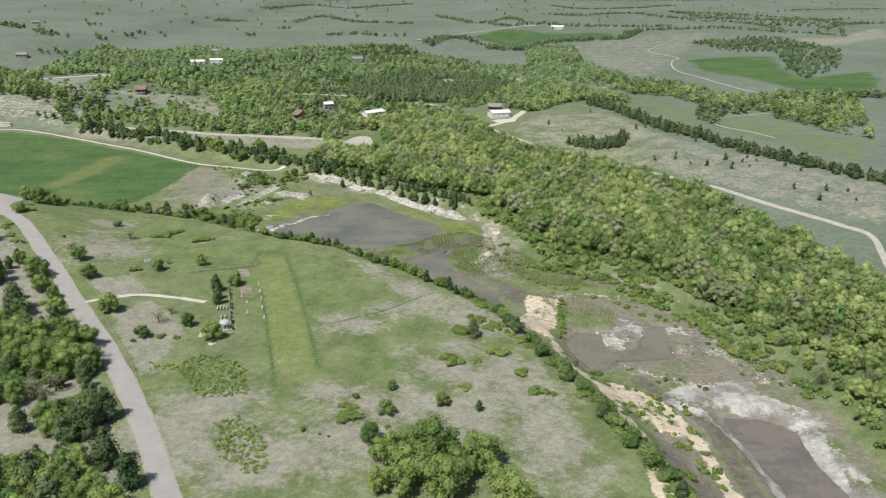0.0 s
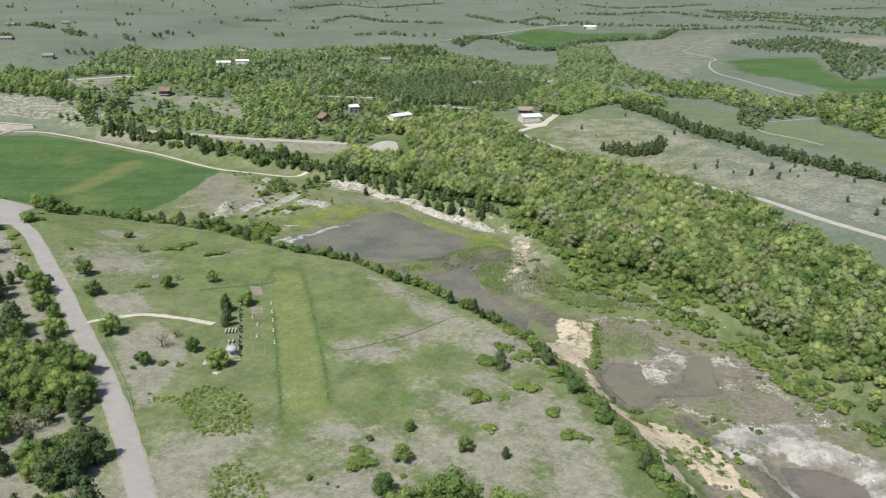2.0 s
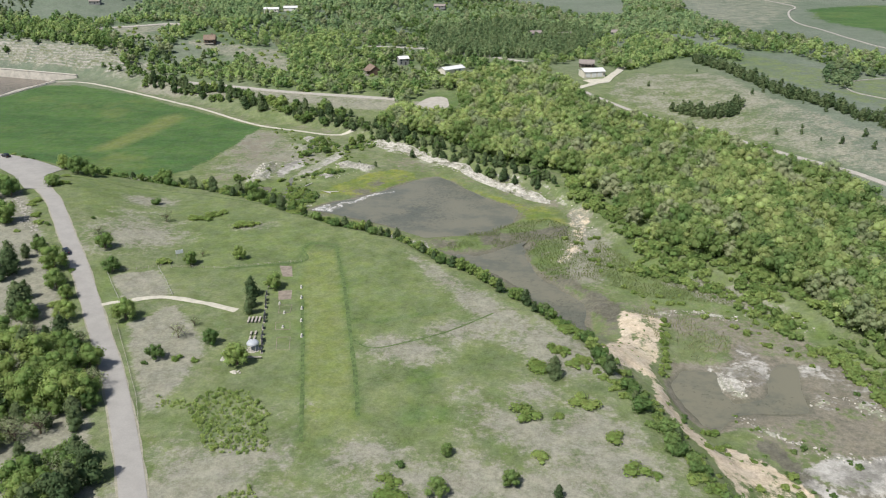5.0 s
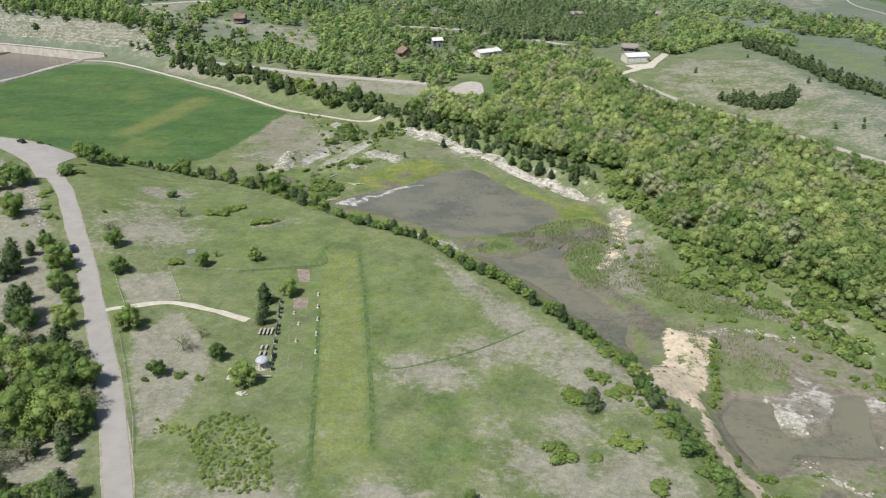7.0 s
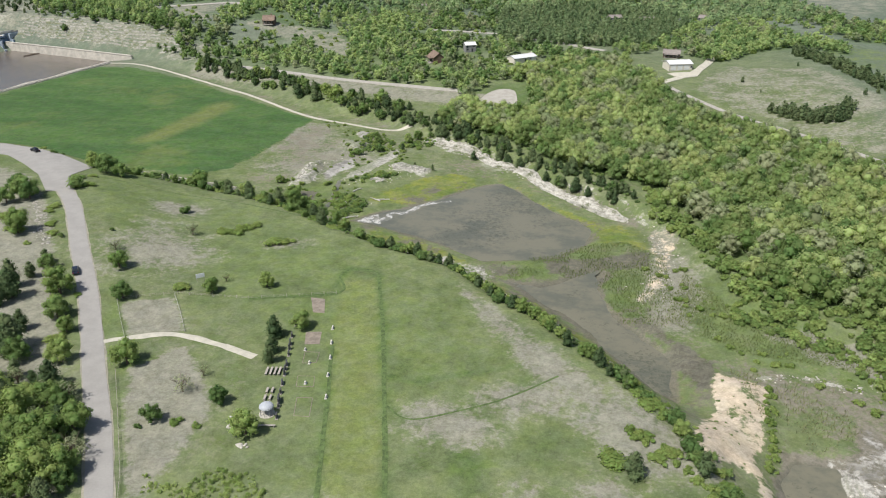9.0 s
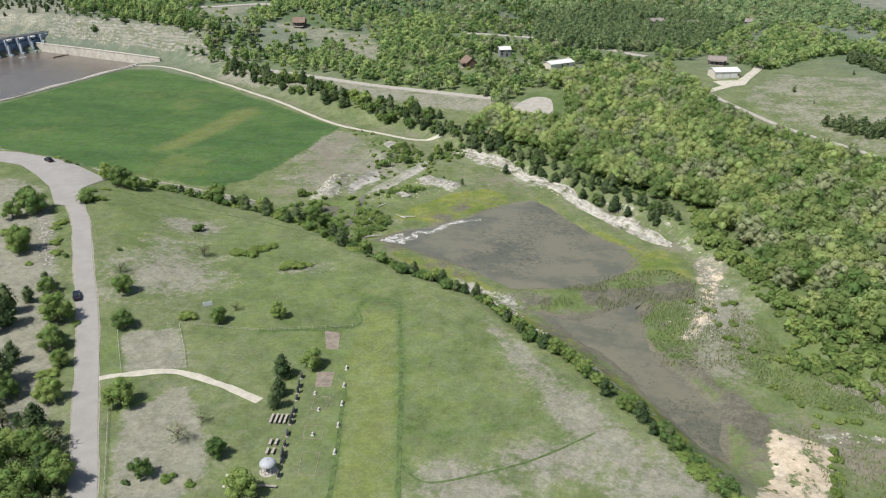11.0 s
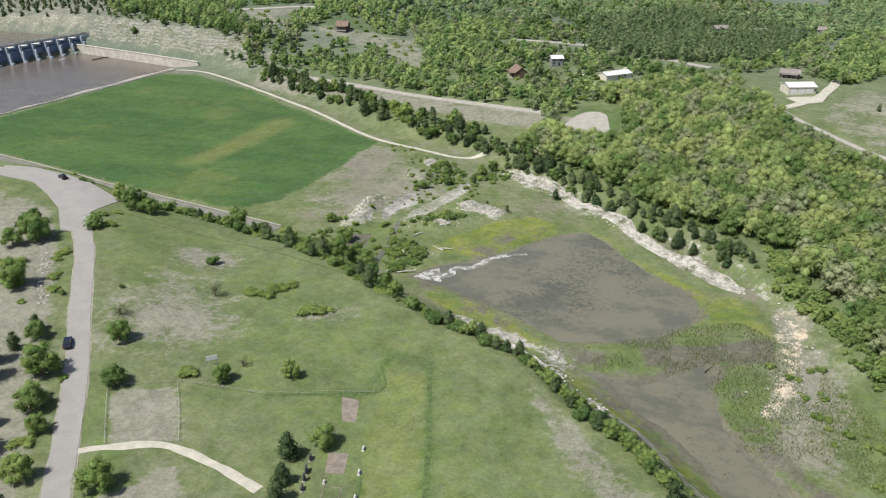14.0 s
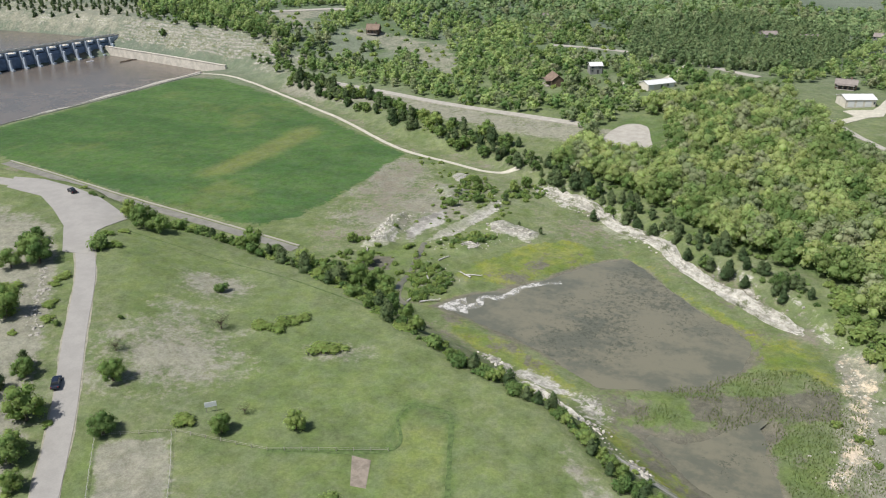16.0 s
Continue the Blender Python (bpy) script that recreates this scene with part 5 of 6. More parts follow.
# cedars along the top of the quarry face
for x, y in smooth_line([(-104, 474), (-82, 460), (-50, 433), (-20, 403), (8, 378)], 4.4):
    for _ in range(3):
        plant("cedar" if dice.uniform() < 0.8 else "dark_tree", x + dice.uniform(-4, 5), y + dice.uniform(-4, 5), dice.uniform(0.5, 1.2), "cedars above the quarry face")
# scrub on the broken ground below the forest
low_bushes = [thicket(g9, 1.5, 1.8, 240, 0.3)[0] for _ in range(6)]
scrub = scatter([(26, 330), (42, 300), (66, 286), (86, 258), (100, 215), (88, 215), (70, 245), (56, 262), (40, 268), (26, 290), (14, 330)], 4.6, lambda x, y: ripple(x, y, 12, 71) > 0.0, 8)
banks = scatter([(34, 205), (44, 180), (52, 150), (66, 150), (66, 185), (50, 205)], 4.4, lambda x, y: ripple(x, y, 9, 72) > 0.0, 9)
west = scatter([(-130, 378), (-96, 350), (-88, 352), (-96, 385), (-84, 425), (-98, 450), (-130, 470), (-150, 480), (-122, 440), (-116, 400)], 4.6, lambda x, y: ripple(x, y, 12, 73) > -0.1, 10)
shelf = scatter([(-120, 482), (-86, 460), (-51, 435), (-18, 403), (13, 375), (30, 340), (44, 300), (70, 288), (92, 258), (106, 215), (112, 215), (98, 262), (74, 298), (50, 308), (36, 345), (20, 388), (-10, 418), (-44, 448), (-84, 474)], 3.6, None, 11)
wood("scrub", [(x, y, dice.uniform(0.3, 0.95)) for x, y in np.concatenate([scrub, banks, west])], BRUSH, low_bushes, "low green scrub over the quarry floor", "scrub")
wood("face_scrub", [(x, y, dice.uniform(0.4, 1.1)) for x, y in shelf[::3] if x <= 18], LEAF_DEEP, low_bushes, "sparse dark scrub above the quarry face", "scrub")
wood("edge_scrub", [(x, y, dice.uniform(0.7, 2.0)) for x, y in shelf if x > 18], LEAF, low_bushes, "dense undergrowth along the forest edge", "scrub")
fringe = scatter([(41, 306), (57, 297), (77, 279), (87, 260), (92, 246), (98, 229), (104, 212), (107, 190), (99, 193), (94, 210), (88, 226), (83, 240), (77, 254), (68, 268), (54, 284), (38, 292)], 2.6, lambda x, y: ripple(x, y, 9, 74) > -0.35, 18)
wood("forest_fringe", [(x, y, dice.uniform(0.4, 1.5)) for x, y in fringe], LEAF, low_bushes, "light green shrubs in front of the forest", "scrub")
floor_bushes = [joined([lumps([(0, 0, 0.6, 1.2), (1.2, 0.4, 0.5, 0.9)], 0.7), leafage(g9, [(0, 0, 0.6, 1.2), (1.2, 0.4, 0.5, 0.9)], 50, 0.6)]) for _ in range(4)]
understory = scatter(NORTH, 12, lambda x, y: ripple(x, y, 30, 47) > -0.35, 17)
wood("undergrowth", [(x, y, dice.uniform(0.5, 1.6)) for x, y in understory], BRUSH, floor_bushes, "green undergrowth in the woodland", "scrub")


def line_wood(name, lines, leaf, makers, label, gap=9.0, spread=8.0, size=(0.6, 1.0)):
    spots = []
    for pts in lines:
        for x, y in smooth_line(pts, gap):
            spots += [(x + dice.uniform(-spread, spread), y + dice.uniform(-spread, spread), dice.uniform(*size)) for _ in range(2)]
    return wood(name, spots, leaf, makers, label)


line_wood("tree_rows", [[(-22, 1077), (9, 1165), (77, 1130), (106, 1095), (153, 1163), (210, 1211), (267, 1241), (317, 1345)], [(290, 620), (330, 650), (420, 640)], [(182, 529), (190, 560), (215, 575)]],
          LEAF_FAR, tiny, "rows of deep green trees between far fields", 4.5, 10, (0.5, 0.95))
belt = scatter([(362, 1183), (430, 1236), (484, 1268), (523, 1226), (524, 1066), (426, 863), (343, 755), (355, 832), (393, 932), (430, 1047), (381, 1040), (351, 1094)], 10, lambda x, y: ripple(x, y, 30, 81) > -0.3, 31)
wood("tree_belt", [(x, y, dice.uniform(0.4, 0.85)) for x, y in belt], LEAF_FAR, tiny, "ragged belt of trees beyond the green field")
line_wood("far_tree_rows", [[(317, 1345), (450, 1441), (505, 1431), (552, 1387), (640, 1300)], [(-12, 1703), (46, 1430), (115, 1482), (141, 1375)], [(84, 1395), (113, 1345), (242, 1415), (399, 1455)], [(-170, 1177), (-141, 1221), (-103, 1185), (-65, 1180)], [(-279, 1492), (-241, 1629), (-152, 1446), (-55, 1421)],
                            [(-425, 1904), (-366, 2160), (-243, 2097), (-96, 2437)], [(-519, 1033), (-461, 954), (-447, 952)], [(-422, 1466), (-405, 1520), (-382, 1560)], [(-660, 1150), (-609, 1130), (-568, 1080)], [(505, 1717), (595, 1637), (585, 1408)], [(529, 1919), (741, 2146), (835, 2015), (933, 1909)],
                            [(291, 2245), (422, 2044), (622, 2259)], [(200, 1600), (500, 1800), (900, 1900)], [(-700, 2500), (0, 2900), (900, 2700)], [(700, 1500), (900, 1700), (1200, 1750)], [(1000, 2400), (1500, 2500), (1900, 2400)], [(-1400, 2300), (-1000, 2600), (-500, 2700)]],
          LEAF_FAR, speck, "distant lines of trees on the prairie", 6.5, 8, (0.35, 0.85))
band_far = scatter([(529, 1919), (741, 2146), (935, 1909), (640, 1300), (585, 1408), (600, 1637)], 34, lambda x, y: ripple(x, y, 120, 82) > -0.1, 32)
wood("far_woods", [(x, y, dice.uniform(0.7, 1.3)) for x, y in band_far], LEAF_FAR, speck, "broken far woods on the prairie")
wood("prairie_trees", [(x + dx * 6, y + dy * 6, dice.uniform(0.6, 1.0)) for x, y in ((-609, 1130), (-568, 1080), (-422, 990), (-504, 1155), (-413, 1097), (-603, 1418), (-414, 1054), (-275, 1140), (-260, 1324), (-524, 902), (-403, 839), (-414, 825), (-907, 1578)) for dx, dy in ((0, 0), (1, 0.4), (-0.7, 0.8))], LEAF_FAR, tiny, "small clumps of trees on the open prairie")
line_wood("cedar_row", [[(113, 615), (124, 583), (132, 545), (140, 504), (152, 472), (165, 433), (189, 386), (208, 358), (240, 320)], [(80, 487), (94, 474), (113, 479)], [(84, 480), (100, 470), (112, 484)]], NEEDLE, dusk, "dense dark cedar row across the pasture", 1.7, 3.4, (0.5, 1.05))
lone = scatter([(-900, 1000), (-300, 1050), (0, 1250), (300, 1350), (900, 1300), (1400, 3000), (-1200, 3000)], 100, lambda x, y: ripple(x, y, 200, 77) > 0.05, 12)
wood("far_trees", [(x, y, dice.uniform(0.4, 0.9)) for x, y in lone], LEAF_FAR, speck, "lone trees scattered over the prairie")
spots = scatter([(50, 560), (95, 460), (150, 360), (230, 270), (200, 380), (150, 470), (110, 590)], 13, lambda x, y: ripple(x, y, 25, 78) > 0.15, 13)
wood("pasture_cedars", [(x, y, dice.uniform(0.25, 0.6)) for x, y in spots], NEEDLE, dusk, "small cedars dotted over the dry pasture")
hill = scatter([(-900, 900), (-760, 690), (-600, 676), (-500, 674), (-430, 682), (-480, 800), (-700, 1000)], 9.5, lambda x, y: ripple(x, y, 30, 79) + 0.006 * (y - 720) > -0.62, 14)
wood("hillside_cedars", [(x, y, dice.uniform(0.5, 1.0)) for x, y in hill], NEEDLE, dusk, "dark cedars on the rocky hillside by the dam")
slope = scatter([(-470, 668), (-335, 622), (-262, 575), (-240, 590), (-330, 665), (-430, 725)], 7.5, lambda x, y: (ripple(x, y, 18, 80) + 0.012 * (y - 640) > -0.3) & ((along(UPLAND, x, y)[0] > 22) | (x > -330) | (ripple(x, y, 11, 83) > 0.35)), 15)
wood("cliff_scrub", [(x, y, dice.uniform(0.4, 0.95)) for x, y in slope], LEAF_DEEP, small, "green trees growing on the limestone slope")


# ---- marsh reeds and loose stones ----
def reeds(name, outline, gap, tall, keep, seed, label):
    p = scatter(outline, gap, keep, seed)
    n = len(p)
    g = np.random.RandomState(seed)
    p = p + g.normal(size=(n, 2)) * gap * 0.6
    z = surface(p[:, 0], p[:, 1])
    a = g.uniform(0, 6.28, n)
    w, h = g.uniform(0.06, 0.17, n), tall * g.uniform(0.35, 1.2, n)
    side = np.stack([np.cos(a) * w, np.sin(a) * w, 0 * a], -1)
    base = np.c_[p, np.maximum(z, -11.75)]
    tip = base + np.stack([g.uniform(-0.4, 0.4, n), g.uniform(-0.4, 0.4, n), h], -1)
    v = np.stack([base - side, base + side, tip], 1).reshape(-1, 3)
    return tagged(new(name, mesh_of(name, v, np.arange(3 * n).reshape(-1, 3), REED)), label, "reeds", kind="stuff")


reeds("reeds", [(-34, 318), (-18, 329), (-3, 340), (10, 345), (22, 335), (24, 308), (20, 287), (9, 288), (1, 312), (-14, 308), (-34, 310)], 0.5, 0.7, lambda x, y: (within(POND_B, x, y) < 1) & (within(POND_A, x, y) < 1) & (ripple(x, y, 8, 91) > -0.25), 21, "green and straw-coloured marsh reeds in mud")
reeds("reeds", [(34, 268), (58, 262), (60, 246), (50, 238), (40, 240)], 0.75, 1.0, lambda x, y: ripple(x, y, 6, 93) > -0.2, 22, "grey-green reeds at the quarry pools")
reeds("weeds", [(20, 290), (38, 276), (70, 272), (66, 284), (42, 296), (28, 325)], 0.42, 0.6, lambda x, y: ripple(x, y, 7, 92) > -0.45, 23, "rank weeds below the forest")


def stones(name, spots, label, mat=LIMESTONE):
    """Angular loose blocks: x, y, size."""
    g = np.random.RandomState(len(spots))
    unit, tri = lumps([(0, 0, 0, 1.0)], 1.0)[:2]
    vs, fs = [], []
    for n, (x, y, s) in enumerate(spots):
        v = unit * g.uniform(0.55, 1.15, (12, 1)) * [s * g.uniform(0.6, 1.3), s * g.uniform(0.6, 1.3), s * 0.55]
        a = g.uniform(0, 6.28)
        c, q = math.cos(a), math.sin(a)
        vs.append(np.stack([c * v[:, 0] - q * v[:, 1] + x, q * v[:, 0] + c * v[:, 1] + y, v[:, 2] + float(surface(x, y)) + 0.1 * s], -1))
        fs.append(tri + 12 * n)
    return tagged(new(name, mesh_of(name, np.concatenate(vs), np.concatenate(fs), mat)), label, "stones", kind="stuff")


def strewn(pts, gap, spread, size):
    out = []
    for x, y in smooth_line(pts, gap):
        out.append((x + dice.normal() * spread, y + dice.normal() * spread, dice.uniform(*size)))
    return out


def strata_material(name, dark, pale, cover):
    n = Nodes(name)
    bed = n.noise(0.9, 4, 0.7, stretch=(0.12, 0.12, 2.6))
    c = n.mix(n.ramp(n.noise(0.7, 6, 0.75), 0.35, 0.65), dark, pale)
    c = n.mix(n.ramp(bed, 0.5, 0.62, 0, 0.6), c, (0.17, 0.165, 0.135))
    c = n.mix(n.ramp(n.noise(0.22, 6, 0.75), 0.47 + cover, 0.57 + cover, 0, 0.85), c, (0.125, 0.145, 0.07))
    return n.surface(c, 0.95, bump=n.math("ADD", bed, n.noise(2.2, 4, 0.7)), strength=0.7, distance=0.3, spec=0.1)


STRATA = strata_material("bedded limestone", (0.21, 0.203, 0.175), (0.41, 0.395, 0.35), 0.0)
CHALK = strata_material("white broken limestone", (0.33, 0.315, 0.27), (0.56, 0.54, 0.485), 0.06)


def rock_face(line, depth, rise, ledges, label, seed, least=0.25):
    """A broken limestone face in ledges: it climbs to the left of its line."""
    p = smooth_line(line, 1.0)
    tan = np.gradient(p, axis=0)
    tan /= np.linalg.norm(tan, axis=1)[:, None]
    side = np.stack([-tan[:, 1], tan[:, 0]], -1)
    x, y = p[:, 0], p[:, 1]
    base = surface(x, y) - 0.6
    much = np.clip(0.75 + 0.75 * ripple(x, y, 16, seed) + 0.35 * ripple(x, y, 3, seed + 1), least, 1.15)
    many = np.arange(len(x))
    much = much * step(0, 8, np.minimum(many, len(x) - 1 - many))
    rows = []
    for k in range(2 * ledges + 1):
        tread, riser = (k + 1) // 2, k // 2
        off = depth * tread / ledges + 0.7 * ripple(x + 31 * tread, y, 5, seed + 2) + 0.45 * ripple(x, y + 17 * k, 1.6, seed + 3, 2) + 0.25 * (k % 2 == 0)
        q = p + side * off[:, None]
        rows.append(np.c_[q, base + 0.6 * (k > 0) + much * rise * riser / ledges + 0.25 * ripple(x, y + 9 * k, 2.2, seed + 4)])
    q = p + side * (depth + 2.5)
    rows.append(np.c_[q, np.minimum(surface(q[:, 0], q[:, 1]) - 0.3, rows[-1][:, 2])])
    v = np.stack(rows, 1)
    n, m = v.shape[:2]
    ids = np.arange(n * m).reshape(n, m)
    f = np.stack([ids[:-1, :-1], ids[1:, :-1], ids[1:, 1:], ids[:-1, 1:]], -1).reshape(-1, 4)
    return tagged(new("rock_face", mesh_of("rock_face", v.reshape(-1, 3), f, CHALK)), label, "rock", kind="structure")


rock_face([(-86, 449), (-76, 441), (-62, 432), (-49, 417), (-35, 408), (-24, 391), (-11.5, 378), (1, 366), (10, 361)], 4.2, 3.6, 3, "broken white limestone face along the quarry", 201, 0.05)


def bedded_slope(line, wide, bed, label, seed):
    """A natural slope cut into rock beds: the ground's own height, stepped."""
    p = smooth_line(line, 1.3)
    tan = np.gradient(p, axis=0)
    tan /= np.linalg.norm(tan, axis=1)[:, None]
    side = np.stack([-tan[:, 1], tan[:, 0]], -1)
    many = np.arange(len(p))
    ends = step(0, 6, np.minimum(many, len(p) - 1 - many))
    rows = []
    for off in np.arange(0.0, wide, 0.7):
        q = p + side * (off + 0.8 * ripple(p[:, 0], p[:, 1], 6, seed))[:, None]
        z = surface(q[:, 0], q[:, 1])
        t = z / bed + 0.9 * ripple(q[:, 0], q[:, 1], 26, seed + 1)
        stair = bed * (np.floor(t) + step(0.62, 0.95, t - np.floor(t)) - t)
        fade = step(0, 2.5, off) * step(wide, wide - 5, off + 4 * ripple(p[:, 0], p[:, 1], 14, seed + 2)) * ends
        rows.append(np.c_[q, z - 0.5 + (1.1 + stair + 0.3 * ripple(q[:, 0], q[:, 1], 2, seed + 3)) * fade])
    v = np.stack(rows, 1)
    n, m = v.shape[:2]
    ids = np.arange(n * m).reshape(n, m)
    f = np.stack([ids[:-1, :-1], ids[1:, :-1], ids[1:, 1:], ids[:-1, 1:]], -1).reshape(-1, 4)
    return tagged(new("rock_face", mesh_of("rock_face", v.reshape(-1, 3), f, STRATA)), label, "rock", kind="structure")


bedded_slope([(-474, 655), (-436, 648.5), (-385, 634.5), (-345, 621), (-318, 615), (-300, 604)], 21, 1.9, "bedded pale limestone cliff beside the basin", 211)
rock_face([(-31, 297), (-36, 306), (-46, 315), (-55, 319), (-66, 323)], 4.0, 3.0, 2, "white limestone ledge below the hedge", 221, 0.05)
blocks = []
for _ in range(2):
    blocks += strewn([(-86, 453), (-54, 427), (-22, 396), (9, 371)], 2.2, 1.8, (0.15, 0.8))
stones("limestone_blocks", blocks, "pale limestone blocks along the quarry face")
blocks = []
for pts, k, sp in (([(-122, 384), (-118, 402), (-112, 424)], 3, 3.0), ([(-104, 386), (-92, 388), (-82, 400), (-76, 402)], 4, 3.0), ([(-96, 352), (-92, 360), (-96, 370)], 3, 3.0), ([(-60, 318), (-50, 312), (-36, 303), (-24, 291)], 3, 1.6),
                   ([(20, 350), (23, 335), (20, 315), (15, 303)], 7, 2.6), (RIM_NORTH, 4, 1.0), ([(53, 226), (56, 224), (58, 228)], 5, 1.2), (RIM_EAST, 5, 1.2), (RIM_MID, 4, 1.4), (RIM_RIVER[:6], 3, 0.8), ([(88, 222), (93, 214), (97, 208)], 3, 2.0)):
    for _ in range(k):
        blocks += strewn(pts, 1.4, sp, (0.1, 0.45))
stones("loose_stones", blocks, "scattered pale stones over the quarry floor")
ledge = []
for pts in ([(-66, 324), (-58, 319)], [(-52, 314), (-46, 312)], [(-37, 304), (-32, 300)], [(-24, 292), (-21, 286)], [(-123, 380), (-124, 400)], [(-90, 404), (-74, 401)], [(-94, 386), (-87, 387)]):
    for _ in range(4):
        ledge += strewn(pts, 1.1, 1.0, (0.2, 0.75))
stones("white_outcrop", ledge, "white limestone blocks breaking out of the bank")
gully = []
for _ in range(4):
    gully += strewn([(-183, 302), (-172.5, 289.4), (-166.7, 281), (-161, 277)], 1.2, 0.8, (0.2, 0.6))
stones("gully_rocks", gully, "broken limestone ledge beside the road", LOTGRAVEL)

# ---- built things ----
def box(bm, x, y, z, sx, sy, sz, turn=0.0, taper=1.0):
    """A block standing on z; taper narrows its top."""
    c, s = math.cos(turn), math.sin(turn)
    vs = []
    for k, h in ((1.0, 0.0), (taper, sz)):
        for u, v in ((-1, -1), (1, -1), (1, 1), (-1, 1)):
            p, q = u * sx / 2 * k, v * sy / 2 * k
            vs.append(bm.verts.new((x + c * p - s * q, y + s * p + c * q, z + h)))
    for f in ((3, 2, 1, 0), (4, 5, 6, 7), (0, 1, 5, 4), (1, 2, 6, 5), (2, 3, 7, 6), (3, 0, 4, 7)):
        bm.faces.new([vs[i] for i in f])
    return bm


def part(name, bm, mat, parent=None, label="", bevel=0.0):
    if bevel:
        bmesh.ops.bevel(bm, geom=bm.edges[:], offset=bevel, segments=1, affect="EDGES")
    me = bpy.data.meshes.new(name)
    bm.to_mesh(me)
    bm.free()
    me.materials.append(mat)
    ob = new(name, me)
    ob.parent = parent
    if label:
        ob["label"] = label
    return ob


def block(name, mat, parent, *args, label="", bevel=0.0, **kw):
    return part(name, box(bmesh.new(), *args, **kw), mat, parent, label, bevel)


def gable(bm, x0, x1, y0, y1, z, rise, over=0.4, thick=0.18):
    """Two roof slopes with thickness, ridge along x."""
    ym = (y0 + y1) / 2
    for sgn, ye in ((-1, y0), (1, y1)):
        ye = ye + sgn * over
        drop = rise * over / abs(ym - (y0 if sgn < 0 else y1))
        lo, hi = z - drop, z + rise
        pts = [(x0 - over, ye, lo), (x1 + over, ye, lo), (x1 + over, ym, hi), (x0 - over, ym, hi)]
        top = [bm.verts.new((a, b, c + thick)) for a, b, c in pts]
        low = [bm.verts.new(p) for p in pts]
        bm.faces.new(top if sgn < 0 else top[::-1])
        bm.faces.new(low[::-1] if sgn < 0 else low)
        for k in range(4):
            bm.faces.new((top[k], low[k], low[(k + 1) % 4], top[(k + 1) % 4]))
    return bm


def gable_wall(bm, x, y0, y1, z, h, rise, t=0.2):
    a = [(y0, z), (y1, z), (y1, z + h), ((y0 + y1) / 2, z + h + rise), (y0, z + h)]
    f = [bm.verts.new((x, p, q)) for p, q in a]
    b = [bm.verts.new((x + t, p, q)) for p, q in a]
    bm.faces.new(f[::-1])
    bm.faces.new(b)
    for k in range(5):
        bm.faces.new((f[k], f[(k + 1) % 5], b[(k + 1) % 5], b[k]))
    return bm


def house(name, label, category, x, y, turn, length, depth, wall_h, rise, wall_mat, roof_mat, doors=(), windows=(), chimney=False, porch=False, z=None):
    """A gabled building. doors, windows: (place along the front, width, height, sill)."""
    ob = tagged(new(name), label, category)
    l, d = length / 2, depth / 2
    for yy, nm in ((-d, "wall"), (d - 0.2, "wall")):
        block(nm, wall_mat, ob, 0, yy + 0.1, -0.8, length, 0.2, wall_h + 0.8)
    for xx in (-l, l - 0.2):
        part("wall", gable_wall(bmesh.new(), xx, -d, d, -0.8, wall_h + 0.8, rise), wall_mat, ob)
    roof = part("roof", gable(bmesh.new(), -l, l, -d, d, wall_h, rise), roof_mat, ob)
    block("ridge_cap", roof_mat, roof, 0, 0, wall_h + rise + 0.16, length + 0.8, 0.35, 0.08)
    for p, w, h, _ in doors:
        door = block("door", DARK_GAP if w < 2 else METAL_WHITE, ob, p, -d - 0.03, 0, w, 0.08, h)
        block("door_frame", wall_mat, door, p, -d - 0.05, h, w + 0.3, 0.14, 0.15)
    for p, w, h, sill in windows:
        for side in (-1, 1):
            win = block("window", PANE, ob, p, side * (d + 0.02), sill, w, 0.06, h)
            block("sill", PICKET, win, p, side * (d + 0.06), sill - 0.1, w + 0.2, 0.14, 0.1)
    if chimney:
        block("chimney", ROOF_RUST, ob, l * 0.4, d * 0.2, wall_h, 0.8, 0.8, rise + 1.2)
    if porch:
        block("porch_deck", TIMBER, ob, 0, -d - 1.2, -0.5, length * 0.8, 2.4, 0.6)
        for p in (-0.36, -0.12, 0.12, 0.36):
            block("porch_post", TIMBER, ob, p * length, -d - 2.2, 0.1, 0.15, 0.15, wall_h - 0.5)
        block("porch_roof", roof_mat, ob, 0, -d - 1.2, wall_h - 0.4, length * 0.84, 2.7, 0.15)
    ob.matrix_basis = pose(x, y, float(surface(x, y)) + 0.1 if z is None else z, 0, 0, turn)
    return ob


house("metal_barn", "long white metal barn with pale doors on a gravel yard", "barn", 40, 570, 20, 14, 10, 3.4, 1.4, WALL_PALE, METAL_WHITE, [(-4.5, 3, 2.8, 0), (-0.5, 3, 2.8, 0), (3.5, 3, 2.8, 0)], [(6.3, 0.9, 1, 1.2)])
house("farmhouse", "low brown farmhouse with a broad hipped-looking roof", "house", 39, 606, -8, 10, 7, 2.6, 1.8, WALL_BROWN, ROOF_GREY, [(0, 1.0, 2.1, 0)], [(-4, 1.2, 1.2, 0.9), (-2, 1.2, 1.2, 0.9), (2, 1.2, 1.2, 0.9), (4, 1.0, 1.2, 0.9)], True, True)
house("log_cabin", "rust-roofed timber cabin among trees", "house", -107, 584, -62, 12, 7, 3.2, 2.6, WALL_BROWN, ROOF_RUST, [(0, 1.0, 2.1, 0)], [(-4, 1.2, 1.2, 1), (3, 1.2, 1.2, 1)], False, True)
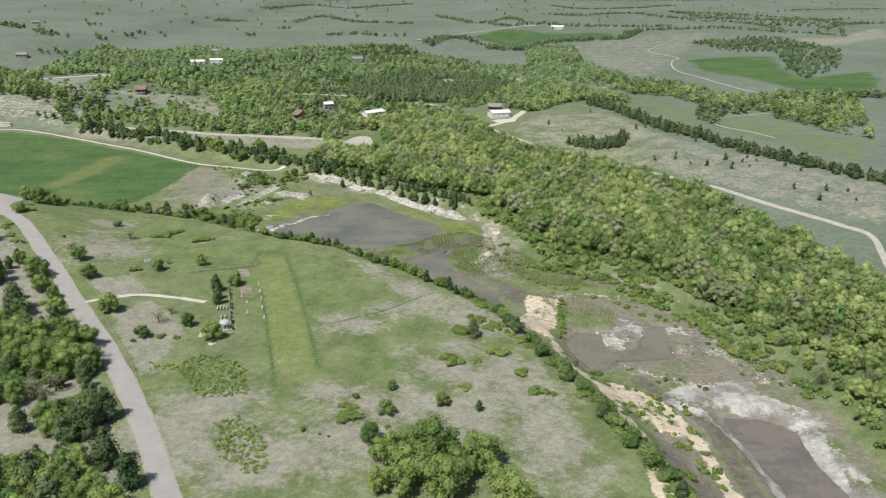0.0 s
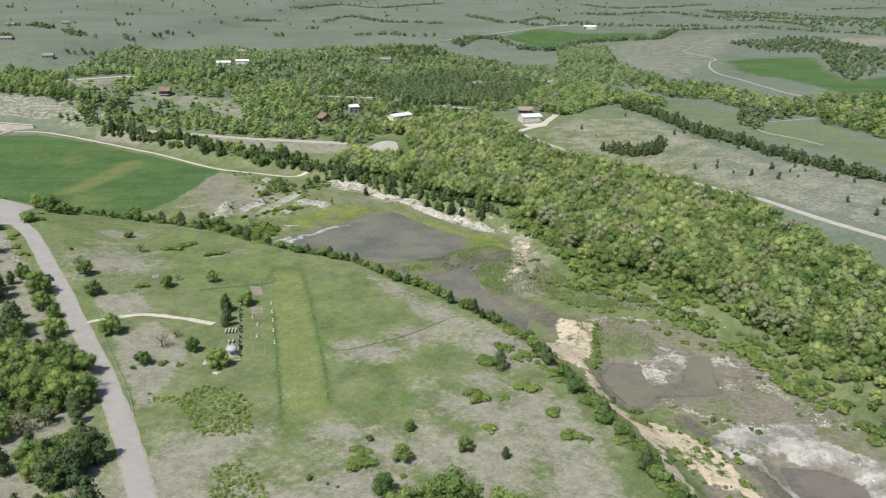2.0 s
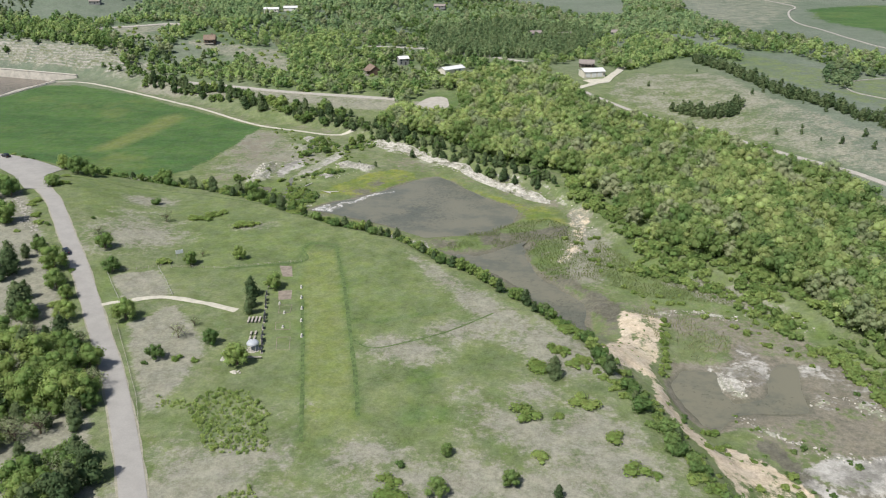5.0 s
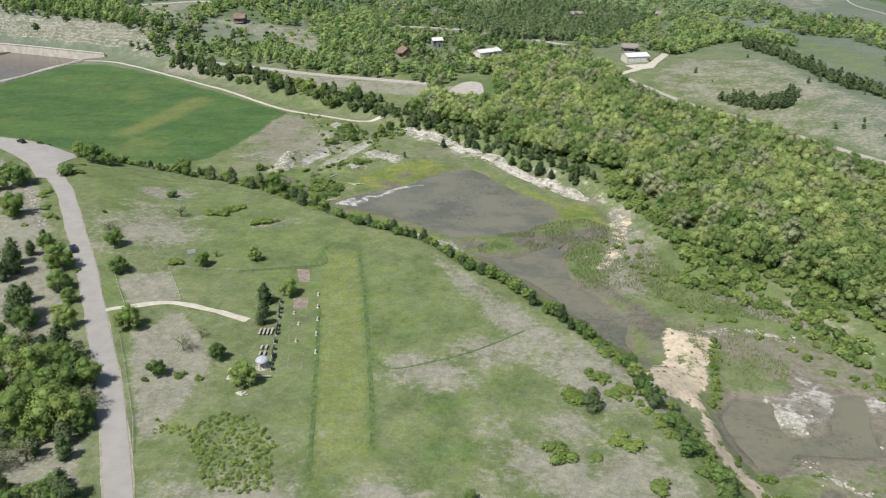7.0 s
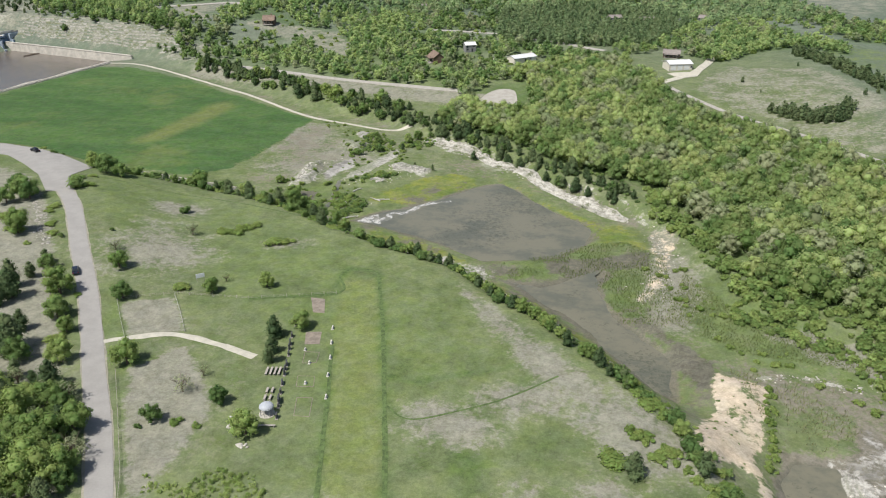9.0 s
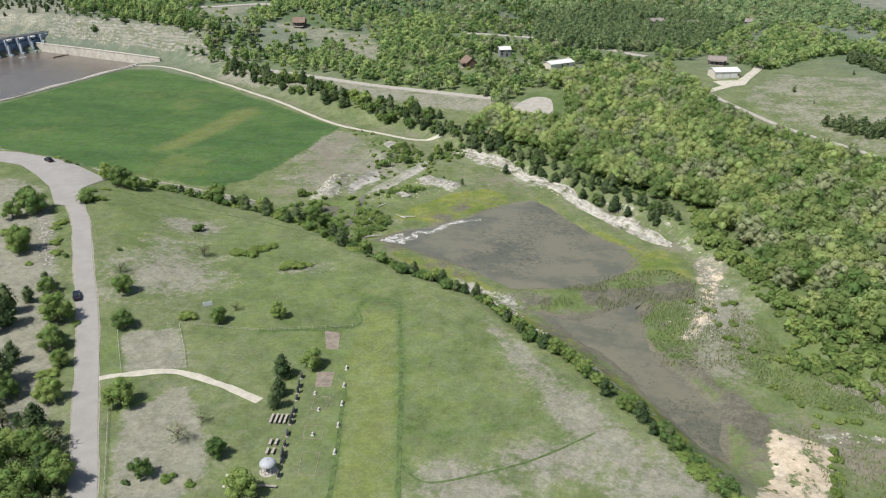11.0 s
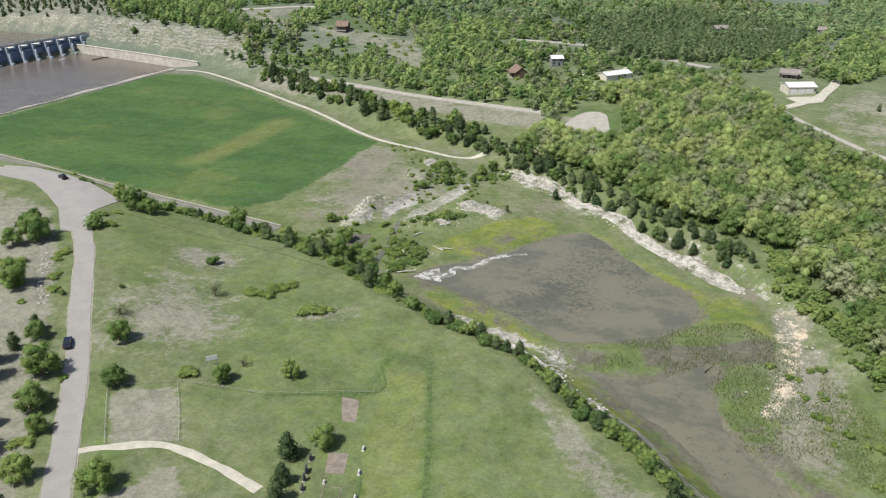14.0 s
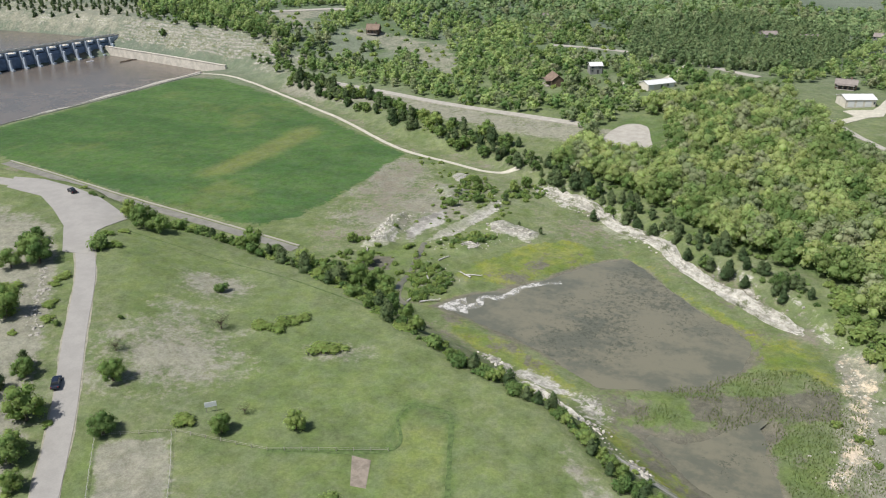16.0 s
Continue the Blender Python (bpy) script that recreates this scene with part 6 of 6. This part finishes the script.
house("white_house", "grey two-storey house with a white roof", "house", -90, 610, 25, 7, 6, 4.4, 1.4, WALL_GREY, METAL_WHITE, [(1, 1.0, 2.1, 0)], [(-2.2, 1.1, 1.2, 1), (2.2, 1.1, 1.2, 2.8), (-2.2, 1.1, 1.2, 2.8)])
house("long_shed", "long low shed with a bright white roof", "shed", -53, 588, 43, 17, 8, 2.8, 1.3, WALL_PALE, METAL_WHITE, [(-6.5, 3, 2.5, 0), (0, 1.0, 2.1, 0), (6, 3, 2.5, 0)], [(4, 1.2, 1, 1.3)])
house("dark_cabin", "dark red-brown cabin on the wooded hill", "house", -261, 682, 10, 9, 7, 3.0, 3.0, WALL_BROWN, ROOF_RUST, [(0, 1.0, 2.1, 0)], [(-3, 1.1, 1.2, 1), (3, 1.1, 1.2, 1)], True, True)
for x, y, turn, l in ((-247, 803, 10, 16), (-232, 816, 10, 15)):
    house("white_shed", "white metal-roofed shed far among woods", "shed", x, y, turn, l * 0.85, 8, 3.0, 1.3, WALL_PALE, METAL_WHITE, [(0, 3, 3, 0)], [(4, 1.2, 1, 1.5)])
for x, y, turn, l in ((-100, 926, 0, 16), (-419, 796, 15, 13), (-363, 770, -10, 12), (-509, 883, 5, 16), (-262, 919, 10, 14), (-171, 916, 0, 13), (-649, 1135, 5, 16), (-598, 1190, 20, 14), (3, 749, 20, 14), (28, 742, 12, 15), (74, 761, -15, 13), (-162, 776, 30, 15)):
    house("far_house", "grey-roofed house among distant trees", "house", x, y, turn, l * 0.75, 7, 2.5, 1.8, WALL_GREY, ROOF_GREY, [(0, 1.0, 2.1, 0)], [(-4, 1.2, 1.2, 1), (3, 1.2, 1.2, 1)])
house("far_barn", "distant long white barn on the prairie", "barn", 187, 1353, 5, 20, 10, 3.5, 2, WALL_PALE, METAL_WHITE, [(0, 4, 3.2, 0)], [(8, 1.2, 1, 1.5)])
ribbon("barn_drive", [(28, 536), (38, 547), (49, 561), (57, 582), (64, 609)], 5.0, GRAVEL, "pale gravel drive at the barn", "path", 0.25, 3.0, 0.2)
patch("barn_yard", [(34, 558), (40, 548), (50, 553), (54, 566), (48, 562), (38, 560)], GRAVEL, "pale gravel yard before the barn", "yard", 0.28)
ribbon("house_drive", [(-74, 596), (-66, 584), (-54, 598), (-44, 622), (-40, 645)], 3.5, GRAVEL, "pale gravel drive to the long shed", "path", 0.25, 3.0)
ribbon("north_road", NORTH_ROAD, 5.0, LOTGRAVEL, "grey country road through woods", "road", 0.3, 4.0)
ribbon("hill_track", [(455, 1346), (400, 1280), (365, 1249), (316, 1163), (270, 1067), (273, 1016), (280, 964), (252, 889), (243, 834), (248, 785), (253, 719), (265, 661)], 1.8, LOTGRAVEL, "pale dirt track over the far hill", "path", 0.5, 8.0)
ribbon("hill_track", [(234, 563), (198, 547), (182, 529), (180, 507), (190, 486), (198, 465)], 0.9, LOTGRAVEL, "pale dirt track over the far hill", "path", 0.4, 4.0)
ribbon("far_road", [(-43, 1117), (18, 1230), (78, 1292), (150, 1340)], 5.0, LOTGRAVEL, "distant country road", "road", 0.9, 10.0)
ribbon("far_road", [(-380, 700), (-347, 710), (-262, 746)], 5.0, LOTGRAVEL, "distant country road", "road", 0.6, 6.0)
ribbon("footpath", [(-183, 332), (-150, 332), (-125, 329), (-93, 321)], 0.4, UNMOWN, "faint narrow worn path through grass", "path", 0.06, 2.0, 0.4)
ribbon("drain_lining", [(-312, 404), (-275, 395.5), (-241, 387), (-208, 379.5), (-183, 374.5), (-145, 366)], 4.0, GREYCON, "dark lined drainage channel below the bank", "channel", 0.15, 3.0)
ribbon("drain_kerb", [(-312, 407), (-275, 398.5), (-241, 390), (-208, 382.5), (-183, 377.5), (-145, 369)], 0.5, LOTGRAVEL, "pale concrete kerb of the drainage channel", "kerb", 0.35, 3.0)
ribbon("basin_edge", [(-374, 430), (-363, 480), (-356, 520), (-350, 560), (-346, 592)], 4.0, LOTGRAVEL, "grey stone edge of the stilling basin", "edge", 0.5, 3.0, 0.2)
ribbon("basin_kerb", [(-370, 430), (-359.5, 480), (-352.5, 520), (-347, 560), (-342, 590)], 0.8, CONCRETE, "pale kerb beside the field", "kerb", 0.5, 3.0)


# dam with piers, gates and a deck
def dam():
    ob = tagged(new("spillway_dam"), "concrete spillway dam with blue-grey gates under a road deck", "dam")
    ax, ay, bx, by = -508.0, 527.0, -472.5, 652.0
    length, turn = math.hypot(bx - ax, by - ay), math.atan2(by - ay, bx - ax)
    step_x = length / 13
    for k in range(14):
        u = k * step_x
        pier = block("pier", PIER_CON, ob, u, 2.2, -20, 1.5, 10.0, 15.2)
        block("pier_nose", PIER_CON, pier, u, -4.2, -20, 1.5, 3.2, 11.0, taper=0.72)
        block("pier_foot", PIER_CON, pier, u, -6.6, -20, 1.8, 2.6, 4.6)
    for k in range(13):
        u = (k + 0.5) * step_x
        gate = block("gate", STEEL_BLUE, ob, u, 0.6, -16.2, step_x - 1.5, 0.8, 7.8)
        for h in (-15.2, -12.8, -10.4):
            block("gate_rib", STEEL_BLUE, gate, u, 0.0, h, step_x - 1.7, 0.5, 0.4)
        # added ledge behind the gate: pale colour stands for the sunlit part
        bm = bmesh.new()
        box(bm, u, 8.0, -7.1, step_x - 1.5, 6.0, 0.4)
        part("gate_top", bm, WALL_PALE, gate, "pale ledge added behind the gate, coloured as if sunlit")
        # its front piece is coloured blue for the shade under the deck
        block("gate_arm", STEEL_BLUE, gate, u, 3.0, -7.9, step_x - 1.5, 4.2, 0.7)
        block("sill", GREYCON, ob, u, 0.0, -20, step_x - 1.5, 5.0, 3.2)
    block("deck", PIER_CON, ob, length / 2 + 6, 2.2, -4.8, length + 26, 5.0, 0.5)
    for v in (-0.2, 4.6):
        block("parapet", CONCRETE, ob, length / 2 + 6, v, -4.3, length + 26, 0.3, 0.9)
    block("abutment", PIER_CON, ob, length + 6.5, 3.0, -20, 11.0, 9.0, 15.1)
    ob.matrix_basis = pose(ax, ay, 0, 0, 0, math.degrees(turn))
    return ob


dam()


def wing_wall():
    bm = bmesh.new()
    line = [(-470, 645), (-402, 629), (-340, 612.5)]
    for (ax, ay), (bx, by) in zip(line, line[1:]):
        l, t = math.hypot(bx - ax, by - ay), math.atan2(by - ay, bx - ax)
        box(bm, (ax + bx) / 2, (ay + by) / 2, -20, l, 1.2, 9.6, t)
        box(bm, (ax + bx) / 2, (ay + by) / 2, -10.4, l, 1.7, 0.5, t)
    return tagged(part("wall_basin", bm, CONCRETE), "long pale concrete wing wall of the stilling basin", "wall", kind="structure")


wing_wall()


def raft(x, y, label, mat, many, seed):
    g = np.random.RandomState(seed)
    ob = tagged(new("driftwood_raft" if many > 3 else "buoy"), label, "debris" if many > 3 else "buoy")
    for k in range(many):
        part("log" if many > 3 else "float", box(bmesh.new(), g.uniform(-5, 5) * (many > 3), g.uniform(-1.5, 1.5) * (many > 3), -0.3, g.uniform(2, 5), g.uniform(0.4, 0.9), g.uniform(0.6, 1.1), g.uniform(-0.5, 0.5)), mat, ob, bevel=0.1)
    ob.matrix_basis = pose(x, y, -16.6, 0, 0, 70)


raft(-438, 630, "dark driftwood afloat by the wall", BARK, 16, 3)
raft(-462, 618, "white float on the brown water", SIGN_WHITE, 2, 4)


def car(label, x, y, turn, paint):
    ob = tagged(new("car"), label, "car")
    bm = box(bmesh.new(), 0, 0, 0.32, 4.5, 1.8, 0.62)
    part("body", bm, paint, ob, bevel=0.16)
    cab = part("cabin", box(bmesh.new(), -0.25, 0, 0.9, 2.5, 1.62, 0.6, 0, 0.78), GLASS_CAR, ob, bevel=0.08)
    part("roof", box(bmesh.new(), -0.25, 0, 1.46, 1.85, 1.28, 0.08), paint, cab, bevel=0.03)
    block("bumper", paint, ob, 2.25, 0, 0.35, 0.14, 1.7, 0.25, bevel=0.05)
    block("bumper", paint, ob, -2.25, 0, 0.35, 0.14, 1.7, 0.25, bevel=0.05)
    for s in (-1, 1):
        block("headlight", LAMP_CLEAR, ob, 2.24, 0.62 * s, 0.68, 0.08, 0.38, 0.16)
        block("tail_light", LAMP_RED, ob, -2.24, 0.66 * s, 0.7, 0.08, 0.3, 0.16)
        block("mirror", paint, ob, 0.75, 0.98 * s, 0.92, 0.18, 0.2, 0.14, bevel=0.03)
        for px in (1.4, -1.4):
            bm = bmesh.new()
            bmesh.ops.create_cone(bm, cap_ends=True, segments=20, radius1=0.33, radius2=0.33, depth=0.22, matrix=pose(px, 0.82 * s, 0.33, 90))
            tyre = part("wheel", bm, RUBBER, ob)
            bm = bmesh.new()
            bmesh.ops.create_cone(bm, cap_ends=True, segments=12, radius1=0.2, radius2=0.17, depth=0.24, matrix=pose(px, 0.83 * s, 0.33, 90))
            part("rim", bm, CHROME, tyre, "bright metal rim")
    ob.matrix_basis = pose(x, y, float(surface(x, y)) + 0.14, 0, 0, turn)


car("dark blue car driving on the paved road", -143.0, 263.8, 126, PAINT_CAR)
car("black car parked on the paved turnaround", -219.7, 350.4, 155, PAINT_BLACK)


# memorial ground
def headstone(x, y, label, mat, w=1.0, h=1.0, turn=8, base=True):
    ob = tagged(new("headstone"), label, "headstone", "headstones of the memorial ground")
    part("plinth", box(bmesh.new(), 0, 0, -0.1, w + 0.3, 0.6, 0.26), TIMBER if base else mat, ob, bevel=0.03)
    bm = box(bmesh.new(), 0, 0, 0.22, w, 0.35, h, 0, 0.94)
    part("tablet", bm, mat, ob, bevel=0.05)
    ob.matrix_basis = pose(x, y, float(surface(x, y)) + 0.02, 0, 0, turn)


for n, (x, y) in enumerate(((-73.5, 252.4), (-72.4, 246.9), (-71.5, 243.4), (-70.8, 241.2), (-70.1, 238.9), (-68.9, 234.6), (-68.4, 232.6), (-67.9, 230.8), (-67, 227.2), (-66, 223.8), (-65.4, 221.4), (-65, 220.3), (-64.5, 218.9), (-63.4, 215.3))):
    headstone(x, y, "dark granite headstone on a pale plinth", STONE_DARK, 0.9 + 0.35 * (n % 3), 0.8 + 0.2 * (n % 4), 100 + 5 * (n % 3))
for x, y in ((-63.8, 252.6), (-61.9, 246), (-60, 239.6), (-58.1, 232.4), (-55.7, 224.2)):
    headstone(x, y, "broad pale marble headstone in short grass", STONE_PALE, 1.0, 0.5, 100, False)
for x, y in ((-67, 241.7), (-64, 236.4), (-62, 228.4)):
    headstone(x, y, "small white headstone beside a kerbed plot", STONE_PALE, 0.6, 0.45, 95, False)
for pts in ([(-75, 267.4), (-71, 267.4), (-68.6, 260), (-71.6, 259.7)], [(-69.9, 249.8), (-66, 250.6), (-64.6, 245), (-68.1, 244.2)]):
    patch("soil_bed", pts, MULCH, "reddish bare soil bed cut in grass", "bed", 0.05)


def kerb(pts, label):
    ob = tagged(new("plot_kerb"), label, "kerb", "kerbed plots")
    cx, cy = np.mean(pts, axis=0)
    z = float(surface(cx, cy))
    for (ax, ay), (bx, by) in zip(pts, pts[1:] + pts[:1]):
        block("kerb_stone", MULCH, ob, (ax + bx) / 2 - cx, (ay + by) / 2 - cy, -0.15, math.hypot(bx - ax, by - ay), 0.12, 0.22, turn=math.atan2(by - ay, bx - ax))
    ob.matrix_basis = pose(cx, cy, z)


kerb([(-66.8, 241), (-63.3, 241.4), (-62.6, 237), (-65.6, 236.2)], "narrow grey kerb round a grass plot")
kerb([(-64.8, 231), (-61, 231.6), (-59.8, 227.6), (-63.6, 227)], "narrow grey kerb round a grass plot")
kerb([(-61.9, 223), (-58.5, 223.5), (-56.9, 217), (-60.2, 216.7)], "narrow grey kerb round a grass plot")


def bench(x, y, turn, label, group="", long=3.0):
    ob = tagged(new("bench"), label, "bench", "benches by the cedars")
    part("seat", box(bmesh.new(), 0, 0, 0.42, long, 0.5, 0.1), TIMBER, ob, bevel=0.02)
    for u in (-0.4, 0.4):
        block("leg", TIMBER, ob, u * long, 0, -0.1, 0.14, 0.42, 0.52)
    ob.matrix_basis = pose(x, y, float(surface(x, y)) + 0.04, 0, 0, turn)


for k in range(4):
    bench(-72.2 + 0.95 * k, 231 + 0.2 * k, 100, "long grey weathered bench in a row")
for x, y in ((-69.1, 223.9), (-68, 224.2), (-68.5, 221.2), (-67.4, 221.5)):
    bench(x, y, 100, "short grey weathered bench in a row", long=1.8)
bench(-64.4, 212, 10, "pale stone bench beside the pavilion", long=4.0)


def pavilion(x, y):
    ob = tagged(new("pavilion"), "small round pavilion with a pale grey domed roof", "pavilion")
    bm = bmesh.new()
    bmesh.ops.create_uvsphere(bm, u_segments=20, v_segments=10, radius=2.0, matrix=Matrix.Diagonal((1, 1, 0.55, 1)))
    bmesh.ops.delete(bm, geom=[v for v in bm.verts if v.co.z < -0.05], context="VERTS")
    bmesh.ops.solidify(bm, geom=bm.faces[:], thickness=0.08)
    bmesh.ops.translate(bm, verts=bm.verts, vec=(0, 0, 2.2))
    part("dome", bm, plain("pale grey dome", (0.40, 0.42, 0.45), 0.5, vary=0.08), ob)
    for k in range(8):
        a = k * 0.7854
        block("post", PICKET, ob, 1.8 * math.cos(a), 1.8 * math.sin(a), -0.1, 0.16, 0.16, 2.4, turn=a)
    bm = bmesh.new()
    bmesh.ops.create_cone(bm, cap_ends=True, segments=20, radius1=2.2, radius2=2.2, depth=0.3, matrix=pose(0, 0, 0.0))
    part("floor_slab", bm, CONCRETE, ob)
    bm = bmesh.new()
    bmesh.ops.create_icosphere(bm, subdivisions=1, radius=0.16, matrix=pose(0, 0, 3.36))
    part("finial", bm, PICKET, ob)
    ob.matrix_basis = pose(x, y, float(surface(x, y))) @ Matrix.Diagonal((0.78, 0.78, 0.85, 1))


pavilion(-65.9, 216.2)
stones("white_boulders", [(-67.2, 205.6, 0.7), (-66.2, 205.9, 0.6), (-66.6, 205, 0.5), (-65.5, 205.4, 0.4)], "heap of white boulders in grass")


def monument(x, y):
    ob = tagged(new("monument"), "pale stone monument on a stepped base", "monument")
    part("base_step", box(bmesh.new(), 0, 0, -0.1, 1.8, 1.8, 0.4), STONE_PALE, ob, bevel=0.04)
    part("base_step", box(bmesh.new(), 0, 0, 0.3, 1.3, 1.3, 0.35), STONE_PALE, ob, bevel=0.04)
    part("shaft", box(bmesh.new(), 0, 0, 0.65, 0.9, 0.9, 1.7, 0, 0.8), STONE_PALE, ob, bevel=0.06)
    ob.matrix_basis = pose(x, y, float(surface(x, y)))


monument(-71.4, 211)


def notice(x, y, turn):
    ob = tagged(new("notice_board"), "white notice board on two posts", "sign")
    part("board", box(bmesh.new(), 0, 0, 1.3, 2.4, 0.08, 1.2), SIGN_WHITE, ob, bevel=0.01)
    for u in (-1.0, 1.0):
        block("post", TIMBER, ob, u, 0.1, -0.3, 0.12, 0.12, 2.9)
    ob.matrix_basis = pose(x, y, float(surface(x, y)), 0, 0, turn)


notice(-108.3, 269.6, 40)


def fence(pts, label, gap=2.4, mat=PICKET, h=0.8, thick=0.03):
    """Posts and two rails along a line; pts are open."""
    ob = tagged(new("fence"), label, "fence")
    line = []
    for (ax, ay), (bx, by) in zip(pts, pts[1:]):
        n = max(1, round(math.hypot(bx - ax, by - ay) / gap))
        line += [(ax + (bx - ax) * k / n, ay + (by - ay) * k / n) for k in range(n)]
    line.append(pts[-1])
    ox, oy = line[0]
    oz = float(surface(ox, oy))
    for (ax, ay), (bx, by) in zip(line, line[1:] + line[-1:]):
        za, zb = float(surface(ax, ay)) - oz, float(surface(bx, by)) - oz
        block("post", mat, ob, ax - ox, ay - oy, za - 0.3, 0.09, 0.09, h + 0.35)
        l = math.hypot(bx - ax, by - ay)
        if l > 0.1:
            for up in (0.45, 0.85):
                block("rail", mat, ob, (ax + bx) / 2 - ox, (ay + by) / 2 - oy, (za + zb) / 2 + up * h, l, thick, thick, turn=math.atan2(by - ay, bx - ax))
    ob.matrix_basis = pose(ox, oy, oz)


fence([(-124, 253.5), (-118.5, 246), (-113, 238.8)], "low white rail fence at a gravel plot", mat=PICKET)
fence([(-111.2, 260.4), (-105, 252), (-99.5, 243.8)], "low white rail fence at a gravel plot", mat=PICKET)
fence([(-106, 224), (-96, 209), (-85.5, 193), (-80, 183)], "thin dark wire fence with posts in dry grass", 3.5, TIMBER, 0.9)
fence([(-123.5, 255), (-111, 261.5), (-91, 263), (-69, 271)], "thin dark wire fence with posts in grass", 3.5, TIMBER, 0.9)
